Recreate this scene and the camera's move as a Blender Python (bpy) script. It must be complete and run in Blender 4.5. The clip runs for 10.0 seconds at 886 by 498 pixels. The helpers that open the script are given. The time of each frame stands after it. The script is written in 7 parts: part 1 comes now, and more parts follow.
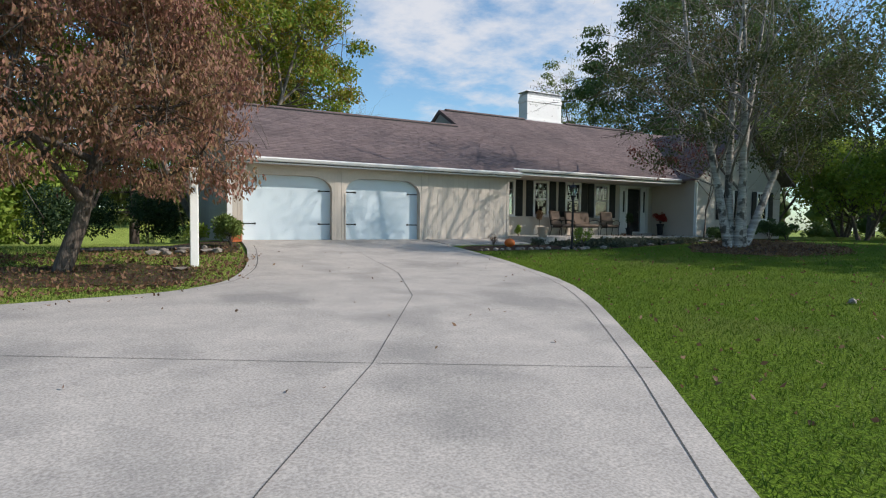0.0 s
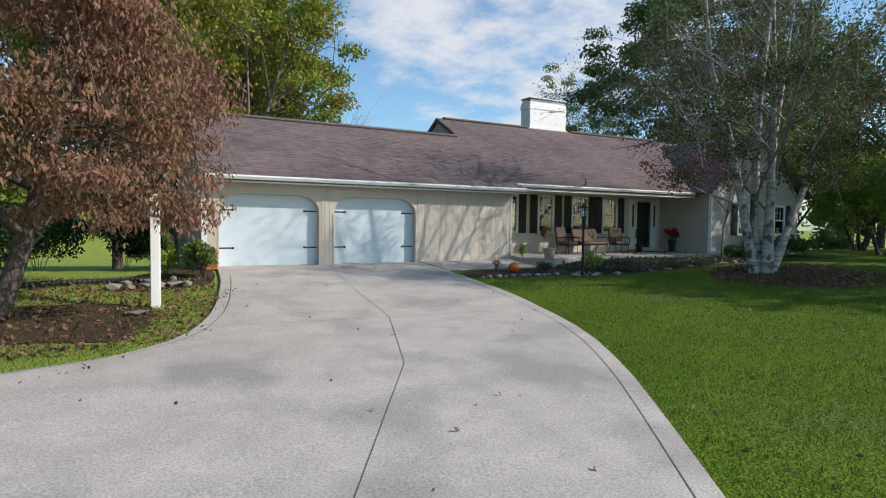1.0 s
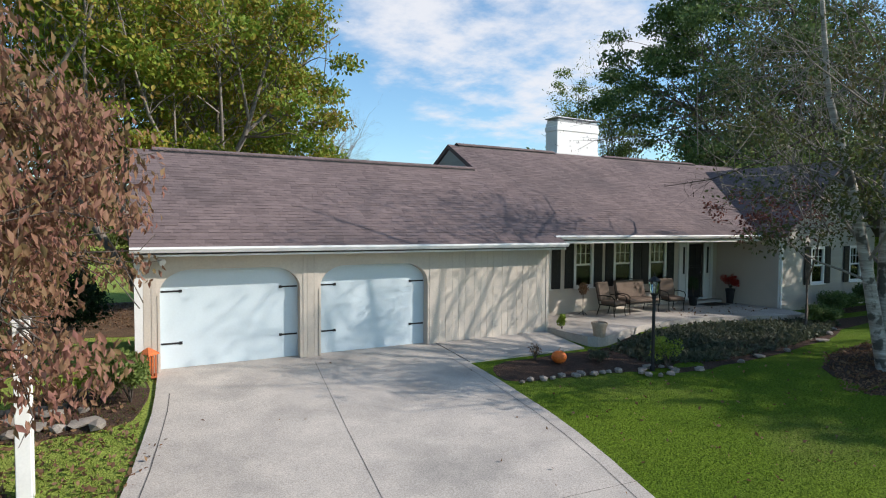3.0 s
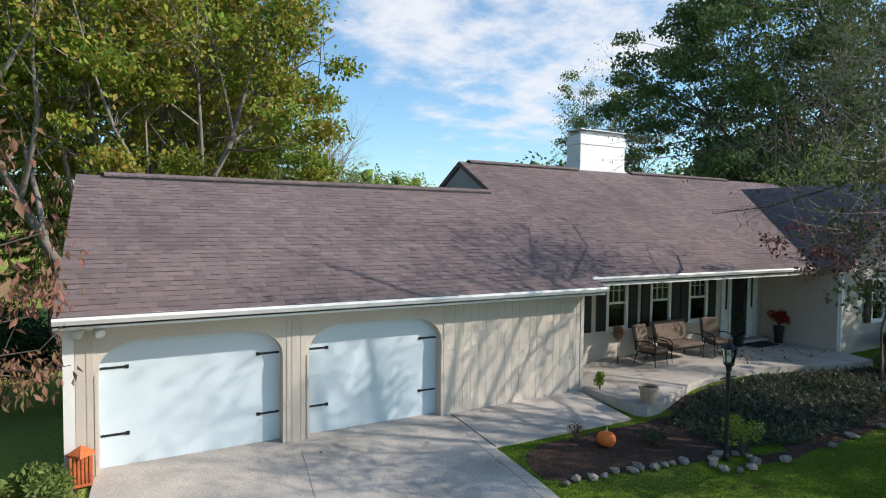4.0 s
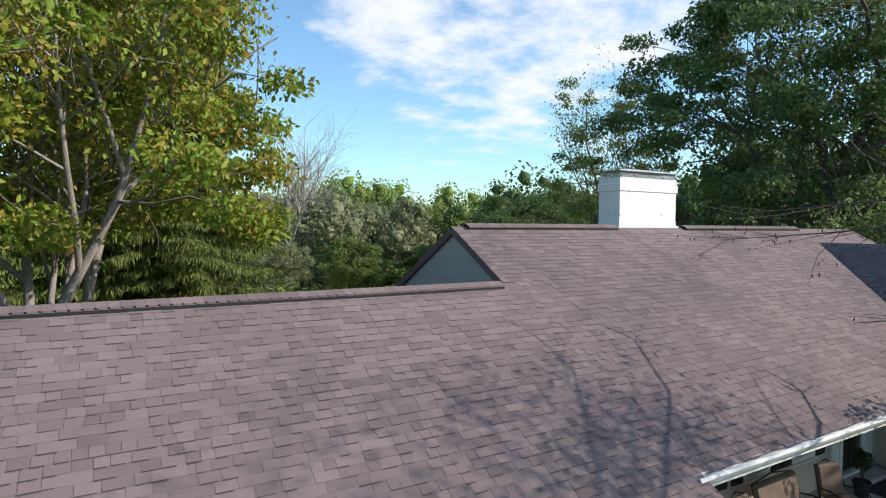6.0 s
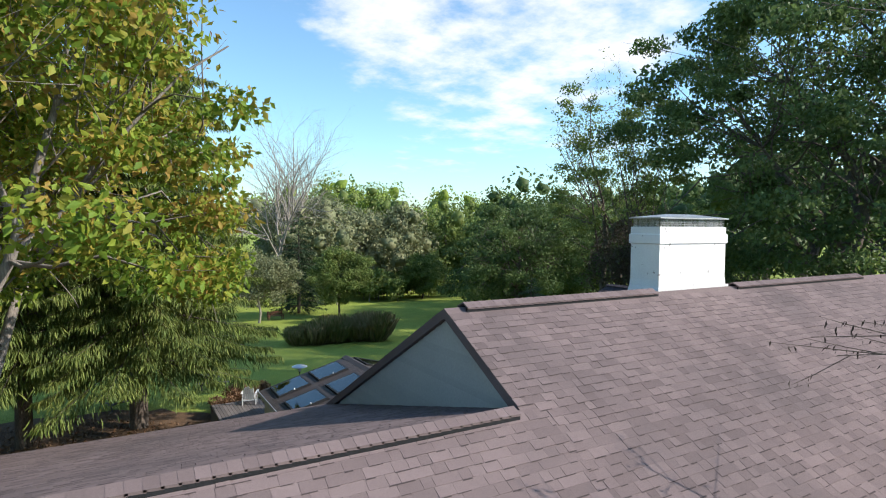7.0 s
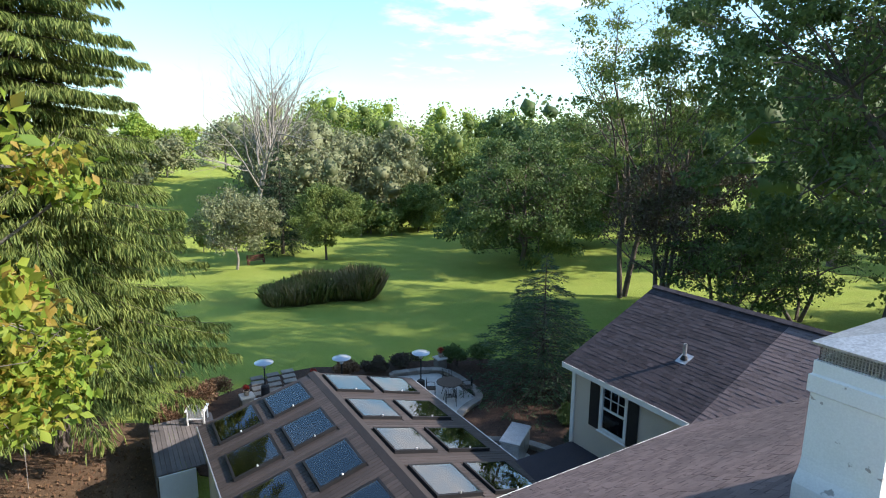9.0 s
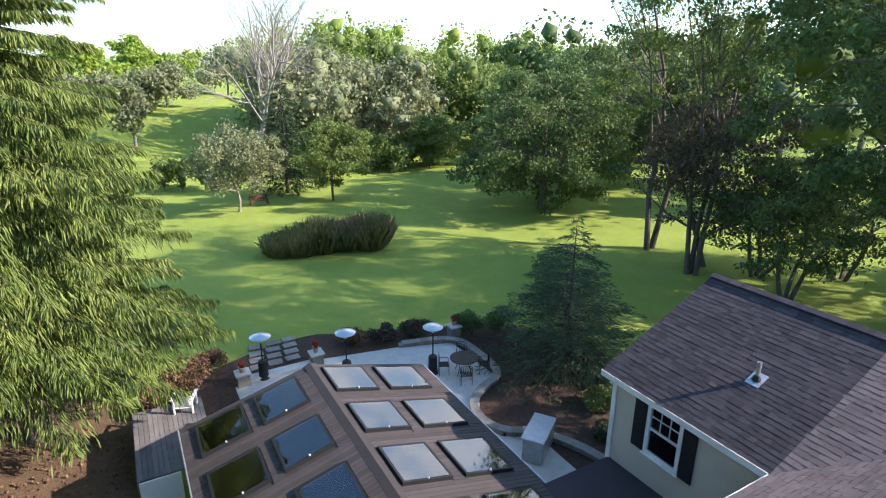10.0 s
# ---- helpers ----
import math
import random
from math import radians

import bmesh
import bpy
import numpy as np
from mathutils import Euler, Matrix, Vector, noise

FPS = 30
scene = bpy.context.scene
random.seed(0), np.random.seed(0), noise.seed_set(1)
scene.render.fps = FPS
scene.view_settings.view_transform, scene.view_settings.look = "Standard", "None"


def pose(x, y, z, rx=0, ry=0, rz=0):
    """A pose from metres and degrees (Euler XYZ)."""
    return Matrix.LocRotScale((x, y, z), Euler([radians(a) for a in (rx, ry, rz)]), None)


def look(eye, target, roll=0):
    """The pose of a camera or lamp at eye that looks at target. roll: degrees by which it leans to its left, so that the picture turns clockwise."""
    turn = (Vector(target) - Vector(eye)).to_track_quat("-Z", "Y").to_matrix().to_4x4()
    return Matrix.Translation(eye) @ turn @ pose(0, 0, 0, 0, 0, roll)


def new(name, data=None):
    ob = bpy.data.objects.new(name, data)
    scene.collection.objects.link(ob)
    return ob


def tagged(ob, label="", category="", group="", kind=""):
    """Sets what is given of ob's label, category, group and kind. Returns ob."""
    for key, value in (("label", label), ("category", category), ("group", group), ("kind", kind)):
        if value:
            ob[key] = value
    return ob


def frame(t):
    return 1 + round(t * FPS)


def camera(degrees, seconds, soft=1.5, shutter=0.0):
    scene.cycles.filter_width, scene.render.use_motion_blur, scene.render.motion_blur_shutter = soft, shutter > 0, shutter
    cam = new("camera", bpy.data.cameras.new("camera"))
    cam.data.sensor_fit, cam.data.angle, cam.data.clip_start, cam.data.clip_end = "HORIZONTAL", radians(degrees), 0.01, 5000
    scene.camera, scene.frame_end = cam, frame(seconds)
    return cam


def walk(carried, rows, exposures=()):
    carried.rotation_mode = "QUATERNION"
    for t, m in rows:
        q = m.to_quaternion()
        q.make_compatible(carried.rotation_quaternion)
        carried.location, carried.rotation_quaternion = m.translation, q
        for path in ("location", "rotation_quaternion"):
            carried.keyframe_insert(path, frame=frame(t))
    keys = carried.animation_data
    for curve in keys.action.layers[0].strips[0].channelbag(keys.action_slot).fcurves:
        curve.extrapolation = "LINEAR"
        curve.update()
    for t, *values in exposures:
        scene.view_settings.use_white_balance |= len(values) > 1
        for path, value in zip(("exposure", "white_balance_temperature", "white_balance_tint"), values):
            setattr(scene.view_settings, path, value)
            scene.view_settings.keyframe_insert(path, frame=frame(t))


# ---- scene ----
cam = camera(75.7, 10.0, soft=1.1)
METRES, EYE, TILT, LEAN, TURN = 30.0, 0.56, 0.0, 0.0, -27.8
ROWS = [
    (0.0, 0.0, 0.0, 0.0, 0.03, -2.49, -0.61),
    (0.5, -0.0002, 0.0266, 0.0102, -0.13, -2.47, -0.68),
    (1.0, -0.0008, 0.057, 0.0231, -0.23, -2.47, -0.62),
    (1.5, -0.0023, 0.0886, 0.036, -0.21, -2.48, -0.54),
    (2.0, -0.0064, 0.1251, 0.0511, -0.26, -2.47, -0.49),
    (2.5, -0.0119, 0.1628, 0.0667, -0.3, -2.47, -0.41),
    (4.0, -0.0323, 0.292, 0.1123, -0.68, -2.48, -0.62),
    (4.5, -0.0352, 0.3395, 0.1277, -0.74, -2.46, -0.58),
    (5.0, -0.0353, 0.3891, 0.143, -1.04, -2.44, -0.54),
    (5.5, -0.0339, 0.4416, 0.1601, -1.73, -2.41, -0.44),
    (7.0, -0.0239, 0.6047, 0.2236, -2.68, -2.42, -0.45),
    (7.5, -0.0209, 0.6596, 0.2436, -2.81, -2.97, -0.46),
    (8.0, -0.0166, 0.7147, 0.2634, -2.86, -4.73, -0.53),
    (8.5, -0.0119, 0.7702, 0.2814, -2.85, -7.78, -0.5),
    (9.0, -0.0093, 0.8263, 0.2987, -2.88, -11.17, -0.43),
    (9.5, -0.0089, 0.8835, 0.3136, -2.69, -14.87, -0.41),
    (10.0, -0.0095, 0.9409, 0.3263, -1.71, -18.57, -0.47),
]
walk(cam, [(t, pose(0, 0, EYE, TILT, LEAN, TURN) @ pose(METRES * x, METRES * y, METRES * z, 90 + pitch, roll, yaw)) for t, x, y, z, yaw, pitch, roll in ROWS],
     exposures=[(0.0, 0.03, 6500, 14), (2.5, 0.19, 6500, 14), (5.5, 0.38, 6500, 13), (7.5, 0.67, 6500, 13), (9.0, 1.03, 6500, 15), (10.0, 1.36, 6500, 18)])

# ---- world and sun ----
SUN = Vector((0.69, -0.51, 0.51)).normalized()
world = bpy.data.worlds.new("sky")
scene.world = world
world.use_nodes = True
wt = world.node_tree
wt.nodes.clear()
w_out = wt.nodes.new("ShaderNodeOutputWorld")
w_bg = wt.nodes.new("ShaderNodeBackground")
w_sky = wt.nodes.new("ShaderNodeTexSky")
w_sky.sky_type, w_sky.sun_disc = 'NISHITA', False
w_sky.sun_elevation = math.asin(SUN.z)
w_sky.sun_rotation = math.atan2(SUN.x, SUN.y)
w_sky.dust_density, w_sky.ozone_density = 0.8, 1.5
w_co = wt.nodes.new("ShaderNodeTexCoord")
w_sep = wt.nodes.new("ShaderNodeSeparateXYZ")
wt.links.new(w_co.outputs["Generated"], w_sep.inputs[0])
# clouds lie on a flat layer overhead: direction divided by its height
w_h = wt.nodes.new("ShaderNodeMath"); w_h.operation = 'ADD'; w_h.inputs[1].default_value = 0.16
wt.links.new(w_sep.outputs[2], w_h.inputs[0])
w_div = wt.nodes.new("ShaderNodeVectorMath"); w_div.operation = 'DIVIDE'
w_cmb = wt.nodes.new("ShaderNodeCombineXYZ")
for i in range(3):
    wt.links.new(w_h.outputs[0], w_cmb.inputs[i])
wt.links.new(w_co.outputs["Generated"], w_div.inputs[0])
wt.links.new(w_cmb.outputs[0], w_div.inputs[1])
w_n1 = wt.nodes.new("ShaderNodeTexNoise")
w_n1.inputs["Scale"].default_value, w_n1.inputs["Detail"].default_value, w_n1.inputs["Roughness"].default_value = 0.7, 3.0, 0.5
w_n2 = wt.nodes.new("ShaderNodeTexNoise")
w_n2.inputs["Scale"].default_value, w_n2.inputs["Detail"].default_value, w_n2.inputs["Roughness"].default_value = 5.0, 8.0, 0.6
w_off = wt.nodes.new("ShaderNodeVectorMath"); w_off.operation = 'ADD'
w_off.inputs[1].default_value = (0.0, 0.0, 0.0)
wt.links.new(w_div.outputs[0], w_off.inputs[0])
for n in (w_n1, w_n2):
    wt.links.new(w_off.outputs[0], n.inputs["Vector"])
w_sum = wt.nodes.new("ShaderNodeMath"); w_sum.operation = 'MULTIPLY_ADD'; w_sum.inputs[1].default_value = 0.5
wt.links.new(w_n2.outputs[0], w_sum.inputs[0]); wt.links.new(w_n1.outputs[0], w_sum.inputs[2])
# one long bank of broken cloud stands over the garden, clear blue round it
w_dot = wt.nodes.new("ShaderNodeVectorMath"); w_dot.operation = 'DOT_PRODUCT'
w_dot.inputs[1].default_value = (0.590, 0.726, 0.352)
wt.links.new(w_co.outputs["Generated"], w_dot.inputs[0])
w_bank = wt.nodes.new("ShaderNodeMapRange"); w_bank.interpolation_type = 'SMOOTHSTEP'
w_bank.inputs[1].default_value, w_bank.inputs[2].default_value, w_bank.inputs[3].default_value, w_bank.inputs[4].default_value = 0.925, 0.985, -0.17, 0.08
wt.links.new(w_dot.outputs["Value"], w_bank.inputs[0])
w_add = wt.nodes.new("ShaderNodeMath"); w_add.operation = 'ADD'
wt.links.new(w_sum.outputs[0], w_add.inputs[0]); wt.links.new(w_bank.outputs[0], w_add.inputs[1])
w_ramp = wt.nodes.new("ShaderNodeMapRange"); w_ramp.interpolation_type = 'SMOOTHSTEP'
w_ramp.inputs[1].default_value, w_ramp.inputs[2].default_value, w_ramp.inputs[4].default_value = 0.75, 0.97, 0.92
wt.links.new(w_add.outputs[0], w_ramp.inputs[0])
w_tint = wt.nodes.new("ShaderNodeMixRGB"); w_tint.blend_type = 'MULTIPLY'; w_tint.inputs[0].default_value = 1.0
w_tint.inputs[2].default_value = (0.84, 1.10, 1.16, 1)
wt.links.new(w_sky.outputs[0], w_tint.inputs[1])
w_mix = wt.nodes.new("ShaderNodeMixRGB")
w_mix.inputs[2].default_value = (4.9, 5.1, 5.3, 1)
wt.links.new(w_ramp.outputs[0], w_mix.inputs[0]); wt.links.new(w_tint.outputs[0], w_mix.inputs[1])
wt.links.new(w_mix.outputs[0], w_bg.inputs[0])
w_bg.inputs[1].default_value = 0.15
wt.links.new(w_bg.outputs[0], w_out.inputs[0])

sun = new("sun", bpy.data.lights.new("sun", 'SUN'))
sun.data.energy, sun.data.angle, sun.data.color = 4.7, radians(0.6), (1.0, 0.94, 0.84)
sun.matrix_world = look(SUN * 60, (0, 0, 0))

# ---- materials ----
def material(name, base, other=None, scale=3.0, fine=40.0, rough=0.8, bump=0.3, bump_dist=0.01, metal=0.0, island=0.0, random_ob=0.0,
             contrast=1.0, spec=0.3, trans=0.0, fine_amount=0.25, stretch=(1, 1, 1), through_light=0.0, stain=None, stain_scale=0.4, stain_range=(0.55, 0.75)):
    """Two-scale noise between base and other, fine grain on top, optional variation per island or object, bump from the grain."""
    m = bpy.data.materials.new(name)
    m.use_nodes = True
    nt = m.node_tree
    bs = nt.nodes["Principled BSDF"]
    bs.inputs["Roughness"].default_value, bs.inputs["Metallic"].default_value = rough, metal
    bs.inputs["Specular IOR Level"].default_value = spec
    other = other or tuple(c * 0.75 for c in base)
    co = nt.nodes.new("ShaderNodeTexCoord")
    mp = nt.nodes.new("ShaderNodeMapping")
    mp.inputs["Scale"].default_value = stretch
    geo = nt.nodes.new("ShaderNodeNewGeometry")
    nt.links.new(geo.outputs["Position"], mp.inputs[0])
    big = nt.nodes.new("ShaderNodeTexNoise")
    big.inputs["Scale"].default_value, big.inputs["Detail"].default_value, big.inputs["Roughness"].default_value = scale, 6, 0.6
    sm = nt.nodes.new("ShaderNodeTexNoise")
    sm.inputs["Scale"].default_value, sm.inputs["Detail"].default_value = fine, 4
    for n in (big, sm):
        nt.links.new(mp.outputs[0], n.inputs["Vector"])
    rg = nt.nodes.new("ShaderNodeMapRange")
    rg.inputs[1].default_value, rg.inputs[2].default_value = 0.5 - 0.2 / contrast, 0.5 + 0.2 / contrast
    nt.links.new(big.outputs[0], rg.inputs[0])
    mix = nt.nodes.new("ShaderNodeMixRGB")
    mix.inputs[1].default_value, mix.inputs[2].default_value = (*base, 1), (*other, 1)
    nt.links.new(rg.outputs[0], mix.inputs[0])
    last = mix
    if stain:
        sn = nt.nodes.new("ShaderNodeTexNoise")
        sn.inputs["Scale"].default_value, sn.inputs["Detail"].default_value = stain_scale, 5
        nt.links.new(geo.outputs["Position"], sn.inputs["Vector"])
        sr = nt.nodes.new("ShaderNodeMapRange")
        sr.inputs[1].default_value, sr.inputs[2].default_value = stain_range
        nt.links.new(sn.outputs[0], sr.inputs[0])
        ms = nt.nodes.new("ShaderNodeMixRGB")
        ms.inputs[2].default_value = (*stain, 1)
        nt.links.new(sr.outputs[0], ms.inputs[0])
        nt.links.new(last.outputs[0], ms.inputs[1])
        last = ms
    hsv = nt.nodes.new("ShaderNodeHueSaturation")
    nt.links.new(last.outputs[0], hsv.inputs["Color"])
    val = nt.nodes.new("ShaderNodeMapRange")
    val.inputs[3].default_value, val.inputs[4].default_value = 1 - fine_amount, 1 + fine_amount
    val.inputs[1].default_value, val.inputs[2].default_value = 0.3, 0.7
    nt.links.new(sm.outputs[0], val.inputs[0])
    v_out = val
    for amount, source in ((island, geo.outputs["Random Per Island"]), (random_ob, None)):
        if amount:
            if source is None:
                info = nt.nodes.new("ShaderNodeObjectInfo")
                source = info.outputs["Random"]
            r = nt.nodes.new("ShaderNodeMapRange")
            r.inputs[3].default_value, r.inputs[4].default_value = 1 - amount, 1 + amount
            nt.links.new(source, r.inputs[0])
            mu = nt.nodes.new("ShaderNodeMath"); mu.operation = 'MULTIPLY'
            nt.links.new(v_out.outputs[0], mu.inputs[0]); nt.links.new(r.outputs[0], mu.inputs[1])
            v_out = mu
    nt.links.new(v_out.outputs[0], hsv.inputs["Value"])
    nt.links.new(hsv.outputs[0], bs.inputs["Base Color"])
    if bump:
        bp = nt.nodes.new("ShaderNodeBump")
        bp.inputs["Strength"].default_value, bp.inputs["Distance"].default_value = bump, bump_dist
        nt.links.new(sm.outputs[0], bp.inputs["Height"])
        nt.links.new(bp.outputs[0], bs.inputs["Normal"])
    if through_light:
        tr = nt.nodes.new("ShaderNodeBsdfTranslucent")
        nt.links.new(hsv.outputs[0], tr.inputs[0])
        add = nt.nodes.new("ShaderNodeMixShader")
        add.inputs[0].default_value = through_light
        nt.links.new(bs.outputs[0], add.inputs[1]); nt.links.new(tr.outputs[0], add.inputs[2])
        nt.links.new(add.outputs[0], nt.nodes["Material Output"].inputs[0])
    return m


def leaf_material(name, colours, rough=0.6, trans=0.3):
    """Leaves: every leaf takes a colour of the ramp by its own random number."""
    m = bpy.data.materials.new(name)
    m.use_nodes = True
    nt = m.node_tree
    bs = nt.nodes["Principled BSDF"]
    bs.inputs["Roughness"].default_value, bs.inputs["Specular IOR Level"].default_value = rough, 0.25
    geo = nt.nodes.new("ShaderNodeNewGeometry")
    no = nt.nodes.new("ShaderNodeTexNoise")
    no.inputs["Scale"].default_value, no.inputs["Detail"].default_value = 0.45, 3
    nt.links.new(geo.outputs["Position"], no.inputs["Vector"])
    ad = nt.nodes.new("ShaderNodeMath"); ad.operation = 'MULTIPLY_ADD'; ad.inputs[1].default_value = 0.55
    sc = nt.nodes.new("ShaderNodeMapRange")
    sc.inputs[1].default_value, sc.inputs[2].default_value, sc.inputs[3].default_value, sc.inputs[4].default_value = 0.3, 0.7, 0.0, 0.45
    nt.links.new(no.outputs[0], sc.inputs[0])
    nt.links.new(geo.outputs["Random Per Island"], ad.inputs[0]); nt.links.new(sc.outputs[0], ad.inputs[2])
    rp = nt.nodes.new("ShaderNodeValToRGB")
    el = rp.color_ramp.elements
    while len(el) < len(colours):
        el.new(0.5)
    for i, c in enumerate(colours):
        el[i].position, el[i].color = i / (len(colours) - 1), (*c, 1)
    nt.links.new(ad.outputs[0], rp.inputs[0])
    nt.links.new(rp.outputs[0], bs.inputs["Base Color"])
    tr = nt.nodes.new("ShaderNodeBsdfTranslucent")
    nt.links.new(rp.outputs[0], tr.inputs[0])
    mx = nt.nodes.new("ShaderNodeMixShader")
    mx.inputs[0].default_value = trans
    nt.links.new(bs.outputs[0], mx.inputs[1]); nt.links.new(tr.outputs[0], mx.inputs[2])
    nt.links.new(mx.outputs[0], nt.nodes["Material Output"].inputs[0])
    return m


def glass_material(name, tint=(0.8, 0.9, 0.88), rough=0.02, ior=1.7):
    m = bpy.data.materials.new(name)
    m.use_nodes = True
    nt = m.node_tree
    nt.nodes.clear()
    out = nt.nodes.new("ShaderNodeOutputMaterial")
    tr = nt.nodes.new("ShaderNodeBsdfTransparent"); tr.inputs[0].default_value = (*tint, 1)
    gl = nt.nodes.new("ShaderNodeBsdfGlossy"); gl.inputs["Roughness"].default_value = rough
    fr = nt.nodes.new("ShaderNodeFresnel"); fr.inputs[0].default_value = ior
    mx = nt.nodes.new("ShaderNodeMixShader")
    nt.links.new(fr.outputs[0], mx.inputs[0]); nt.links.new(tr.outputs[0], mx.inputs[1]); nt.links.new(gl.outputs[0], mx.inputs[2])
    nt.links.new(mx.outputs[0], out.inputs[0])
    return m


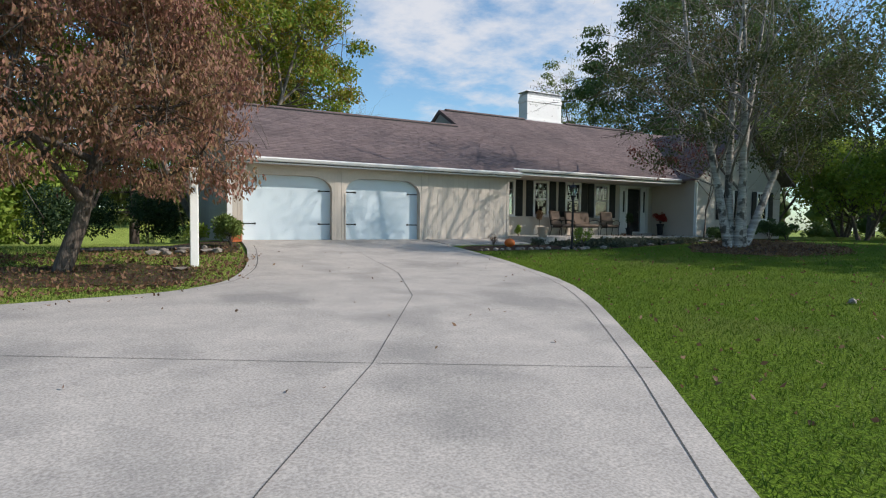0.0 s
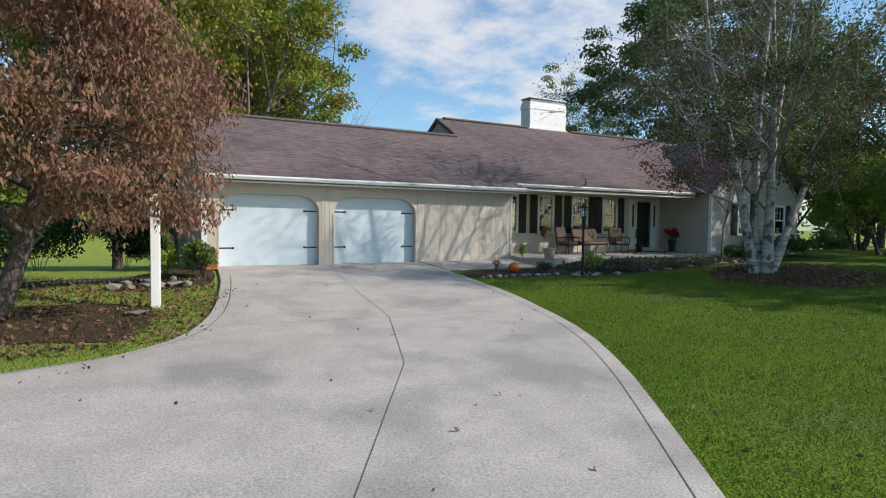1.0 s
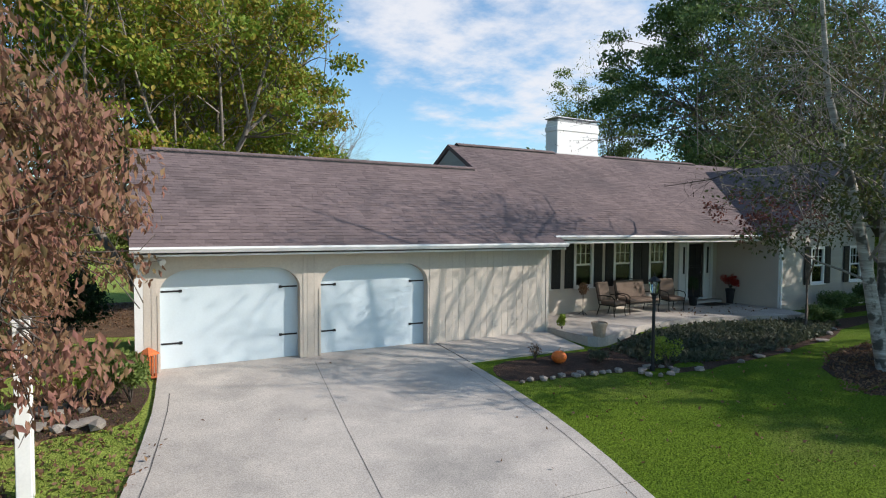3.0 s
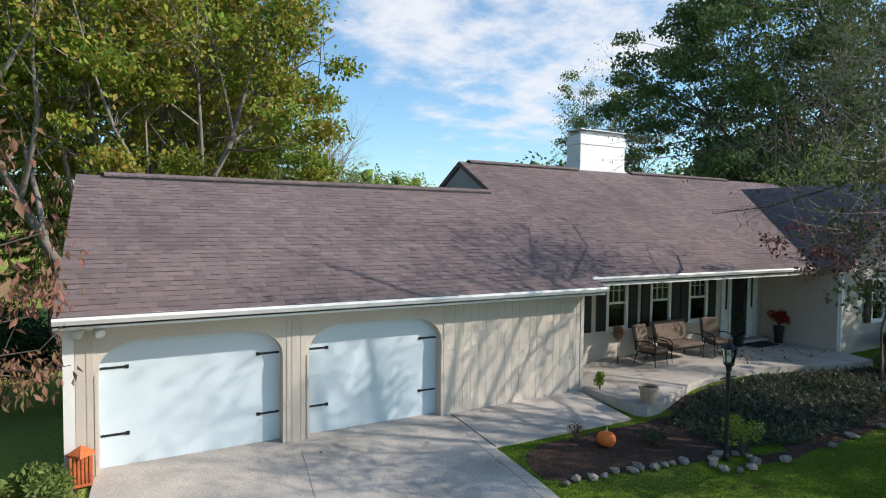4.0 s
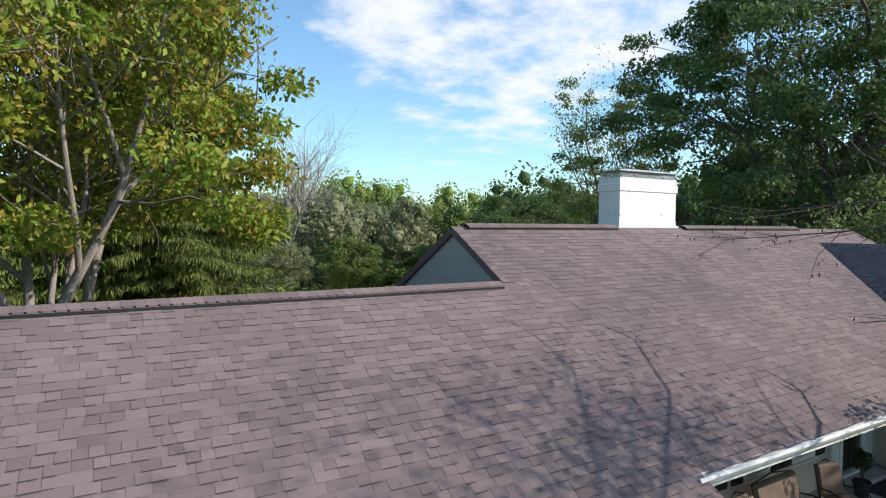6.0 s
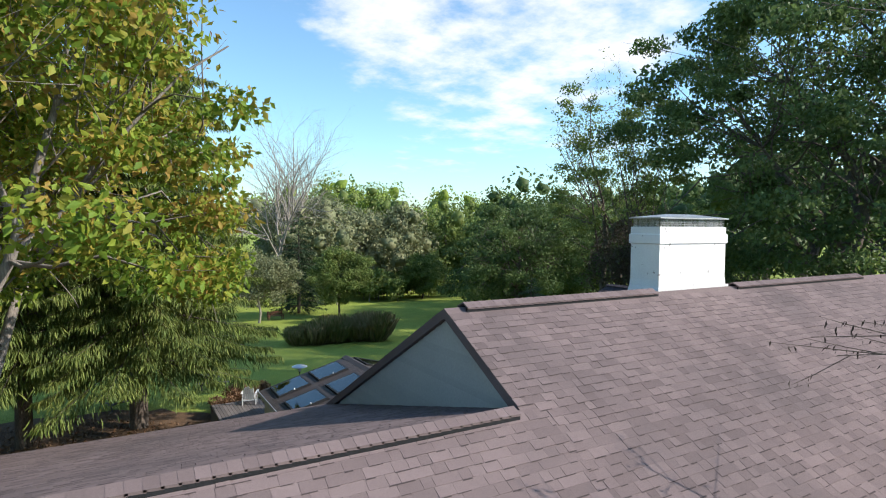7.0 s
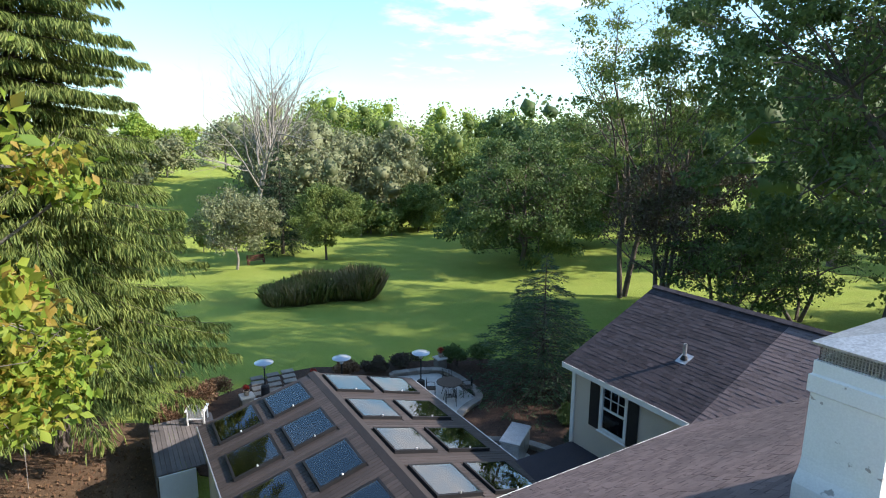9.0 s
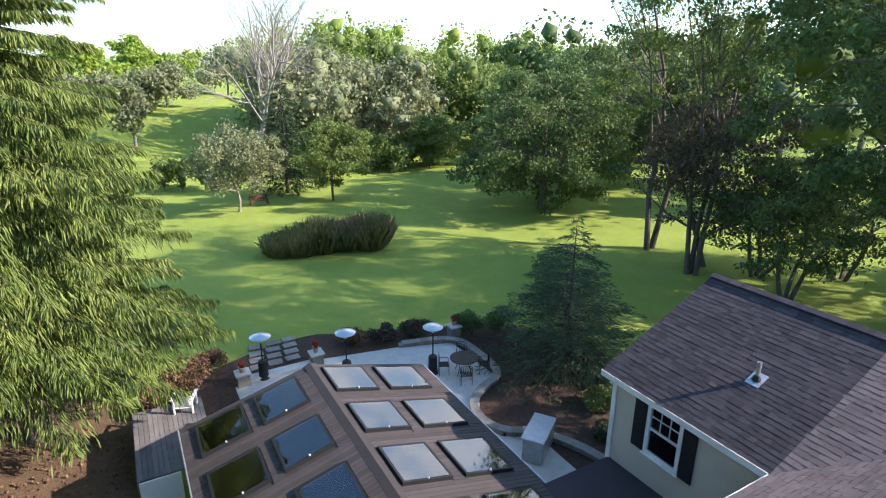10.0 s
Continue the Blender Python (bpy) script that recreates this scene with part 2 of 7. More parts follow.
M = dict(
    concrete=material("concrete", (0.475, 0.425, 0.375), (0.375, 0.338, 0.302), 1.5, 50, 0.85, 0.3, 0.005, stain=(0.30, 0.275, 0.248), stain_scale=0.6, stain_range=(0.50, 0.66), fine_amount=0.28, contrast=1.1),
    joint=material("joint", (0.12, 0.11, 0.10), rough=0.9),
    lawn=material("lawn", (0.205, 0.265, 0.048), (0.255, 0.30, 0.065), 0.5, 30, 0.95, 0.8, 0.05, stain=(0.21, 0.225, 0.05), stain_scale=0.22, stain_range=(0.55, 0.8), fine_amount=0.45, spec=0.1),
    # deeper green than lawn, with the front trees' shade partly put into the colour
    front_lawn=material("front_lawn", (0.066, 0.118, 0.008), (0.105, 0.158, 0.013), 0.35, 30, 0.95, 0.9, 0.05, stain=(0.12, 0.145, 0.03), stain_scale=0.3, stain_range=(0.55, 0.8), fine_amount=0.5, spec=0.1),
    blade=leaf_material("blade", [(0.042, 0.09, 0.006), (0.064, 0.122, 0.008), (0.09, 0.15, 0.012), (0.125, 0.165, 0.025)]),
    mulch=material("mulch", (0.055, 0.038, 0.028), (0.10, 0.06, 0.045), 6, 50, 0.95, 1.0, 0.03, fine_amount=0.5, spec=0.1),
    earth=material("earth", (0.16, 0.10, 0.06), (0.09, 0.06, 0.04), 1.2, 40, 0.95, 0.8, 0.03, fine_amount=0.4, spec=0.1),
    shingle=material("shingle", (0.178, 0.134, 0.130), (0.145, 0.110, 0.108), 0.9, 160, 0.92, 0.5, 0.003, island=0.15, stain=(0.108, 0.086, 0.086), stain_scale=0.35, stain_range=(0.5, 0.75), fine_amount=0.22, spec=0.15),
    shingle_piece=material("shingle_piece", (0.178, 0.134, 0.130), (0.145, 0.110, 0.108), 0.9, 160, 0.92, 0.5, 0.003, random_ob=0.15, stain=(0.108, 0.086, 0.086), stain_scale=0.35, stain_range=(0.5, 0.75), fine_amount=0.22, spec=0.15),
    # darker copy of shingle; the wing slope's shade is part of this tone
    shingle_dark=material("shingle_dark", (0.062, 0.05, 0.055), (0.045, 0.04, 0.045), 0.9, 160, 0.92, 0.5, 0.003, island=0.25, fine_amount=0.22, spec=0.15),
    ridge=material("ridge", (0.10, 0.085, 0.08), rough=0.9, island=0.15, fine=120),
    siding=material("siding", (0.53, 0.47, 0.40), (0.48, 0.42, 0.36), 0.8, 30, 0.75, 0.15, 0.003, stain=(0.40, 0.36, 0.31), stain_scale=0.6, stain_range=(0.6, 0.85), fine_amount=0.06, random_ob=0.04),
    gable_siding=material("gable_siding", (0.40, 0.40, 0.38), (0.36, 0.36, 0.35), 0.8, 30, 0.75, 0.1, 0.003, fine_amount=0.06, random_ob=0.05),
    clapboard=material("clapboard", (0.42, 0.38, 0.33), (0.36, 0.33, 0.29), 0.8, 30, 0.75, 0.1, 0.003, fine_amount=0.06, random_ob=0.05),
    white=material("white", (0.72, 0.71, 0.69), (0.64, 0.63, 0.61), 1.5, 30, 0.55, 0.1, 0.002, fine_amount=0.04),
    door_white=material("door_white", (0.57, 0.645, 0.685), (0.52, 0.60, 0.645), 0.9, 25, 0.5, 0.05, 0.002, fine_amount=0.025),
    brick_white=material("brick_white", (0.83, 0.82, 0.80), (0.76, 0.75, 0.73), 1.2, 45, 0.7, 0.4, 0.006, fine_amount=0.05, stain=(0.40, 0.37, 0.35), stain_scale=5.0, stain_range=(0.665, 0.685)),
    black=material("black", (0.018, 0.018, 0.02), rough=0.55, fine_amount=0.2),
    iron=material("iron", (0.02, 0.019, 0.018), rough=0.5, metal=0.6),
    steel=material("steel", (0.62, 0.62, 0.62), (0.5, 0.5, 0.5), 2, 30, 0.28, 0.05, 0.002, metal=1.0, fine_amount=0.05),
    galv=material("galv", (0.55, 0.56, 0.57), (0.42, 0.43, 0.44), 4, 30, 0.45, 0.05, 0.002, metal=0.8),
    door_dark=material("door_dark", (0.022, 0.02, 0.02), rough=0.4),
    wood_grey=material("wood_grey", (0.16, 0.14, 0.135), (0.11, 0.10, 0.10), 2, 60, 0.85, 0.3, 0.004, random_ob=0.15, fine_amount=0.25),
    roof_board=material("roof_board", (0.064, 0.050, 0.046), (0.047, 0.039, 0.037), 1.2, 60, 0.6, 0.3, 0.004, random_ob=0.2, island=0.15, fine_amount=0.25),
    stone=material("stone", (0.27, 0.235, 0.20), (0.19, 0.165, 0.145), 4, 50, 0.9, 0.5, 0.01, random_ob=0.22, fine_amount=0.2),
    paver=material("paver", (0.50, 0.46, 0.42), (0.40, 0.37, 0.34), 3, 50, 0.9, 0.3, 0.005, random_ob=0.15, fine_amount=0.15),
    bark=material("bark", (0.13, 0.105, 0.085), (0.075, 0.06, 0.05), 5, 35, 0.95, 0.9, 0.03, stretch=(1, 1, 0.25), fine_amount=0.4),
    bark_grey=material("bark_grey", (0.24, 0.21, 0.18), (0.15, 0.13, 0.115), 5, 35, 0.95, 0.8, 0.02, stretch=(1, 1, 0.25), fine_amount=0.3),
    bark_pale=material("bark_pale", (0.30, 0.265, 0.23), (0.21, 0.185, 0.16), 5, 35, 0.95, 0.5, 0.02, stretch=(1, 1, 0.25), fine_amount=0.3),
    birch=material("birch", (0.40, 0.37, 0.335), (0.21, 0.185, 0.162), 3, 14, 0.8, 0.3, 0.01, stretch=(0.5, 0.5, 4.0), contrast=1.6, fine_amount=0.22, stain=(0.08, 0.07, 0.06), stain_scale=3.5, stain_range=(0.55, 0.62)),
    l_dogwood=leaf_material("l_dogwood", [(0.13, 0.12, 0.04), (0.22, 0.145, 0.07), (0.28, 0.15, 0.095), (0.32, 0.155, 0.12), (0.24, 0.095, 0.08)], trans=0.4),
    l_maple=leaf_material("l_maple", [(0.075, 0.145, 0.02), (0.14, 0.225, 0.026), (0.24, 0.29, 0.034), (0.33, 0.235, 0.045), (0.25, 0.11, 0.045)], trans=0.4),
    l_birch=leaf_material("l_birch", [(0.04, 0.066, 0.022), (0.068, 0.09, 0.03), (0.10, 0.10, 0.036), (0.14, 0.085, 0.042)], trans=0.38),
    l_red=leaf_material("l_red", [(0.09, 0.03, 0.025), (0.13, 0.045, 0.035), (0.16, 0.06, 0.04)]),
    l_oak=leaf_material("l_oak", [(0.050, 0.088, 0.032), (0.078, 0.125, 0.042), (0.11, 0.165, 0.05), (0.15, 0.20, 0.065)], trans=0.38),
    l_spruce=leaf_material("l_spruce", [(0.05, 0.08, 0.022), (0.105, 0.15, 0.032), (0.175, 0.215, 0.048), (0.25, 0.275, 0.075)], trans=0.25),
    l_soft=leaf_material("l_soft", [(0.045, 0.085, 0.045), (0.07, 0.12, 0.06), (0.10, 0.155, 0.075)], trans=0.15),
    l_pine=leaf_material("l_pine", [(0.022, 0.045, 0.02), (0.035, 0.065, 0.025), (0.055, 0.09, 0.03)], trans=0.15),
    l_green=leaf_material("l_green", [(0.085, 0.135, 0.038), (0.13, 0.185, 0.046), (0.18, 0.23, 0.06), (0.23, 0.265, 0.08)], trans=0.38),
    l_bright=leaf_material("l_bright", [(0.13, 0.20, 0.03), (0.19, 0.28, 0.04), (0.26, 0.33, 0.05), (0.31, 0.33, 0.08)], trans=0.4),
    l_willow=leaf_material("l_willow", [(0.13, 0.155, 0.075), (0.18, 0.20, 0.095), (0.235, 0.245, 0.125), (0.28, 0.275, 0.155)]),
    l_plum=leaf_material("l_plum", [(0.065, 0.05, 0.042), (0.09, 0.068, 0.05), (0.085, 0.10, 0.045)]),
    l_dry=leaf_material("l_dry", [(0.10, 0.05, 0.03), (0.16, 0.085, 0.05), (0.24, 0.15, 0.08), (0.12, 0.05, 0.04)]),
    l_reed=leaf_material("l_reed", [(0.13, 0.18, 0.05), (0.20, 0.22, 0.07), (0.33, 0.28, 0.14), (0.42, 0.34, 0.22)]),
    l_cover=leaf_material("l_cover", [(0.035, 0.05, 0.028), (0.06, 0.075, 0.045), (0.10, 0.11, 0.07), (0.09, 0.065, 0.05)]),
    glass=glass_material("glass"),
    glass_dark=glass_material("glass_dark", (0.45, 0.5, 0.5)),
    # colour of the panel added to brighten the west skylights
    blind=material("blind", (0.66, 0.76, 0.71), (0.58, 0.68, 0.64), 2, 40, 0.85, 0.05, 0.002, fine_amount=0.03),
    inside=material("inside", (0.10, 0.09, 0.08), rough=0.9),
    curtain=material("curtain", (0.62, 0.60, 0.56), rough=0.9),
    cushion=material("cushion", (0.15, 0.11, 0.085), (0.12, 0.085, 0.065), 3, 60, 0.9, 0.3, 0.004),
    pumpkin=material("pumpkin", (0.70, 0.17, 0.03), (0.60, 0.12, 0.02), 3, 30, 0.5, 0.1, 0.004),
    terracotta=material("terracotta", (0.42, 0.33, 0.24), (0.32, 0.25, 0.19), 4, 40, 0.85, 0.3, 0.005),
    red_flower=leaf_material("red_flower", [(0.25, 0.02, 0.02), (0.4, 0.04, 0.03), (0.1, 0.08, 0.02)]),
    orange_cloth=material("orange_cloth", (0.62, 0.16, 0.04), (0.35, 0.10, 0.05), 6, 40, 0.9),
    hose=material("hose", (0.03, 0.03, 0.03), rough=0.6),
    gravel=material("gravel", (0.48, 0.45, 0.42), (0.30, 0.28, 0.26), 8, 40, 0.95, 0.8, 0.03, fine_amount=0.4),
)


# ---- mesh helpers ----
def part(name, bm, mat, parent=None, label="", smooth=False):
    """Links a bmesh as one mesh object, under a thing or a part."""
    me = bpy.data.meshes.new(name)
    bm.normal_update()
    bm.to_mesh(me)
    bm.free()
    me.materials.append(mat)
    if smooth:
        me.polygons.foreach_set("use_smooth", [True] * len(me.polygons))
    ob = new(name, me)
    if parent is not None:
        ob.parent = parent
    if label:
        tagged(ob, label)
    return ob


def thing(name, label, category, at=(0, 0, 0), group="", kind="", rz=0.0):
    ob = new(name)
    ob.empty_display_size = 0.1
    ob.matrix_world = pose(*at, 0, 0, rz)
    return tagged(ob, label, category, group, kind)


def box(x0, y0, z0, x1, y1, z1, bevel=0.0, bm=None):
    own = bm is None
    bm = bm or bmesh.new()
    r = bmesh.ops.create_cube(bm, size=1.0)
    for v in r["verts"]:
        v.co = ((x0 + x1) / 2 + v.co.x * (x1 - x0), (y0 + y1) / 2 + v.co.y * (y1 - y0), (z0 + z1) / 2 + v.co.z * (z1 - z0))
    if bevel and own:
        bmesh.ops.bevel(bm, geom=bm.edges[:], offset=bevel, segments=1, affect='EDGES')
    return bm


def prism(profile, axis, a, b, bm=None):
    """Extrudes a closed outline of (u, v) along an axis from a to b: 'x' takes (y, z), 'y' takes (x, z), 'z' takes (x, y)."""
    bm = bm or bmesh.new()
    def at(u, v, w):
        return {"x": (w, u, v), "y": (u, w, v), "z": (u, v, w)}[axis]
    lo = [bm.verts.new(at(u, v, a)) for u, v in profile]
    hi = [bm.verts.new(at(u, v, b)) for u, v in profile]
    n = len(profile)
    bm.faces.new(lo); bm.faces.new(hi[::-1])
    for i in range(n):
        bm.faces.new((lo[i], hi[i], hi[(i + 1) % n], lo[(i + 1) % n]))
    bmesh.ops.recalc_face_normals(bm, faces=bm.faces[:])
    return bm


def lathe(rings, seg=16, bm=None, centre=(0, 0)):
    """A turned shape from rings of (radius, z)."""
    bm = bm or bmesh.new()
    prev = None
    first = None
    for r, z in rings:
        cur = [bm.verts.new((centre[0] + r * math.cos(2 * math.pi * i / seg), centre[1] + r * math.sin(2 * math.pi * i / seg), z)) for i in range(seg)]
        if prev:
            for i in range(seg):
                bm.faces.new((prev[i], prev[(i + 1) % seg], cur[(i + 1) % seg], cur[i]))
        else:
            first = cur
        prev = cur
    bm.faces.new(first[::-1]); bm.faces.new(prev)
    return bm


def tube(points, radii, seg=6, bm=None):
    """A tapered tube along points."""
    bm = bm or bmesh.new()
    prev = None
    pts = [Vector(p) for p in points]
    for i, p in enumerate(pts):
        d = (pts[min(i + 1, len(pts) - 1)] - pts[max(i - 1, 0)]).normalized()
        u = d.orthogonal().normalized() if abs(d.z) > 0.9 else d.cross(Vector((0, 0, 1))).normalized()
        w = d.cross(u)
        r = radii[i] if hasattr(radii, "__len__") else radii
        cur = [bm.verts.new(p + (u * math.cos(2 * math.pi * k / seg) + w * math.sin(2 * math.pi * k / seg)) * r) for k in range(seg)]
        if prev:
            for k in range(seg):
                bm.faces.new((prev[k], prev[(k + 1) % seg], cur[(k + 1) % seg], cur[k]))
        else:
            bm.faces.new(cur[::-1])
        prev = cur
    bm.faces.new(prev)
    return bm


def mesh_from(name, verts, faces, mat, parent=None, label="", smooth=False):
    me = bpy.data.meshes.new(name)
    me.from_pydata(verts, [], faces)
    me.update()
    me.materials.append(mat)
    if smooth:
        me.polygons.foreach_set("use_smooth", [True] * len(me.polygons))
    ob = new(name, me)
    if parent is not None:
        ob.parent = parent
    if label:
        tagged(ob, label)
    return ob


def ease(a, b, v):
    u = np.clip((v - a) / (b - a), 0, 1)
    return u * u * (3 - 2 * u)


def ground(x, y):
    """Height of the land: the drive climbs to the garage, the garden behind falls away."""
    f = np.interp(y, [-60, -20, 0, 5, 8.3, 11.5, 14.5, 18.3, 21], [-2.2, -1.4, -.95, -.78, -.65, -.54, -.36, -.03, 0.0])
    f = f + .052 * np.clip(x - 8.5, 0, 10) * ease(0, 9, y) * (1 - .85 * ease(12.5, 17, y))
    f = f - .14 * ease(2.5, 0, x) * ease(8, 13, y)
    b = np.interp(y, [20, 33, 36, 50, 62, 82, 100, 140, 400, 1500], [-.05, -2.2, -2.45, -2.5, -2.8, -3.7, -4.8, -5.5, -5, -8])
    b = b + np.interp(y, [104, 120, 140, 200, 400], [0, 5.4, 8.8, 10, 8]) * ease(48, 30, x)
    s = ease(19.5, 24, y)
    return f * (1 - s) + b * s


M["red_wood"] = material("red_wood", (0.14, 0.045, 0.03), (0.10, 0.035, 0.025), 3, 40, 0.7, random_ob=0.15)
# same glazing twice: sky glare tuned into east panes, paler tint into shaded west
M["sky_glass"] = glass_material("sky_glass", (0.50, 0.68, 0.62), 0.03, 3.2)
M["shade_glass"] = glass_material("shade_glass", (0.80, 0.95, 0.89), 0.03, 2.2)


# strip colour that paints in the shadow line under the shingle tabs
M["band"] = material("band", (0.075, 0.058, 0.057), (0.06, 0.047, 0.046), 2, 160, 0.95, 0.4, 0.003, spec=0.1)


M["pod"] = material("pod", (0.045, 0.032, 0.025), rough=0.8)


# ---- land ----
def steps(lo, hi, step, far, grow=1.35):
    a = list(np.arange(lo, hi + step / 2, step))
    d, left, right = step, [a[0]], [a[-1]]
    while right[-1] < far:
        d *= grow
        right.append(right[-1] + d)
        left.append(left[-1] - d)
    return np.array(left[:0:-1] + a + right[1:])


def build_ground():
    xs, ys = steps(-14, 40, 0.5, 1500), steps(-6, 60, 0.5, 1500)
    gx, gy = np.meshgrid(xs, ys)
    gz = ground(gx, gy) - 0.02
    v = np.stack([gx, gy, gz], -1).reshape(-1, 3)
    nx = len(xs)
    f = [(j * nx + i, j * nx + i + 1, (j + 1) * nx + i + 1, (j + 1) * nx + i) for j in range(len(ys) - 1) for i in range(nx - 1)]
    ob = mesh_from("ground", v.tolist(), f, M["lawn"], smooth=True)
    tagged(ob, "mown green lawn falling away behind the house", "lawn", kind="structure")


def smooth_outline(pts, closed=True, times=2):
    for _ in range(times):
        out = []
        n = len(pts)
        for i in range(n if closed else n - 1):
            a, b = pts[i], pts[(i + 1) % n]
            out += [(a[0] * .75 + b[0] * .25, a[1] * .75 + b[1] * .25), (a[0] * .25 + b[0] * .75, a[1] * .25 + b[1] * .75)]
        pts = out if closed else [pts[0]] + out + [pts[-1]]
    return pts


def sheet(name, outline, lift, mat, cell=0.5, skirt=0.08, height=None, rough_edge=0.0):
    """A slab that follows the land, with an edge."""
    bm = bmesh.new()
    if rough_edge:
        outline = [(x + rough_edge * noise.noise((x * 2.1, y * 2.1, 3.0)), y + rough_edge * noise.noise((x * 2.1, y * 2.1, 9.0))) for x, y in outline]
    bm.faces.new([bm.verts.new((x, y, 0)) for x, y in outline])
    for k in (0, 1):
        vals = [p[k] for p in outline]
        c = math.floor(min(vals) / cell) * cell
        while c < max(vals):
            nrm = (1, 0, 0) if k == 0 else (0, 1, 0)
            bmesh.ops.bisect_plane(bm, geom=bm.verts[:] + bm.edges[:] + bm.faces[:], plane_co=(c, c, 0), plane_no=nrm)
            c += cell
    edges = [e for e in bm.edges if len(e.link_faces) == 1]
    r = bmesh.ops.extrude_edge_only(bm, edges=edges)
    low = {e for e in r["geom"] if isinstance(e, bmesh.types.BMVert)}
    for v in bm.verts:
        z = float(ground(v.co.x, v.co.y)) if height is None else height
        v.co.z = z + lift - (skirt + lift if v in low else 0)
    bmesh.ops.recalc_face_normals(bm, faces=bm.faces[:])
    up = sum(f.normal.z * f.calc_area() for f in bm.faces)
    if up < 0:
        bmesh.ops.reverse_faces(bm, faces=bm.faces[:])
    return part(name, bm, mat)


def ribbon(name, pts, width, lift, mat, parent=None):
    """A narrow strip along a line on the land."""
    v, f = [], []
    dense = []
    for a, b in zip(pts[:-1], pts[1:]):
        n = max(1, int(math.dist(a, b) / 0.4))
        dense += [(a[0] + (b[0] - a[0]) * i / n, a[1] + (b[1] - a[1]) * i / n) for i in range(n)]
    dense.append(pts[-1])
    for i, (x, y) in enumerate(dense):
        a, b = dense[max(i - 1, 0)], dense[min(i + 1, len(dense) - 1)]
        dx, dy = b[0] - a[0], b[1] - a[1]
        l = math.hypot(dx, dy) or 1
        ox, oy = -dy / l * width / 2, dx / l * width / 2
        for s in (1, -1):
            v.append((x + ox * s, y + oy * s, float(ground(x + ox * s, y + oy * s)) + lift))
        if i:
            f.append((2 * i - 2, 2 * i - 1, 2 * i + 1, 2 * i))
    return mesh_from(name, v, f, mat, parent)


build_ground()

DRIVE_LEFT = [(2.68, 18.62), (2.55, 16.5), (2.38, 15.3), (2.15, 13.8), (1.85, 12.5), (1.35, 11.3), (0.5, 10.5), (-0.6, 10.1), (-2.0, 9.6), (-6, 8.4), (-14, 6.0)]
DRIVE_RIGHT = [(8.95, 18.62), (9.0, 16.6), (9.0, 15.1), (8.85, 13.3), (8.45, 11.3), (7.65, 9.0), (6.6, 7.1), (5.6, 5.6), (4.35, 3.8), (3.4, 2.55), (2.8, 1.75), (0.5, -1.5), (-3, -6.5)]
outline = smooth_outline(DRIVE_LEFT, False, 1) + [(-14, -6.5)] + smooth_outline(DRIVE_RIGHT, False, 1)[::-1]
drive = tagged(sheet("driveway", outline, 0.035, M["concrete"], 0.5), "pale concrete drive with saw-cut joints and old stains", "driveway", kind="structure")
for pts in ([(-6.5, 8.2 - 1.2), (-1.12, 6.44), (1.89, 4.97), (4.3, 3.82)], [(2.0, 11.66), (4.93, 11.44), (8.45, 11.2)], [(0.52, 2.97), (1.89, 4.97), (3.9, 8.45), (4.93, 11.44), (5.75, 17.9)],
            [(0.52, 2.97), (-0.6, 1.2), (-2.6, -2)]):
    ribbon("joint", pts, 0.009, 0.039, M["joint"], drive)
band = [(x - 0.24, y + 0.06) for x, y in smooth_outline(DRIVE_RIGHT, False, 1)[2:]]
ribbon("edge_joint", band, 0.010, 0.039, M["joint"], drive)
ribbon("edge_joint", [(x + 0.24, y + 0.02) for x, y in smooth_outline(DRIVE_LEFT, False, 1)[2:-6]], 0.014, 0.039, M["joint"], drive)

front_edge = smooth_outline(DRIVE_RIGHT, False, 1)
tagged(sheet("front_lawn", [(9.2, 18.3)] + front_edge[1:] + [(4, -12), (60, -12), (60, 17.2), (29.2, 17.2), (29.2, 18.3)], 0.004, M["front_lawn"], 1.0, skirt=0.05), "dark green mown lawn in front of the house", "lawn", kind="structure")

walk_slab = tagged(sheet("front_walk", [(8.97, 18.34), (9.02, 16.75), (10.6, 16.7), (12.35, 16.65), (12.42, 18.34)], 0.05, M["concrete"], 0.6), "pale concrete walk along the garage wall", "pavement", kind="structure")
porch = tagged(sheet("porch_slab", smooth_outline([(12.5, 20.2), (12.52, 16.9), (12.9, 16.55), (14.0, 16.95), (15.5, 17.5), (17.5, 17.6), (19.5, 17.2), (21.0, 16.6), (22.3, 16.6), (22.3, 20.2)], True, 1), 0.14, M["concrete"], 0.8, height=0.0, skirt=0.4), "pale concrete porch floor under the eaves", "porch floor", kind="structure")
tagged(sheet("planting_bed", smooth_outline([(9.2, 16.6), (9.15, 15.3), (10.6, 15.1), (11.9, 14.85), (12.6, 14.1), (14.2, 13.9), (16.5, 13.9), (19.0, 14.2), (22.2, 15.4), (29, 15.4), (29, 17.7), (22.3, 17.0), (21, 16.5), (19.5, 17.1), (17.5, 17.5), (15.5, 17.4), (14, 16.9), (12.8, 16.4)]), 0.01, M["mulch"], 0.5, rough_edge=0.2), "dark mulch bed along the porch", "planting bed", kind="structure")
tagged(sheet("mulch_ring", smooth_outline([(14.6, 11.7), (15.5, 9.9), (17.0, 9.2), (19.3, 10.3), (20.2, 12.3), (19, 13.3), (16.5, 13.2)]), 0.01, M["mulch"], 0.5, rough_edge=0.35), "leaf-strewn mulch round the birch", "planting bed", kind="structure")
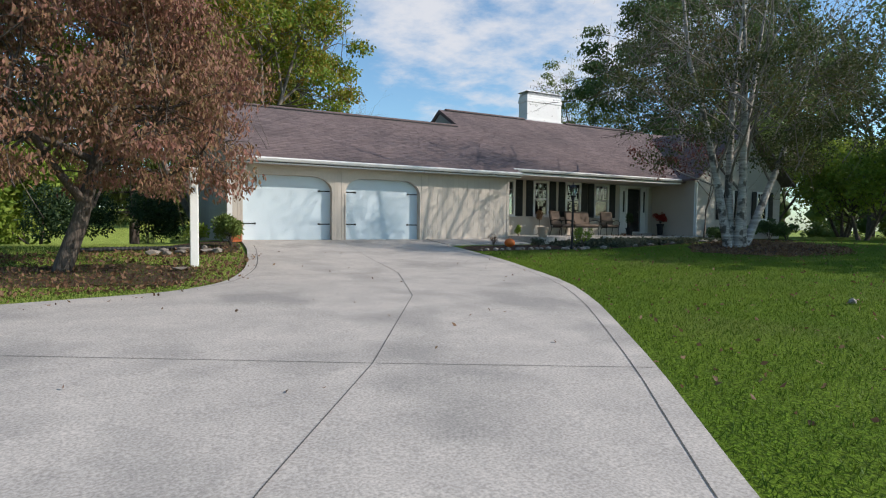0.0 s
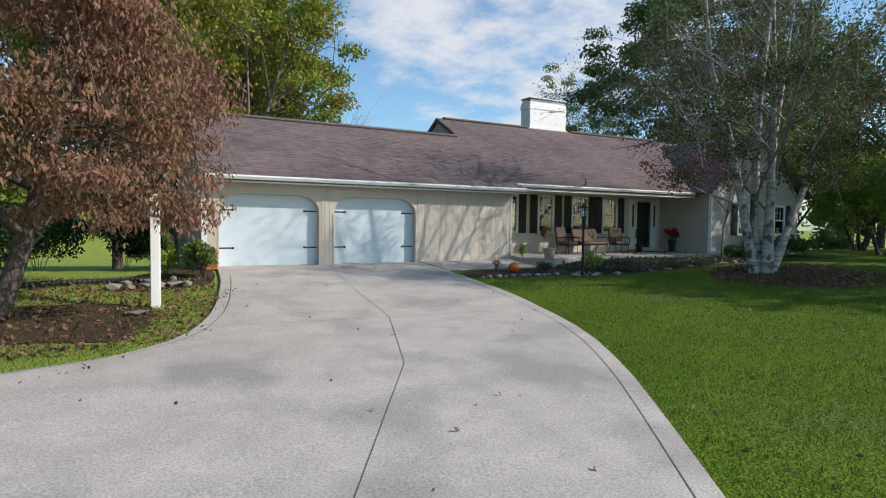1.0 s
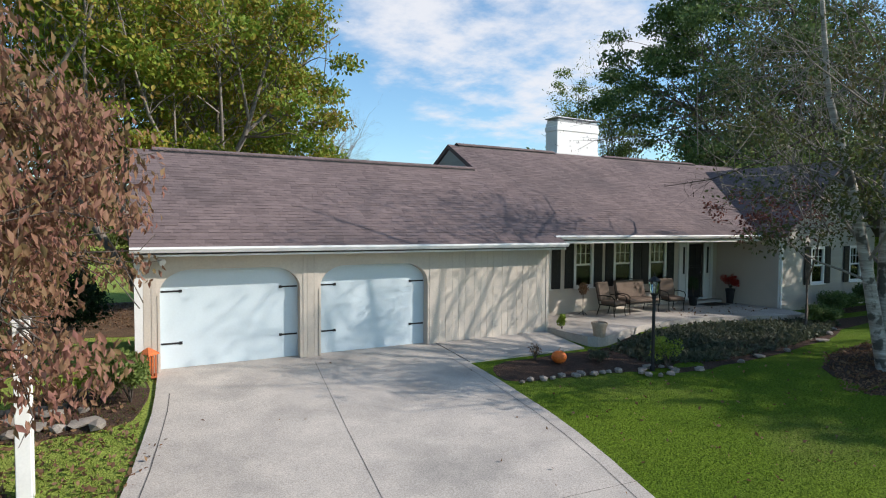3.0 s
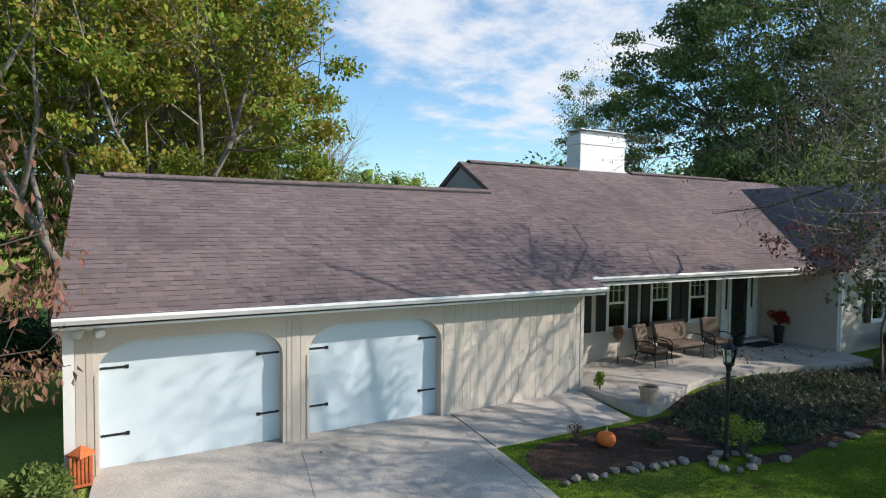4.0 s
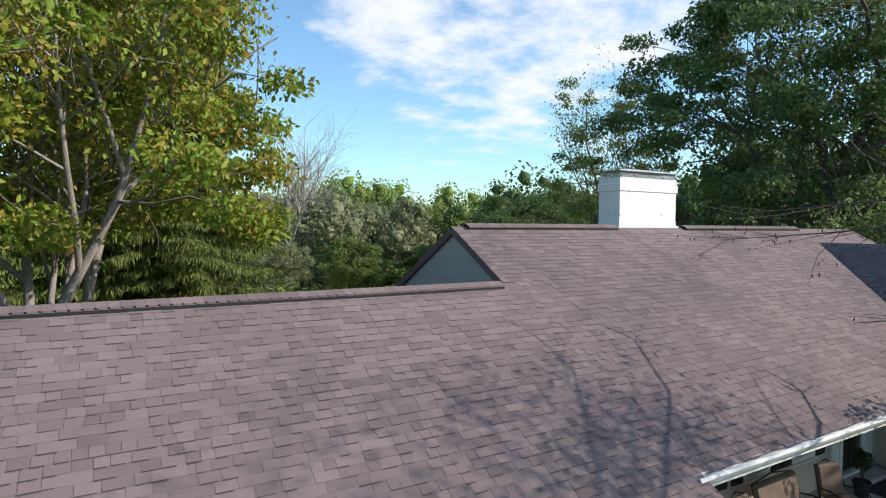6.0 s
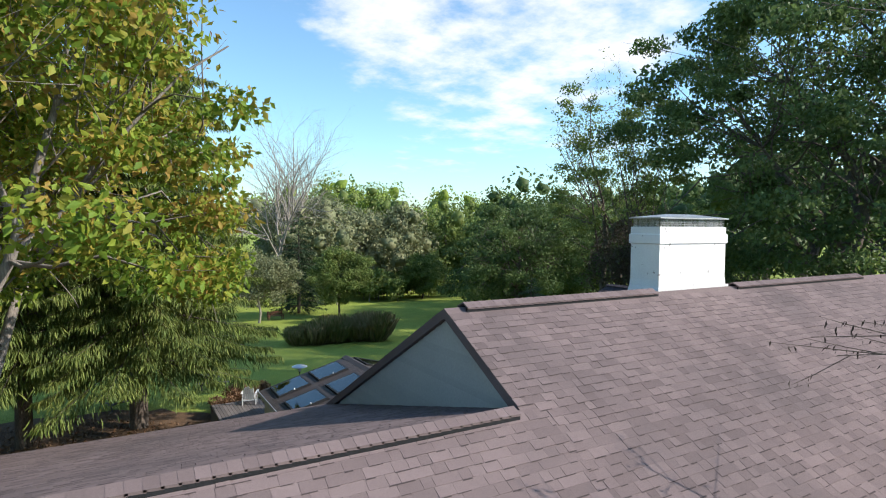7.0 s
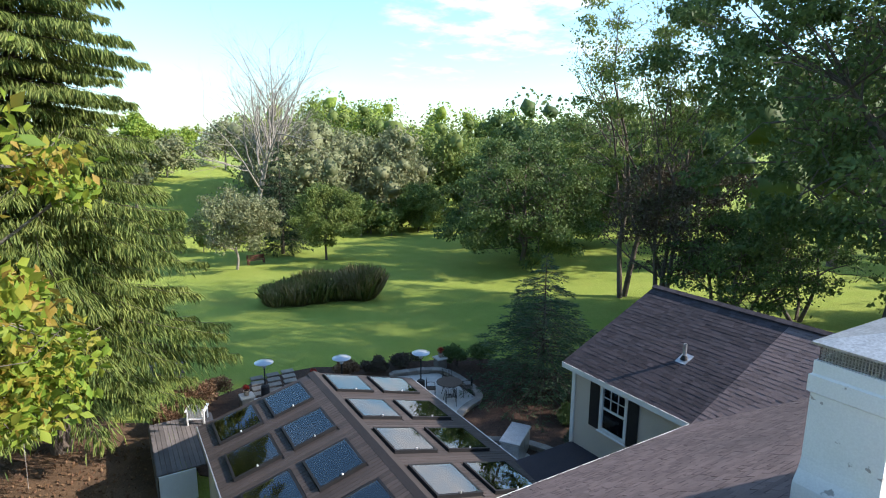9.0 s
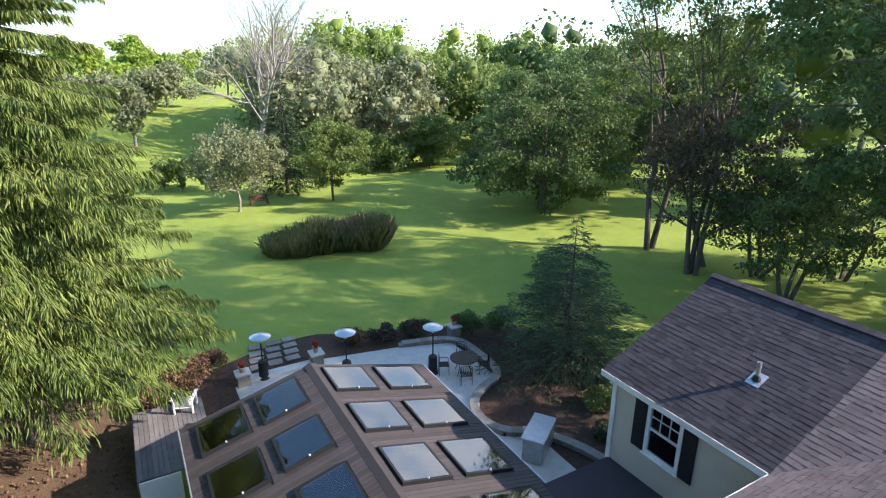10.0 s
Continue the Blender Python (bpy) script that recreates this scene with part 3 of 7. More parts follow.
tagged(sheet("tree_bed", smooth_outline([(-5, 11.7), (-1.5, 12.3), (0.3, 12.0), (1.0, 12.6), (1.2, 13.6), (0.6, 14.9), (-1.5, 15.2), (-5, 15)]), 0.01, M["mulch"], 0.5, rough_edge=0.5), "brown mulch and dead leaves round the small tree", "planting bed", kind="structure")
tagged(sheet("side_bed", smooth_outline([(0.1, 16.4), (1.3, 15.9), (2.4, 16.2), (2.5, 18.4), (2.2, 19), (0.2, 17.8)]), 0.012, M["mulch"], 0.5, rough_edge=0.2), "dark earth bed at the garage corner", "planting bed", kind="structure")
tagged(sheet("needle_floor", smooth_outline([(-4, 38), (3, 36), (9, 38.5), (12.5, 41), (12.8, 45), (11, 49), (6, 51), (-4, 50)]), 0.01, M["earth"], 1.0, rough_edge=0.9), "brown needles and leaves under the spruces", "bare ground", kind="structure")
tagged(sheet("rear_bed", smooth_outline([(12.5, 44.5), (13.3, 48), (15.5, 49.0), (19.5, 50.3), (24, 48.2), (28, 47), (31, 43.5), (31, 37.5), (29, 35.5), (24.5, 35), (20, 40), (14, 41)]), 0.01, M["mulch"], 1.0, rough_edge=0.4), "dark shrub bed round the patio", "planting bed", kind="structure")
tagged(sheet("patio", [(15.6, 40), (15.6, 46.8), (19.2, 47.4), (22.9, 46.7), (25.3, 45.9), (25.4, 42.2), (24.0, 41.6), (23.1, 40.0), (23.3, 38.9), (24.4, 38.4), (24.4, 34.3), (20.0, 34.3)], 0.03, M["paver"], 1.0), "pale stone patio behind the sunroom", "patio", kind="structure")
tagged(sheet("gravel_strip", smooth_outline([(10.6, 37.5), (13.2, 36.5), (13.2, 40.6), (12.2, 41.0), (11.3, 40.4)]), 0.015, M["gravel"], 0.6, rough_edge=0.3), "pale gravel beside the sunroom", "gravel", kind="structure")

# ---- house: sizes ----
PITCH = 0.548
EAVE_Y, EAVE_Z = 17.9, 2.55
G_RIDGE_Y, G_X0, G_X1 = 22.15, 2.2, 12.5
M_RIDGE_Y, M_X0, M_X1, M_EAVE_Y, REAR_Y = 24.1, 12.4, 29.2, 18.25, 29.8
WALL_Y = 18.35


def front_z(y):
    return EAVE_Z + PITCH * (y - EAVE_Y)


G_RIDGE_Z, M_RIDGE_Z = front_z(G_RIDGE_Y), front_z(M_RIDGE_Y)


def rear_z(y):
    return M_RIDGE_Z - PITCH * (y - M_RIDGE_Y)


def slab(name, corners, thick, mat, label, category="roof", kind="structure"):
    """A flat roof deck from its upper corners, thickened downwards."""
    bm = bmesh.new()
    top = [bm.verts.new(c) for c in corners]
    low = [bm.verts.new((c[0], c[1], c[2] - thick)) for c in corners]
    bm.faces.new(top); bm.faces.new(low[::-1])
    n = len(corners)
    for i in range(n):
        bm.faces.new((top[i], low[i], low[(i + 1) % n], top[(i + 1) % n]))
    bmesh.ops.recalc_face_normals(bm, faces=bm.faces[:])
    return tagged(part(name, bm, mat), label, category, kind=kind)


REAR_G = (G_RIDGE_Z - rear_z(REAR_Y)) / (REAR_Y - G_RIDGE_Y)
garage_front = slab("roof_garage_front", [(G_X0, EAVE_Y, EAVE_Z), (12.75, EAVE_Y, EAVE_Z), (12.75, G_RIDGE_Y, G_RIDGE_Z), (G_X0, G_RIDGE_Y, G_RIDGE_Z)], 0.16, M["shingle"], "brown asphalt shingle roof over the garage")
garage_rear = slab("roof_garage_rear", [(G_X0, G_RIDGE_Y, G_RIDGE_Z), (12.48, G_RIDGE_Y, G_RIDGE_Z), (12.48, REAR_Y, rear_z(REAR_Y)), (G_X0, REAR_Y, rear_z(REAR_Y))], 0.16, M["shingle"], "shallow brown shingle roof behind the garage")
# the front block's ridge runs back into the main roof
B_X0, B_X1, B_RIDGE_X, B_Y0 = 21.9, 29.2, 25.55, 17.3
B_EAVE_Z = front_z(M_EAVE_Y)
B_PITCH = 0.76
B_RIDGE_Z = B_EAVE_Z + B_PITCH * (B_RIDGE_X - B_X0)
B_TOP_Y = EAVE_Y + (B_RIDGE_Z - EAVE_Z) / PITCH
main_front = slab("roof_main_front", [(12.75, M_EAVE_Y, front_z(M_EAVE_Y)), (M_X1, M_EAVE_Y, front_z(M_EAVE_Y)), (M_X1, M_RIDGE_Y, M_RIDGE_Z), (M_X0, M_RIDGE_Y, M_RIDGE_Z), (M_X0, G_RIDGE_Y, G_RIDGE_Z), (12.75, G_RIDGE_Y, G_RIDGE_Z)], 0.16, M["shingle"], "brown asphalt shingle roof over the main house")
main_rear = slab("roof_main_rear", [(M_X0, M_RIDGE_Y, M_RIDGE_Z), (M_X1, M_RIDGE_Y, M_RIDGE_Z), (M_X1, REAR_Y, rear_z(REAR_Y)), (M_X0, REAR_Y, rear_z(REAR_Y))], 0.16, M["shingle"], "sunlit brown shingle slope at the back of the house")
block_west = slab("roof_block_west", [(B_X0, B_Y0, B_EAVE_Z), (B_RIDGE_X, B_Y0, B_RIDGE_Z), (B_RIDGE_X, B_TOP_Y, B_RIDGE_Z), (B_X0, M_EAVE_Y, B_EAVE_Z)], 0.10, M["shingle"], "brown shingle slope of the front gable")
block_east = slab("roof_block_east", [(B_X1, B_Y0, B_EAVE_Z), (B_RIDGE_X, B_Y0, B_RIDGE_Z), (B_RIDGE_X, B_TOP_Y, B_RIDGE_Z), (B_X1, M_EAVE_Y, B_EAVE_Z)], 0.10, M["shingle"], "brown shingle slope of the front gable")

# rear wing
W_X0, W_RIDGE_X, W_Y1, W_EAVE_Z, W_RIDGE_Z = 22.85, 26.8, 34.25, 2.83, 4.68
W_PITCH = (W_RIDGE_Z - W_EAVE_Z) / (W_RIDGE_X - W_X0)
W_TOP_Y = M_RIDGE_Y + (M_RIDGE_Z - W_RIDGE_Z) / PITCH
wing_old = slab("roof_wing_valley", [(W_X0, REAR_Y, W_EAVE_Z), (W_RIDGE_X, REAR_Y + 0.2, W_RIDGE_Z), (W_RIDGE_X, W_TOP_Y, W_RIDGE_Z)], 0.08, M["shingle"], "brown shingle slope above the rear valley")
wing_west = slab("roof_wing_west", [(W_X0, REAR_Y, W_EAVE_Z), (W_X0, W_Y1, W_EAVE_Z), (W_RIDGE_X, W_Y1, W_RIDGE_Z), (W_RIDGE_X, REAR_Y + 0.2, W_RIDGE_Z)], 0.12, M["shingle_dark"], "darker shingle roof of the rear wing, shade put into its tone")
wing_east = slab("roof_wing_east", [(2 * W_RIDGE_X - W_X0, W_TOP_Y, W_EAVE_Z), (2 * W_RIDGE_X - W_X0, W_Y1, W_EAVE_Z), (W_RIDGE_X, W_Y1, W_RIDGE_Z), (W_RIDGE_X, W_TOP_Y, W_RIDGE_Z)], 0.12, M["shingle_dark"], "darker shingle roof of the rear wing, shade put into its tone")


# ---- walls ----
def arch(x0, x1, z0, z1, r, n=8):
    """Outline of a door opening with rounded upper corners, from lower left round to lower right."""
    pts = [(x0, z0)]
    for cx, a0 in ((x0 + r, 180), (x1 - r, 90)):
        for i in range(n + 1):
            a = radians(a0 - 90 * i / n)
            pts.append((cx + r * math.cos(a), z1 - r * 0.75 + r * 0.75 * math.sin(a)))
    pts.append((x1, z0))
    return pts


D1, D2, D_TOP = (2.72, 5.53), (6.0, 8.72), 2.06
prof = [(2.3, -0.3), (2.3, 2.62)] + [(12.5, 2.62), (12.5, -0.3)]
notch = arch(*D1, -0.3, D_TOP, 0.62)
notch2 = arch(*D2, -0.3, D_TOP, 0.62)
loop = [(2.3, -0.3)] + notch + notch2 + [(12.5, -0.3), (12.5, 2.62), (2.3, 2.62)]
garage_wall = tagged(part("wall_garage_front", prism(loop, "y", WALL_Y, WALL_Y + 0.30), M["siding"]), "beige grooved wood siding around two arched garage openings", "wall", kind="structure")
tagged(part("wall_garage_west", prism([(WALL_Y + .30, -0.6), (29.4, -2.4), (29.4, 2.7), (G_RIDGE_Y, G_RIDGE_Z - .17), (WALL_Y + .30, 2.62)], "x", 2.3, 2.46), M["clapboard"]), "beige clapboard end wall of the garage", "wall", kind="structure")
tagged(part("wall_garage_inner", box(12.34, WALL_Y + .30, -0.3, 12.5, 24, 2.75), M["siding"]), "beige siding at the porch end", "wall", kind="structure")
tagged(part("wall_rear", box(2.46, 29.24, -2.5, 30, 29.4, 2.75), M["siding"]), "beige rear wall", "wall", kind="structure")
tagged(part("wall_gable", prism([(22.2, 4.5), (23.9, M_RIDGE_Z - .22), (24.1, M_RIDGE_Z - .17), (29.5, rear_z(29.5) - .17), (29.5, 2.5)], "x", 12.5, 12.66), M["gable_siding"]), "grey clapboard gable above the garage roof", "wall", kind="structure")
W_Y = 20.2
WINDOWS = [(13.25, 14.05), (15.1, 15.86), (16.87, 17.69), (18.58, 19.4)]
WIN_Z = (0.98, 2.44)
FRONT_DOOR = (20.62, 21.48, 0.30, 2.36)


def pierced(x0, x1, z0, z1, y0, y1, holes):
    """A wall along x as one mesh, with real openings (x0, x1, z0, z1)."""
    bm = bmesh.new()
    at = x0
    for a, b, lo, hi in sorted(holes):
        box(at, y0, z0, a, y1, z1, bm=bm)
        if lo > z0:
            box(a, y0, z0, b, y1, lo, bm=bm)
        if hi < z1:
            box(a, y0, hi, b, y1, z1, bm=bm)
        at = b
    box(at, y0, z0, x1, y1, z1, bm=bm)
    return bm


tagged(part("wall_porch", pierced(12.5, 22.3, 0.0, 3.75, W_Y, W_Y + .16, [(a, b, *WIN_Z) for a, b in WINDOWS] + [FRONT_DOOR]), M["siding"]), "beige porch wall behind the windows", "wall", kind="structure")
tagged(part("wall_block_west", box(22.3, 17.75, -0.1, 22.46, W_Y, 2.85), M["siding"]), "shaded beige side wall of the porch", "wall", kind="structure")
tagged(part("wall_block_front", prism([(22.46, -0.2), (28.7, -0.2), (28.7, 2.7), (B_RIDGE_X, B_RIDGE_Z - .2), (22.46, 2.7)], "y", 17.75, 17.9), M["clapboard"]), "weathered clapboard front of the end block", "wall", kind="structure")
tagged(part("wall_block_east", box(28.55, 17.9, -2.5, 28.7, 29.3, 2.7), M["clapboard"]), "clapboard end wall of the house", "wall", kind="structure")
bm = bmesh.new()
for y0, z0, y1, z1 in ((29.4, -2.5, 31.93, W_EAVE_Z + .1), (32.84, -2.5, 34.0, W_EAVE_Z + .1), (31.93, -2.5, 32.84, 1.2), (31.93, 2.55, 32.84, W_EAVE_Z + .1)):
    box(23.1, y0, z0, 23.25, y1, z1, bm=bm)
tagged(part("wall_wing_west", bm, M["siding"]), "beige wall of the rear wing in shade", "wall", kind="structure")
tagged(part("wall_wing_rear", prism([(23.25, -2.5), (30.4, -2.5), (30.4, W_EAVE_Z), (W_RIDGE_X, W_RIDGE_Z - .15), (23.25, W_EAVE_Z)], "y", 33.85, 34.0), M["siding"]), "beige gable wall of the rear wing", "wall", kind="structure")
tagged(part("porch_soffit", box(12.5, M_EAVE_Y + .05, 2.50, 22.3, W_Y, 2.54), M["siding"]), "beige boarded porch ceiling", "ceiling", kind="structure")
tagged(part("garage_soffit", box(2.25, EAVE_Y + .03, 2.37, 12.72, WALL_Y, 2.40), M["siding"]), "beige soffit under the garage eaves", "trim", kind="structure")


# ---- gutters, ridges, corner boards ----
def gutter(name, a, b, y, z, label):
    prof = [(y - .11, z - .01), (y - .13, z - .05), (y - .09, z - .12), (y, z - .13), (y, z + .0), (y - .015, z), (y - .015, z - .11), (y - .08, z - .11), (y - .105, z - .05), (y - .09, z - .01)]
    return tagged(part(name, prism(prof, "x", a, b), M["white"]), label, "gutter", kind="structure")


gutter("gutter_garage", 2.2, 12.78, EAVE_Y, EAVE_Z, "white metal gutter along the garage eaves")
gutter("gutter_porch", 12.6, 22.0, M_EAVE_Y, front_z(M_EAVE_Y), "white metal gutter along the porch eaves")
tagged(part("fascia_garage", box(2.2, EAVE_Y, EAVE_Z - .2, 12.76, EAVE_Y + .025, EAVE_Z - .005), M["white"]), "white fascia board", "trim", kind="structure")
tagged(part("fascia_porch", box(12.76, M_EAVE_Y, B_EAVE_Z - .24, 22.0, M_EAVE_Y + .025, B_EAVE_Z - .005), M["white"]), "white fascia board", "trim", kind="structure")
tagged(part("fascia_rear", box(12.66, REAR_Y, rear_z(REAR_Y) - .18, 22.9, REAR_Y + .03, rear_z(REAR_Y) + .0), M["white"]), "white board along the rear eaves", "trim", kind="structure")
tagged(part("fascia_wing", box(W_X0 - .03, REAR_Y + .03, W_EAVE_Z - .16, W_X0, W_Y1, W_EAVE_Z + .0), M["white"]), "white board along the wing eaves", "trim", kind="structure")
tagged(part("corner_board", box(2.27, WALL_Y - .02, -.2, 2.42, WALL_Y, 2.4), M["white"]), "white corner board", "trim", kind="structure")
tagged(part("corner_board", box(23.06, 33.9, -.2, 23.1, 34.03, W_EAVE_Z - .1), M["white"]), "white corner board", "trim", kind="structure")
tagged(part("corner_board", box(22.27, 17.72, 0, 22.45, 17.75, 2.6), M["white"]), "white corner board", "trim", kind="structure")


def ridge_cap(name, a, b, mat, label, width=0.15, drop=0.5):
    """Overlapping cap shingles along a ridge, and the vent strip under them."""
    a, b = Vector(a), Vector(b)
    d = (b - a).normalized()
    side = d.cross(Vector((0, 0, 1))).normalized()
    n = int((b - a).length / 0.145)
    v, f = [], []
    for i in range(n):
        p, q = a + d * (i * 0.145), a + d * ((i + 1) * 0.145 + 0.03)
        k = len(v)
        for c, up in ((p, 0.034), (q, 0.030)):
            for s, lo in ((-width, -width * drop), (0, 0), (width, -width * drop)):
                v.append(tuple(c + side * s + Vector((0, 0, up + lo + 0.012))))
        for c, up in ((p, 0.02), (q, 0.01)):
            for s, lo in ((-width, -width * drop), (0, 0), (width, -width * drop)):
                v.append(tuple(c + side * s + Vector((0, 0, up + lo))))
        f += [(k, k + 1, k + 4, k + 3), (k + 1, k + 2, k + 5, k + 4), (k, k + 6, k + 7, k + 1), (k + 1, k + 7, k + 8, k + 2), (k, k + 3, k + 9, k + 6), (k + 2, k + 8, k + 11, k + 5)]
    return tagged(mesh_from(name, v, f, mat), label, "ridge cap", kind="structure")


ridge_cap("ridge_garage", (2.7, G_RIDGE_Y, G_RIDGE_Z + .03), (12.3, G_RIDGE_Y, G_RIDGE_Z + .03), M["shingle"], "dark vented ridge cap over the garage", 0.14, 0.45)
ridge_cap("ridge_main", (12.75, M_RIDGE_Y, M_RIDGE_Z + .035), (17.3, M_RIDGE_Y, M_RIDGE_Z + .035), M["shingle"], "dark vented ridge cap over the house", 0.16, 0.45)
ridge_cap("ridge_main", (19.95, M_RIDGE_Y, M_RIDGE_Z + .035), (25.7, M_RIDGE_Y, M_RIDGE_Z + .035), M["shingle"], "dark vented ridge cap over the house", 0.16, 0.45)
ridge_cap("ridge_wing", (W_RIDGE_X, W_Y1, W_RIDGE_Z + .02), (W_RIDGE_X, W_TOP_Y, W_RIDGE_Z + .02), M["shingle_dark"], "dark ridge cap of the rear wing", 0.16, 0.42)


for x0, x1, y, z in ((2.7, 12.3, G_RIDGE_Y, G_RIDGE_Z), (12.75, 17.3, M_RIDGE_Y, M_RIDGE_Z), (19.95, 25.7, M_RIDGE_Y, M_RIDGE_Z)):
    for s in (-1, 1):
        tagged(part("ridge_vent", box(x0, y + s * .125 - .012, z - .09, x1, y + s * .125 + .012, z - .01), M["black"]), "dark vent strip under the ridge cap", "trim", kind="structure")


# ---- chimney ----
def chimney():
    t = thing("chimney", "white painted brick chimney with a flat metal cap on the ridge", "chimney", (18.64, 24.53, 5.2))
    def ring(x, y, z0, z1, bev=0.012):
        return box(-x, -y, z0, x, y, z1, bev)
    bm = bmesh.new()
    w, d = 1.10, 0.37
    # splayed foot, shaft, two corbel courses
    rings = [(w + .06, d + .03, 0.0), (w + .06, d + .03, 0.66), (w + .015, d + .01, 0.82), (w, d, 0.95), (w, d, 1.70), (w + .03, d + .03, 1.72), (w + .03, d + .03, 1.90), (w + .005, d + .005, 1.92), (w + .005, d + .005, 2.06)]
    prev = None
    for x, y, z in rings:
        cur = [bm.verts.new((sx * x, sy * y, z)) for sx, sy in ((-1, -1), (1, -1), (1, 1), (-1, 1))]
        if prev:
            for i in range(4):
                bm.faces.new((prev[i], prev[(i + 1) % 4], cur[(i + 1) % 4], cur[i]))
        prev = cur
    bm.faces.new(prev)
    part("shaft", bm, M["brick_white"], t)
    cage = part("spark_screen", box(-w + .02, -d + .02, 2.06, w - .02, d - .02, 2.07), M["galv"], t, "rusty wire spark screen")
    bm = bmesh.new()
    for i in range(48):
        x = -w + .03 + i * (2 * w - .06) / 47
        for y in (-d + .03, d - .03):
            box(x - .004, y - .004, 2.06, x + .004, y + .004, 2.24, bm=bm)
    for i in range(24):
        y = -d + .03 + i * (2 * d - .06) / 23
        for x in (-w + .03, w - .03):
            box(x - .004, y - .004, 2.06, x + .004, y + .004, 2.24, bm=bm)
    for k in range(5):
        z = 2.08 + k * .035
        for y in (-d + .03, d - .03):
            box(-w + .03, y - .004, z, w - .03, y + .004, z + .006, bm=bm)
        for x in (-w + .03, w - .03):
            box(x - .004, -d + .03, z, x + .004, d - .03, z + .006, bm=bm)
    part("wire_mesh", bm, M["galv"], cage)
    bm = bmesh.new()
    top = [(-w - .04, -d - .04), (w + .04, -d - .04), (w + .04, d + .04), (-w - .04, d + .04)]
    lo = [bm.verts.new((x, y, 2.235)) for x, y in top]
    mid = [bm.verts.new((x, y, 2.26)) for x, y in top]
    hi = [bm.verts.new((x * .35, y * .1, 2.34)) for x, y in top]
    bm.faces.new(lo[::-1]); bm.faces.new(hi)
    for a, b in ((lo, mid), (mid, hi)):
        for i in range(4):
            bm.faces.new((a[i], a[(i + 1) % 4], b[(i + 1) % 4], b[i]))
    part("cap", bm, M["galv"], t, "hipped galvanised chimney cap")
    bm = bmesh.new()
    box(-w - .07, -d - .05, 0.45, w + .07, -d - .03, 0.80, bm=bm)
    part("flashing", bm, M["white"], t)


chimney()

# ---- sunroom ----
S_X0, S_X1, S_R, S_Y0, S_Y1, S_EZ, S_RZ = 13.2, 21.0, 17.1, 29.4, 40.75, 0.20, 1.25
SKY_ROWS = [(39.0, 40.4), (36.85, 38.2), (34.65, 36.05), (32.4, 33.85)]
SKY_EAST, SKY_WEST = [(17.36, 18.62), (19.05, 20.42)], [(15.3, 16.52), (13.65, 14.9)]


def sun_z(x):
    return S_RZ - abs(x - S_R) * (S_RZ - S_EZ) / (S_X1 - S_R)


def sunroom_slope(name, x0, x1, holes):
    """A thick board roof with openings cut for the skylights."""
    bm = bmesh.new()
    xs = sorted({x0, x1, *[v for h in holes for v in h]})
    ys = sorted({S_Y0, S_Y1, *[v for r in SKY_ROWS for v in r]})
    for a, b in zip(xs[:-1], xs[1:]):
        for p, q in zip(ys[:-1], ys[1:]):
            if (a, b) in holes and (p, q) in SKY_ROWS:
                continue
            c8 = [(x, y, sun_z(x) - dz) for dz in (0, .16) for x, y in ((a, p), (b, p), (b, q), (a, q))]
            v = [bm.verts.new(k) for k in c8]
            for f in ((0, 1, 2, 3), (7, 6, 5, 4), (0, 4, 5, 1), (1, 5, 6, 2), (2, 6, 7, 3), (3, 7, 4, 0)):
                bm.faces.new([v[k] for k in f])
    return tagged(part(name, bm, M["roof_board"]), "brown board roof of the sunroom set with skylights", "roof", kind="structure")


sun_west = sunroom_slope("roof_sunroom_west", S_X0, S_R, [tuple(sorted(h)) for h in SKY_WEST])
sun_east = sunroom_slope("roof_sunroom_east", S_R, S_X1, SKY_EAST)
tagged(part("sunroom_floor", box(S_X0 + .3, S_Y0, -2.5, S_X1 - .3, S_Y1 - .4, -2.38), M["paver"]), "pale tiled sunroom floor", "floor", kind="structure")
for nm, x in (("wall_sunroom_west", S_X0 + .2), ("wall_sunroom_east", S_X1 - .36)):
    tagged(part(nm, box(x, S_Y0, -2.6, x + .16, S_Y1 - .3, S_EZ - .1), M["siding"]), "pale sunroom side wall", "wall", kind="structure")
tagged(part("wall_sunroom_end", prism([(S_X0 + .2, -2.6), (S_X1 - .2, -2.6), (S_X1 - .2, S_EZ - .1), (S_R, S_RZ - .16), (S_X0 + .2, S_EZ - .1)], "y", S_Y1 - .4, S_Y1 - .25), M["siding"]), "pale sunroom end wall", "wall", kind="structure")
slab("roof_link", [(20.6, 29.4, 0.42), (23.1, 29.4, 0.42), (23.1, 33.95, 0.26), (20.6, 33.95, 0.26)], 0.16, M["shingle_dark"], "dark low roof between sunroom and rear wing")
tagged(part("wall_link", box(20.7, 33.6, -2.6, 23.1, 33.75, 0.12), M["siding"]), "shaded wall under the low roof", "wall", kind="structure")

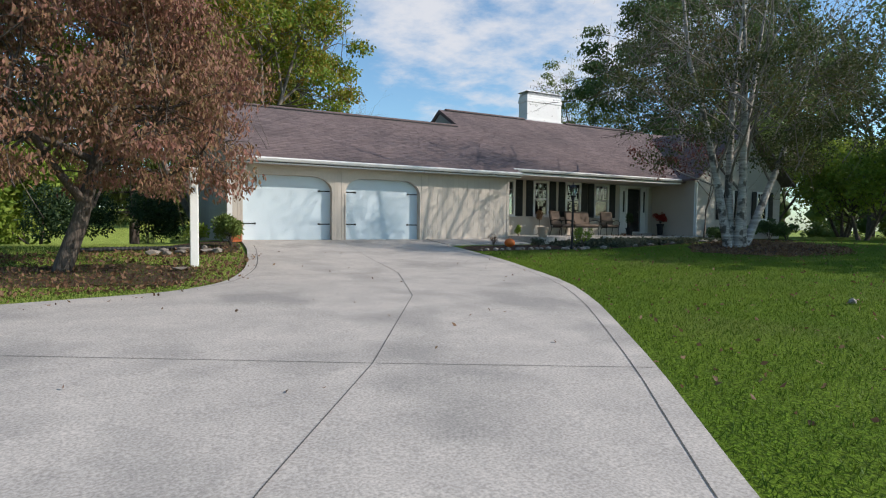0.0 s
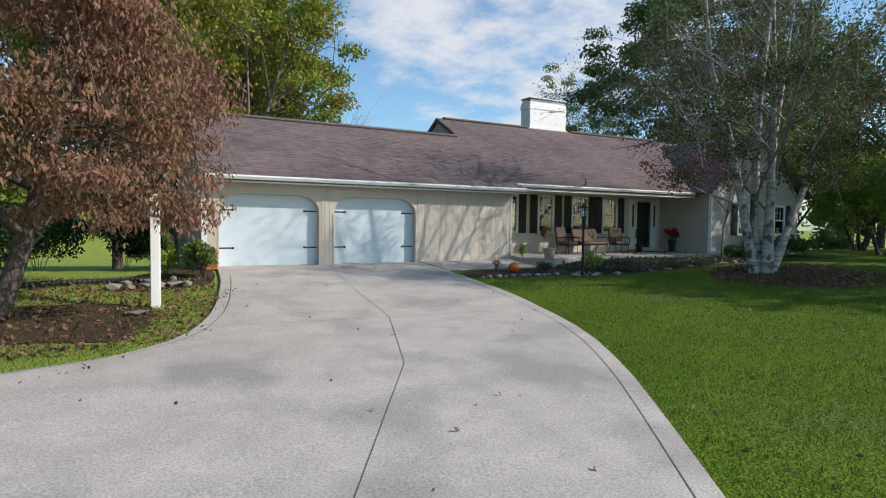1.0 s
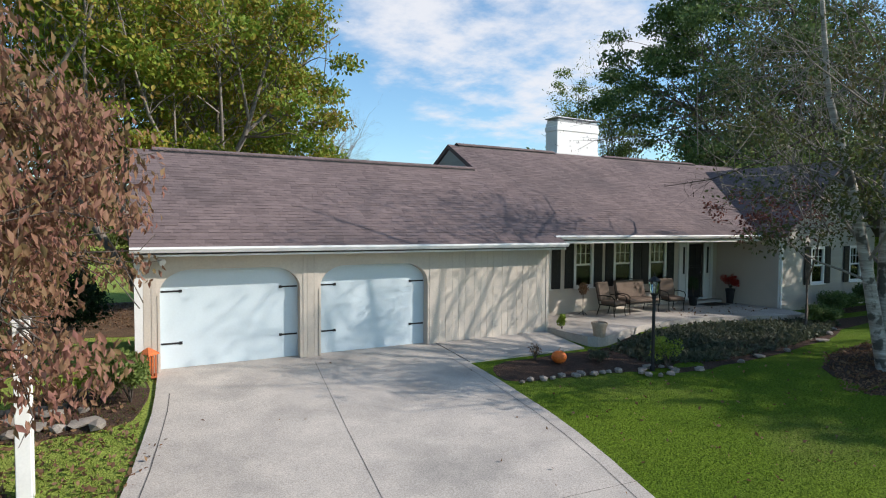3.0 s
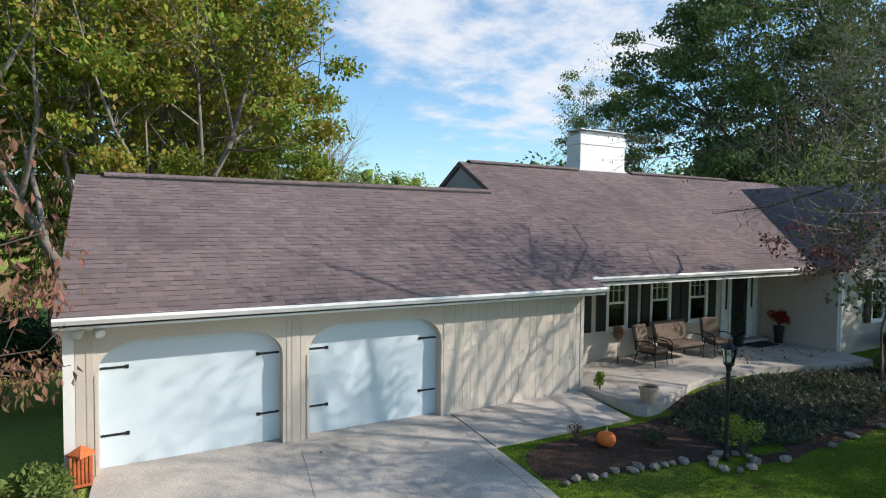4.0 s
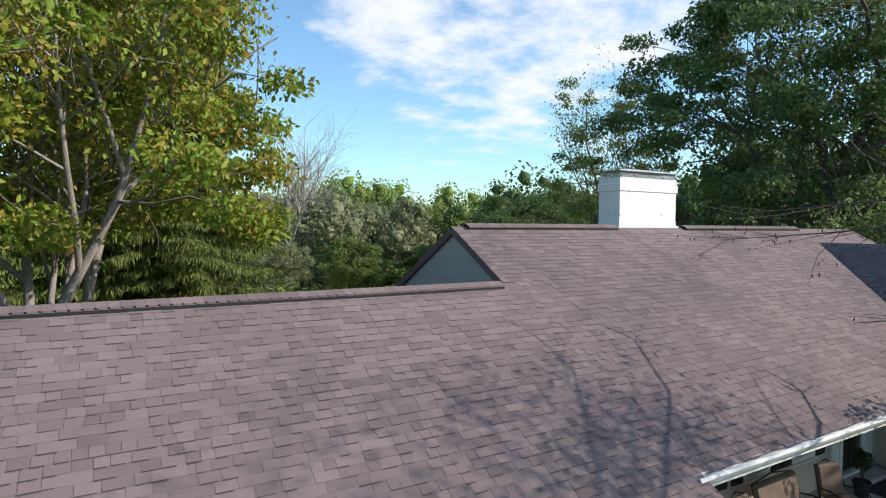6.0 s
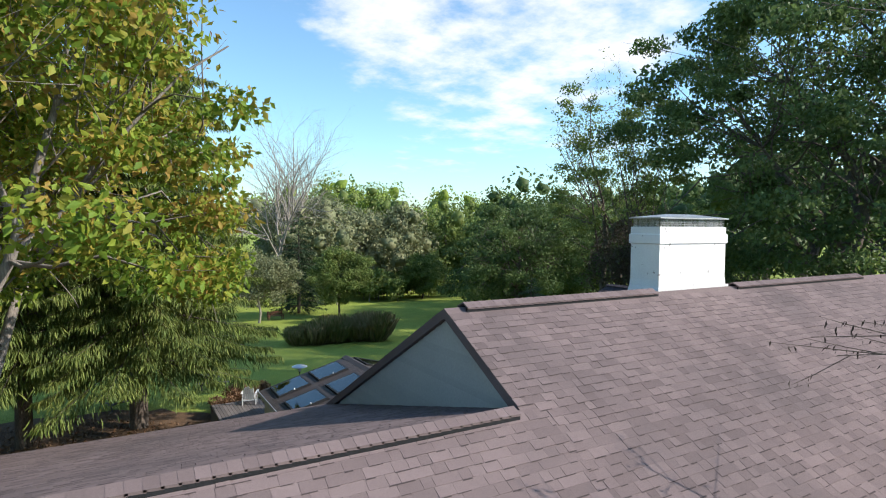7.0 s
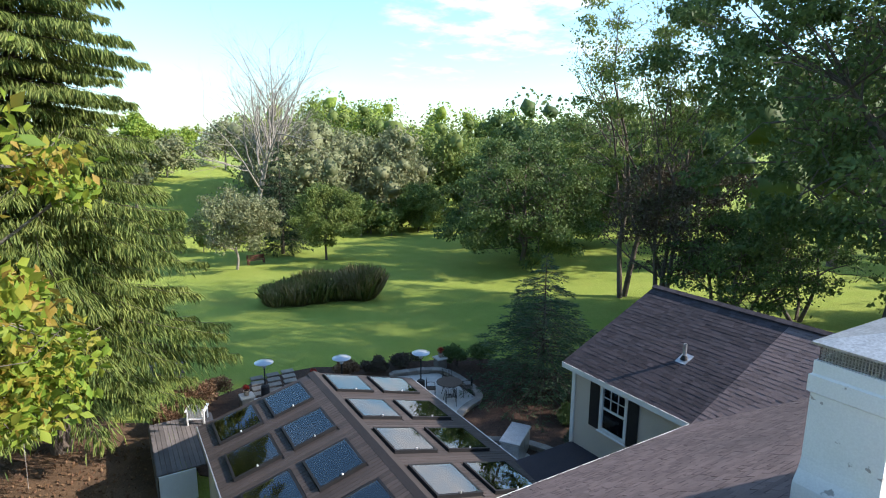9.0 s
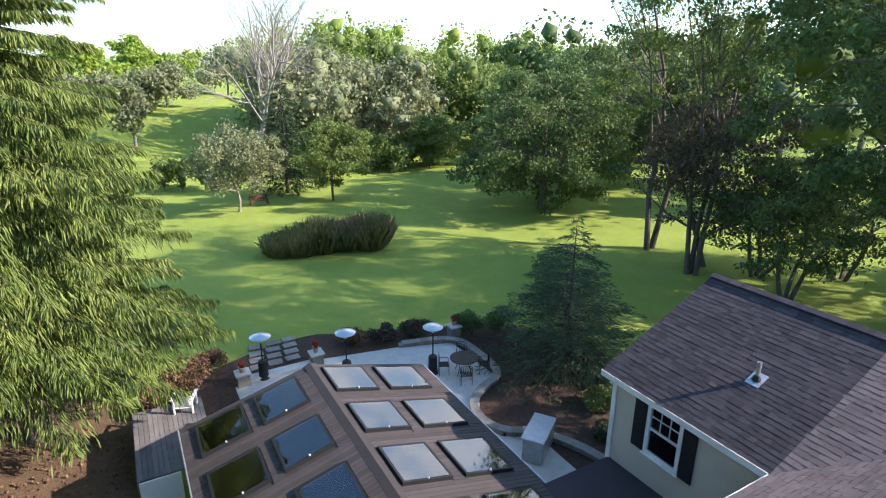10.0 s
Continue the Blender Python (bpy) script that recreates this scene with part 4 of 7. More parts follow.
# ---- trees ----
def grow(rng, start, direction, length, radius, level, levels, spread, kids, up, wander, tubes, tips, split_from=0.3):
    """One limb and, at the next level, its branches. Limbs go to tubes, leafy stretches to tips."""
    n = 5 if level < levels else 4
    p, d = np.array(start, float), np.array(direction, float)
    d /= np.linalg.norm(d)
    pts, rad = [p.copy()], [radius]
    for i in range(n):
        d = d + rng.normal(0, wander, 3) + np.array([0, 0, up])
        d /= np.linalg.norm(d)
        p = p + d * length / n
        pts.append(p.copy())
        rad.append(radius * (1 - (0.75 if level else 0.9) * (i + 1) / n))
    tubes.append((pts, rad, 7 if level == 0 else 5 if level == 1 else 3))
    if level >= levels - 1:
        tips.append(pts)
    if level < levels:
        count = kids[level]
        for k in range(count):
            u = split_from + (1 - split_from) * (k + rng.uniform(0.1, 0.9)) / count if level == 0 else rng.uniform(0.25, 1.0)
            i = min(int(u * n), n - 1)
            q = pts[i] + (pts[i + 1] - pts[i]) * (u * n - i)
            axis = pts[i + 1] - pts[i]
            axis = axis / np.linalg.norm(axis)
            a = rng.uniform(0, 2 * np.pi) if level else 2.4 * k + rng.uniform(-.5, .5)
            s = np.cross(axis, [0.3, 0.2, 1.0] if abs(axis[2]) < 0.9 else [1.0, 0, 0])
            s /= np.linalg.norm(s)
            w = np.cross(axis, s)
            out = s * np.cos(a) + w * np.sin(a)
            ang = radians(spread[level]) * rng.uniform(0.75, 1.25)
            grow(rng, q, axis * np.cos(ang) + out * np.sin(ang), length * rng.uniform(0.45, 0.7) * (1.15 - 0.45 * u), radius * (1 - 0.72 * u) * 0.62, level + 1, levels, spread, kids, up, wander, tubes, tips)


def limb_mesh(name, tubes, mat, parent, least=0.0):
    v, f = [], []
    tubes = [q for q in tubes if q[1][0] >= least]
    for pts, rad, seg in tubes:
        base = len(v)
        for i, p in enumerate(pts):
            d = pts[min(i + 1, len(pts) - 1)] - pts[max(i - 1, 0)]
            d = d / (np.linalg.norm(d) + 1e-9)
            s = np.cross(d, [0.31, 0.17, 0.93]); s /= np.linalg.norm(s) + 1e-9
            w = np.cross(d, s)
            for k in range(seg):
                a = 2 * np.pi * k / seg
                v.append(tuple(p + (s * np.cos(a) + w * np.sin(a)) * rad[i]))
            if i:
                for k in range(seg):
                    b0, b1 = base + (i - 1) * seg, base + i * seg
                    f.append((b0 + k, b0 + (k + 1) % seg, b1 + (k + 1) % seg, b1 + k))
    return mesh_from(name, v, f, mat, parent, smooth=True)


def leaf_mesh(name, centres, size, rng, mat, parent, droop=0.3, slim=0.55, along=None):
    """Each leaf is a kite of two triangles folded along its rib."""
    n = len(centres)
    c = np.asarray(centres)
    d = rng.normal(0, 1, (n, 3)) if along is None else along + rng.normal(0, 0.16, (n, 3))
    d[:, 2] -= droop * 2
    d /= np.linalg.norm(d, axis=1, keepdims=True) + 1e-9
    s = np.cross(d, rng.normal(0, 1, (n, 3)))
    s /= np.linalg.norm(s, axis=1, keepdims=True) + 1e-9
    up = np.cross(s, d)
    l = (size * rng.uniform(0.6, 1.35, n))[:, None]
    mid = c + d * l * 0.45
    fold = up * l * 0.1
    verts = np.stack([c, mid + s * l * slim / 2 + fold, c + d * l, mid - s * l * slim / 2 + fold], 1).reshape(-1, 3)
    me = bpy.data.meshes.new(name)
    me.vertices.add(4 * n)
    me.vertices.foreach_set("co", verts.ravel())
    base = 4 * np.arange(n)[:, None]
    tris = np.concatenate([base + [0, 1, 2], base + [0, 2, 3]], 1).reshape(-1)
    me.loops.add(6 * n)
    me.loops.foreach_set("vertex_index", tris.astype(np.int32))
    me.polygons.add(2 * n)
    me.polygons.foreach_set("loop_start", np.arange(0, 6 * n, 3, dtype=np.int32))
    me.polygons.foreach_set("loop_total", np.full(2 * n, 3, dtype=np.int32))
    me.update(calc_edges=True)
    me.materials.append(mat)
    ob = new(name, me)
    ob.parent = parent
    return ob


def scatter(rng, tips, count, spread, fade=0.2):
    """Leaf places along the twigs."""
    n = max(len(q) for q in tips)
    lines = np.array([list(q) + [q[-1]] * (n - len(q)) for q in tips])
    size = np.array([len(q) - 1 for q in tips])
    t = rng.integers(0, len(tips), count)
    u = rng.uniform(fade, 1.0, count) * size[t]
    j = np.minimum(u.astype(int), size[t] - 1)
    a, b = lines[t, j], lines[t, j + 1]
    return a + (b - a) * (u - j)[:, None] + rng.normal(0, spread, (count, 3))


def inside(p, shape, rng, wild=0.12):
    """True for points within an ellipsoid with an uneven skin."""
    c, r = np.array(shape[:3]), np.array(shape[3:])
    q = (p - c) / r
    w = p * 1.35
    lump = 0.06 * (np.sin(w[:, 0] + 1.7 * np.sin(w[:, 1] * .7)) + np.sin(w[:, 1] * 1.1 + 1.3 * np.sin(w[:, 2] * .8)) + np.sin(w[:, 2] * 1.2 + 1.5 * np.sin(w[:, 0] * .6)))
    return (q * q).sum(1) < (1.0 + lump + rng.normal(0, wild, len(p))) ** 2


def gap(p, rng, band):
    """Thins leaves whose shadow would fall on the garage wall, walk and porch: band holds the slope across, its two
    ends, and the lowest and highest edge.
    """
    slope, a, b, lo, hi, keep = band
    u, w = p[:, 0] + slope * p[:, 1], p[:, 2] + p[:, 1]
    return p[~((u > a) & (u < b) & (w > lo) & (w < hi)) | (rng.uniform(0, 1, len(p)) < keep)]


def clumps(rng, fill, shape, tubes, size, leaf, parent, droop, slim, bark, band=None):
    """Leafy masses spread through the crown's ellipsoid, each carried by a limb that leaves the nearest wood."""
    count, leaves, reach, flat, low = fill
    c, r = np.array(shape[:3]), np.array(shape[3:])
    q = rng.normal(0, 1, (count * 3, 3))
    q /= np.linalg.norm(q, axis=1, keepdims=True)
    q = c + q * r * (rng.uniform(0.12, 1.0, (count * 3, 1)) ** 0.42)
    q = q[q[:, 2] > low][:count]
    wood = np.array([p for pts, rad, seg in tubes if seg >= 5 for p in pts[1:]])
    thick = np.array([w for pts, rad, seg in tubes if seg >= 5 for w in rad[1:]])
    limbs, spots = [], []
    span = reach * rng.uniform(0.6, 1.35, len(q))
    share = span ** 2 / (span ** 2).sum()
    for p, w, k in zip(q, span, share):
        d = np.linalg.norm(wood - (p - [0, 0, np.linalg.norm(p[:2] - c[:2]) * 0.25]), axis=1)
        j = int(d.argmin())
        a = wood[j]
        mid = (a + p) / 2 + rng.normal(0, 0.08, 3) * d[j] + [0, 0, 0.06 * d[j]]
        limbs.append(([a, (a + mid) / 2 + rng.normal(0, .03, 3) * d[j], mid, (mid + p) / 2, p], [min(thick[j] * .7, .012 * d[j] + .015) * f for f in (1, .85, .65, .45, .2)], 3))
        for _ in range(2):
            e = rng.normal(0, 1, 3)
            limbs.append(([mid * .4 + p * .6, p + e * w * .35, p + e * w * .7], [.012 + .004 * w, .008, .004], 3))
        n = max(8, int(leaves * k))
        e = rng.normal(0, 1, (n, 3))
        e /= np.linalg.norm(e, axis=1, keepdims=True)
        spots.append(p + e * (w * rng.uniform(0.05, 1.0, n) ** 0.55)[:, None] * [1, 1, flat])
    tagged(limb_mesh("limb_wood", limbs, bark, parent), kind="stuff")
    spots = np.concatenate(spots)
    leaf_mesh("foliage", gap(spots, rng, band) if band else spots, size, rng, leaf, parent, droop, slim)


def tree(seed, at, height, leaf, bark, label, leaves=9000, size=0.16, levels=3, stems=1, lean=0.15, radius=None, spread=(55, 50, 45), kids=(9, 6, 5),
         up=0.04, wander=0.13, droop=0.3, puff=0.22, split_from=0.25, trunk_share=0.8, slim=0.55, name="tree", group="", category="tree", shape=None, leans=None, twig_bark=None, twig_scale=1.0, thin_top=None, fill=None, fill_shape=None, band=None):
    """shape: the crown's ellipsoid (centre and radii, from the foot) that leaves and twigs keep to."""
    rng = np.random.default_rng(seed)
    z = float(ground(at[0], at[1]))
    t = thing(name, label, category, (at[0], at[1], z), group)
    tubes, tips = [], []
    radius = radius or height * 0.018
    for s in range(stems):
        a = 2 * np.pi * s / stems + rng.uniform(0, 1)
        off = np.array([np.cos(a), np.sin(a), 0]) * (radius * 1.1 if stems > 1 else 0)
        d = np.array([np.cos(a) * lean, np.sin(a) * lean, 1.0])
        if leans:
            d = np.array([leans[s][0], leans[s][1], 1.0])
            off = np.array([leans[s][0], leans[s][1], 0]) * 0.9
        grow(rng, off + [0, 0, -0.15], d, height * trunk_share * rng.uniform(0.9, 1.05), radius * (1 if stems == 1 else 0.75), 0, levels, spread, kids, up, wander, tubes, tips, split_from)
    if shape:
        ends = np.array([q[0][-1] for q in tubes])
        ok = inside(ends, shape, rng, 0.05)
        tubes = [q for q, k in zip(tubes, ok) if k or q[2] >= 7]
        ok = inside(np.array([q[-1] for q in tips]), shape, rng, 0.05)
        tips = [q for q, k in zip(tips, ok) if k]
    if twig_bark:
        limb_mesh("trunk", [q for q in tubes if q[2] >= 7], bark, t)
        limb_mesh("bough", [(q[0], [r * twig_scale for r in q[1]], q[2]) for q in tubes if q[2] < 7], twig_bark, t)
    else:
        limb_mesh("trunk", tubes, bark, t, size * 0.032 if leaves else 0.0)
    if fill:
        clumps(rng, fill, fill_shape or shape, tubes, size, leaf, t, droop, slim, twig_bark or bark, band)
    if leaves:
        p = scatter(rng, tips, leaves, puff)
        if shape:
            p = p[inside(p, shape, rng, 0.05)]
        if thin_top:
            lo, hi, least = thin_top
            p = p[rng.uniform(0, 1, len(p)) < 1 - (1 - least) * np.clip((p[:, 2] - lo) / (hi - lo), 0, 1)]
        if band:
            p = gap(p, rng, band)
        leaf_mesh("crown", p, size, rng, leaf, t, droop, slim)
    return t


def spruce(seed, at, height, radius, leaf, label, whorls=26, sprays=16, size=0.5, name="spruce_tree", skirt=0.08, hang=0.9, fill=22, bark=None):
    """Tiers of boughs that sweep out and down, hung with drooping sprays."""
    rng = np.random.default_rng(seed)
    t = thing(name, label, "tree", (at[0], at[1], float(ground(at[0], at[1]))))
    tubes = [([np.array([0, 0, h * height]) for h in (-.01, .25, .5, .75, 1.0)], [height * .017 * (1 - .9 * h) for h in (0, .25, .5, .75, 1)], 8)]
    pts, dirs = [], []
    for w in range(whorls):
        h = skirt + (0.985 - skirt) * (w / (whorls - 1)) ** 0.9
        reach = radius * (1 - h) ** 0.75 * rng.uniform(0.8, 1.12)
        n = sprays if h < 0.7 else max(5, sprays // 2)
        for k in range(n):
            a = 2 * np.pi * (k + rng.uniform(-.35, .35)) / n + w * 1.3
            r = reach * rng.uniform(0.72, 1.12)
            base = np.array([0, 0, h * height + rng.uniform(-.25, .25)])
            out = np.array([np.cos(a), np.sin(a), 0])
            line = [base + out * r * u + np.array([0, 0, r * (0.10 * u - 0.38 * u * u + 0.16 * u ** 4)]) for u in (0, .3, .6, .85, 1.0)]
            tubes.append((line, [0.03 * r / 3 + .008, .02 * r / 3 + .006, .012, .008, .004], 3))
            m = int(fill * r / max(radius, .1)) + 4
            u = rng.uniform(0.12, 1.0, m) ** 0.75
            q = np.stack([np.interp(u, (0, .3, .6, .85, 1), [p[i] for p in line]) for i in range(3)], 1)
            side = np.array([-out[1], out[0], 0])
            lateral = rng.normal(0, 0.16, m) * r * (1.15 - u)
            q += side * lateral[:, None]
            q[:, 2] -= np.abs(lateral) * 0.3
            pts.append(q)
            dd = np.tile(out * 0.45, (m, 1)) + side * (np.sign(lateral) * 0.35)[:, None]
            dd[:, 2] -= hang * rng.uniform(0.7, 2.2, m)
            dirs.append(dd)
    limb_mesh("trunk", tubes, bark or M["bark"], t)
    leaf_mesh("foliage", np.concatenate(pts), size, rng, leaf, t, droop=0.0, slim=0.115, along=np.concatenate(dirs))
    return t


tree(11, (-1.56, 14.34), 7.6, M["l_dogwood"], M["bark"], "small spreading tree with drooping rust-red autumn leaves", leaves=42000, size=0.115, spread=(66, 55, 50), kids=(12, 7, 6), up=0.01, split_from=0.16, radius=0.2, droop=1.0, puff=0.20, slim=0.42, trunk_share=0.85, shape=(-0.4, -0.2, 4.3, 4.3, 4.8, 3.0),
     fill=(140, 26000, 0.58, 0.5, 1.75), fill_shape=(0.25, -0.3, 3.5, 4.1, 4.3, 2.9))
# band opens the crown along the sun's path, so wall and porch stay lit
birch = tree(12, (16.85, 11.85), 12.6, M["l_birch"], M["birch"], "multi-stemmed birch with pale bark and thin dark leaves", leaves=36000, size=0.095, stems=5, leans=[(-0.20, 0.09), (0.0, 0.10), (0.07, -0.05), (0.62, 0.10), (0.26, -0.10)], radius=0.20, spread=(58, 50, 45), kids=(15, 8, 6), split_from=0.16, puff=0.25, wander=0.08, shape=(1.1, 0.4, 6.1, 5.4, 4.4, 5.4), twig_bark=M["bark_grey"], twig_scale=0.55, thin_top=(3.2, 6.4, 0.26),
             fill=(64, 20000, 0.80, 0.55, 2.6), fill_shape=(1.0, 0.0, 4.5, 5.4, 3.2, 2.4), band=(1.353, 0.2, 7.4, 5.4, 9.2, 0.12))
tree(13, (3.4, 32.0), 19, M["l_maple"], M["bark_grey"], "tall maple turning yellow and orange behind the garage", leaves=60000, size=0.19, stems=5, lean=0.34, radius=0.3, spread=(45, 50, 45), kids=(12, 7, 6), split_from=0.25, puff=0.25, shape=(-1.2, -0.3, 13.4, 7.6, 7.6, 6.4),
     fill=(120, 42000, 0.9, 0.55, 7.6), fill_shape=(0.1, -0.2, 10.3, 8.2, 6.6, 5.6))
spruce(14, (9.0, 46.8), 25, 7.0, M["l_spruce"], "tall Norway spruce with drooping yellow-green boughs", sprays=18, whorls=32, fill=580, size=0.35, skirt=0.135)
spruce(15, (4.6, 46.5), 22, 5.3, M["l_spruce"], "tall Norway spruce with drooping yellow-green boughs", sprays=15, whorls=28, fill=230, size=0.42, skirt=0.19)
spruce(16, (-0.5, 44.5), 21, 5.2, M["l_spruce"], "tall Norway spruce with drooping yellow-green boughs", sprays=14, whorls=24, fill=170, size=0.40, skirt=0.18)
tree(17, (45.8, 34.5), 27, M["l_oak"], M["bark"], "huge dark green oak beyond the rear wing", leaves=16000, size=0.30, spread=(58, 52, 48), kids=(14, 8, 6), split_from=0.22, radius=0.78, puff=0.6, shape=(-0.8, 0.8, 16.2, 11.5, 11, 11.8), twig_bark=M["bark"],
     fill=(145, 52000, 1.5, 0.45, 7.5))
tree(18, (45.0, 51.5), 25, M["l_green"], M["bark"], "tall slender tree with sparse blue-green leaves", radius=0.3, leaves=2500, size=0.25, spread=(38, 42, 45), kids=(16, 7, 5), split_from=0.2, puff=0.4, shape=(-0.6, 0, 15.0, 5.4, 5.4, 9.6), stems=2, lean=0.06,
     fill=(60, 7500, 0.85, 0.5, 9.0))
tree(28, (43.2, 46.6), 20, M["l_green"], M["bark"], "tall slender tree with sparse blue-green leaves", radius=0.24, leaves=2200, size=0.25, spread=(35, 42, 45), kids=(12, 6, 5), split_from=0.3, puff=0.4, shape=(0.6, 0, 14.0, 3.4, 3.4, 7.0), stems=3, lean=0.1,
     fill=(20, 2600, 0.7, 0.6, 10.0))
tree(19, (46.2, 65.5), 15, M["l_oak"], M["bark"], "broad rounded dark green tree on the lawn", leaves=9000, size=0.30, spread=(62, 50, 48), kids=(15, 7, 6), split_from=0.06, puff=0.5, shape=(0, 0, 6.3, 9.0, 8, 6.0),
     fill=(110, 32000, 1.2, 0.5, 0.9))
tree(29, (57, 72), 17, M["l_oak"], M["bark"], "broad rounded dark green tree on the lawn", leaves=5000, size=0.36, spread=(62, 50, 48), kids=(15, 7, 6), split_from=0.1, puff=0.5, shape=(0, 0, 8.0, 8.5, 8, 7.6),
     fill=(80, 20000, 1.4, 0.5, 1.2))
spruce(20, (28.5, 41.6), 6.6, 4.5, M["l_soft"], "dark soft evergreen tree beside the patio", whorls=17, sprays=14, fill=150, size=0.24, hang=0.05, skirt=0.03, name="evergreen_tree")
tree(21, (45.2, 47.2), 12, M["l_plum"], M["bark"], "dark purple-leaved tree on the lawn", leaves=5500, size=0.24, spread=(55, 50, 45), puff=0.4, shape=(0.3, 0, 6.6, 5.6, 5.2, 4.2),
     fill=(44, 6500, 0.95, 0.45, 2.8))
for s, x, y, h in ((22, 46.4, 44.4, 9), (32, 50.5, 41.5, 9.5), (33, 44.3, 41.3, 7.5)):
    tree(s, (x, y), h, M["l_oak"], M["bark"], "low spreading tree with crooked limbs", leaves=3500, size=0.22, stems=3, lean=0.5, spread=(60, 50, 45), wander=0.2, puff=0.3, radius=0.2, shape=(0, 0, h * .55, h * .62, h * .6, h * .34), fill=(36, 4200, 0.75, 0.35, h * .26))
tree(23, (22, 80), 8, M["l_willow"], M["bark_pale"], "small grey-green tree at the edge of the lawn", leaves=9000, size=0.24, spread=(55, 50, 45), split_from=0.2, puff=0.35, shape=(0, 0, 4.8, 4.3, 4.3, 3.4), fill=(45, 11000, 0.8, 0.7, 1.4))
tree(24, (31.3, 80.2), 8, M["l_green"], M["bark"], "small rounded tree on the lawn", leaves=10000, size=0.24, spread=(58, 50, 45), kids=(12, 7, 5), split_from=0.22, puff=0.35, shape=(0, 0, 5.0, 3.9, 3.9, 3.4), fill=(45, 11000, 0.75, 0.7, 1.7))
spruce(25, (28.6, 87.5), 13.0, 3.9, M["l_pine"], "dark conical spruce at the edge of the lawn", whorls=22, sprays=12, fill=80, size=0.45, hang=0.3)
tree(26, (29.6, 104), 29, None, M["bark_pale"], "leafless dead tree with pale bare branches", leaves=0, stems=5, lean=0.26, spread=(32, 38, 40), kids=(9, 6, 5), radius=0.42)
tree(27, (51.5, 97), 7.5, M["l_green"], M["bark"], "round green bush tree at the far side of the lawn", leaves=8000, size=0.32, spread=(60, 50, 48), kids=(12, 7, 5), split_from=0.1, puff=0.4, shape=(0, 0, 3.6, 4.6, 4.6, 3.6), fill=(45, 10000, 0.9, 0.7, 0.4))
# trees beside the house, past its ends; some stand out of view
for s, x, y, h, leaf in ((41, -9.5, 33, 12, "l_green"), (42, -4, 28.5, 5.5, "l_bright"), (43, -14, 26, 11, "l_bright"), (44, -8, 42, 17, "l_green"), (45, -17, 38, 18, "l_oak")):
    tree(s, (x, y), h, M[leaf], M["bark"], "leafy green tree beside the house", leaves=10000, size=0.014 * h + 0.16, spread=(58, 50, 48), kids=(12, 7, 5), split_from=0.14, puff=0.4, shape=(0, 0, h * .55, h * .4, h * .4, h * .46))
for s, x, y, h, leaf in ((51, 34, 16.5, 5.5, "l_bright"), (52, 37, 19, 6.0, "l_bright"), (53, 41, 15, 7.0, "l_green"), (54, 34.5, 22, 9.0, "l_green")):
    tree(s, (x, y), h, M[leaf], M["bark"], "small multi-stemmed tree with bright green leaves", leaves=11000, size=0.2, stems=4, lean=0.45, radius=0.14, spread=(55, 50, 45), puff=0.3, kids=(10, 6, 5), split_from=0.25, shape=(0, 0, h * .62, h * .62, h * .6, h * .42))
# 61 and 62 are added trees, placed out of view to shade porch and lawn
for s, x, y, h, leaf in ((61, 30, 1, 13, "l_oak"), (62, 33.5, 10.8, 10.5, "l_oak"), (63, 58, 20, 15, "l_oak"), (68, 61, 29, 23, "l_oak"), (64, 62, 8, 17, "l_green"), (65, 52, 0, 16, "l_oak"), (66, 75, 18, 20, "l_green")):
    tree(s, (x, y), h, M[leaf], M["bark"], "tall dark green tree beyond the end of the house", leaves=11000, size=0.42, spread=(58, 50, 48), kids=(12, 7, 5), split_from=0.2, puff=0.6, shape=(0, 0, h * .6, h * .42, h * .42, h * .42))


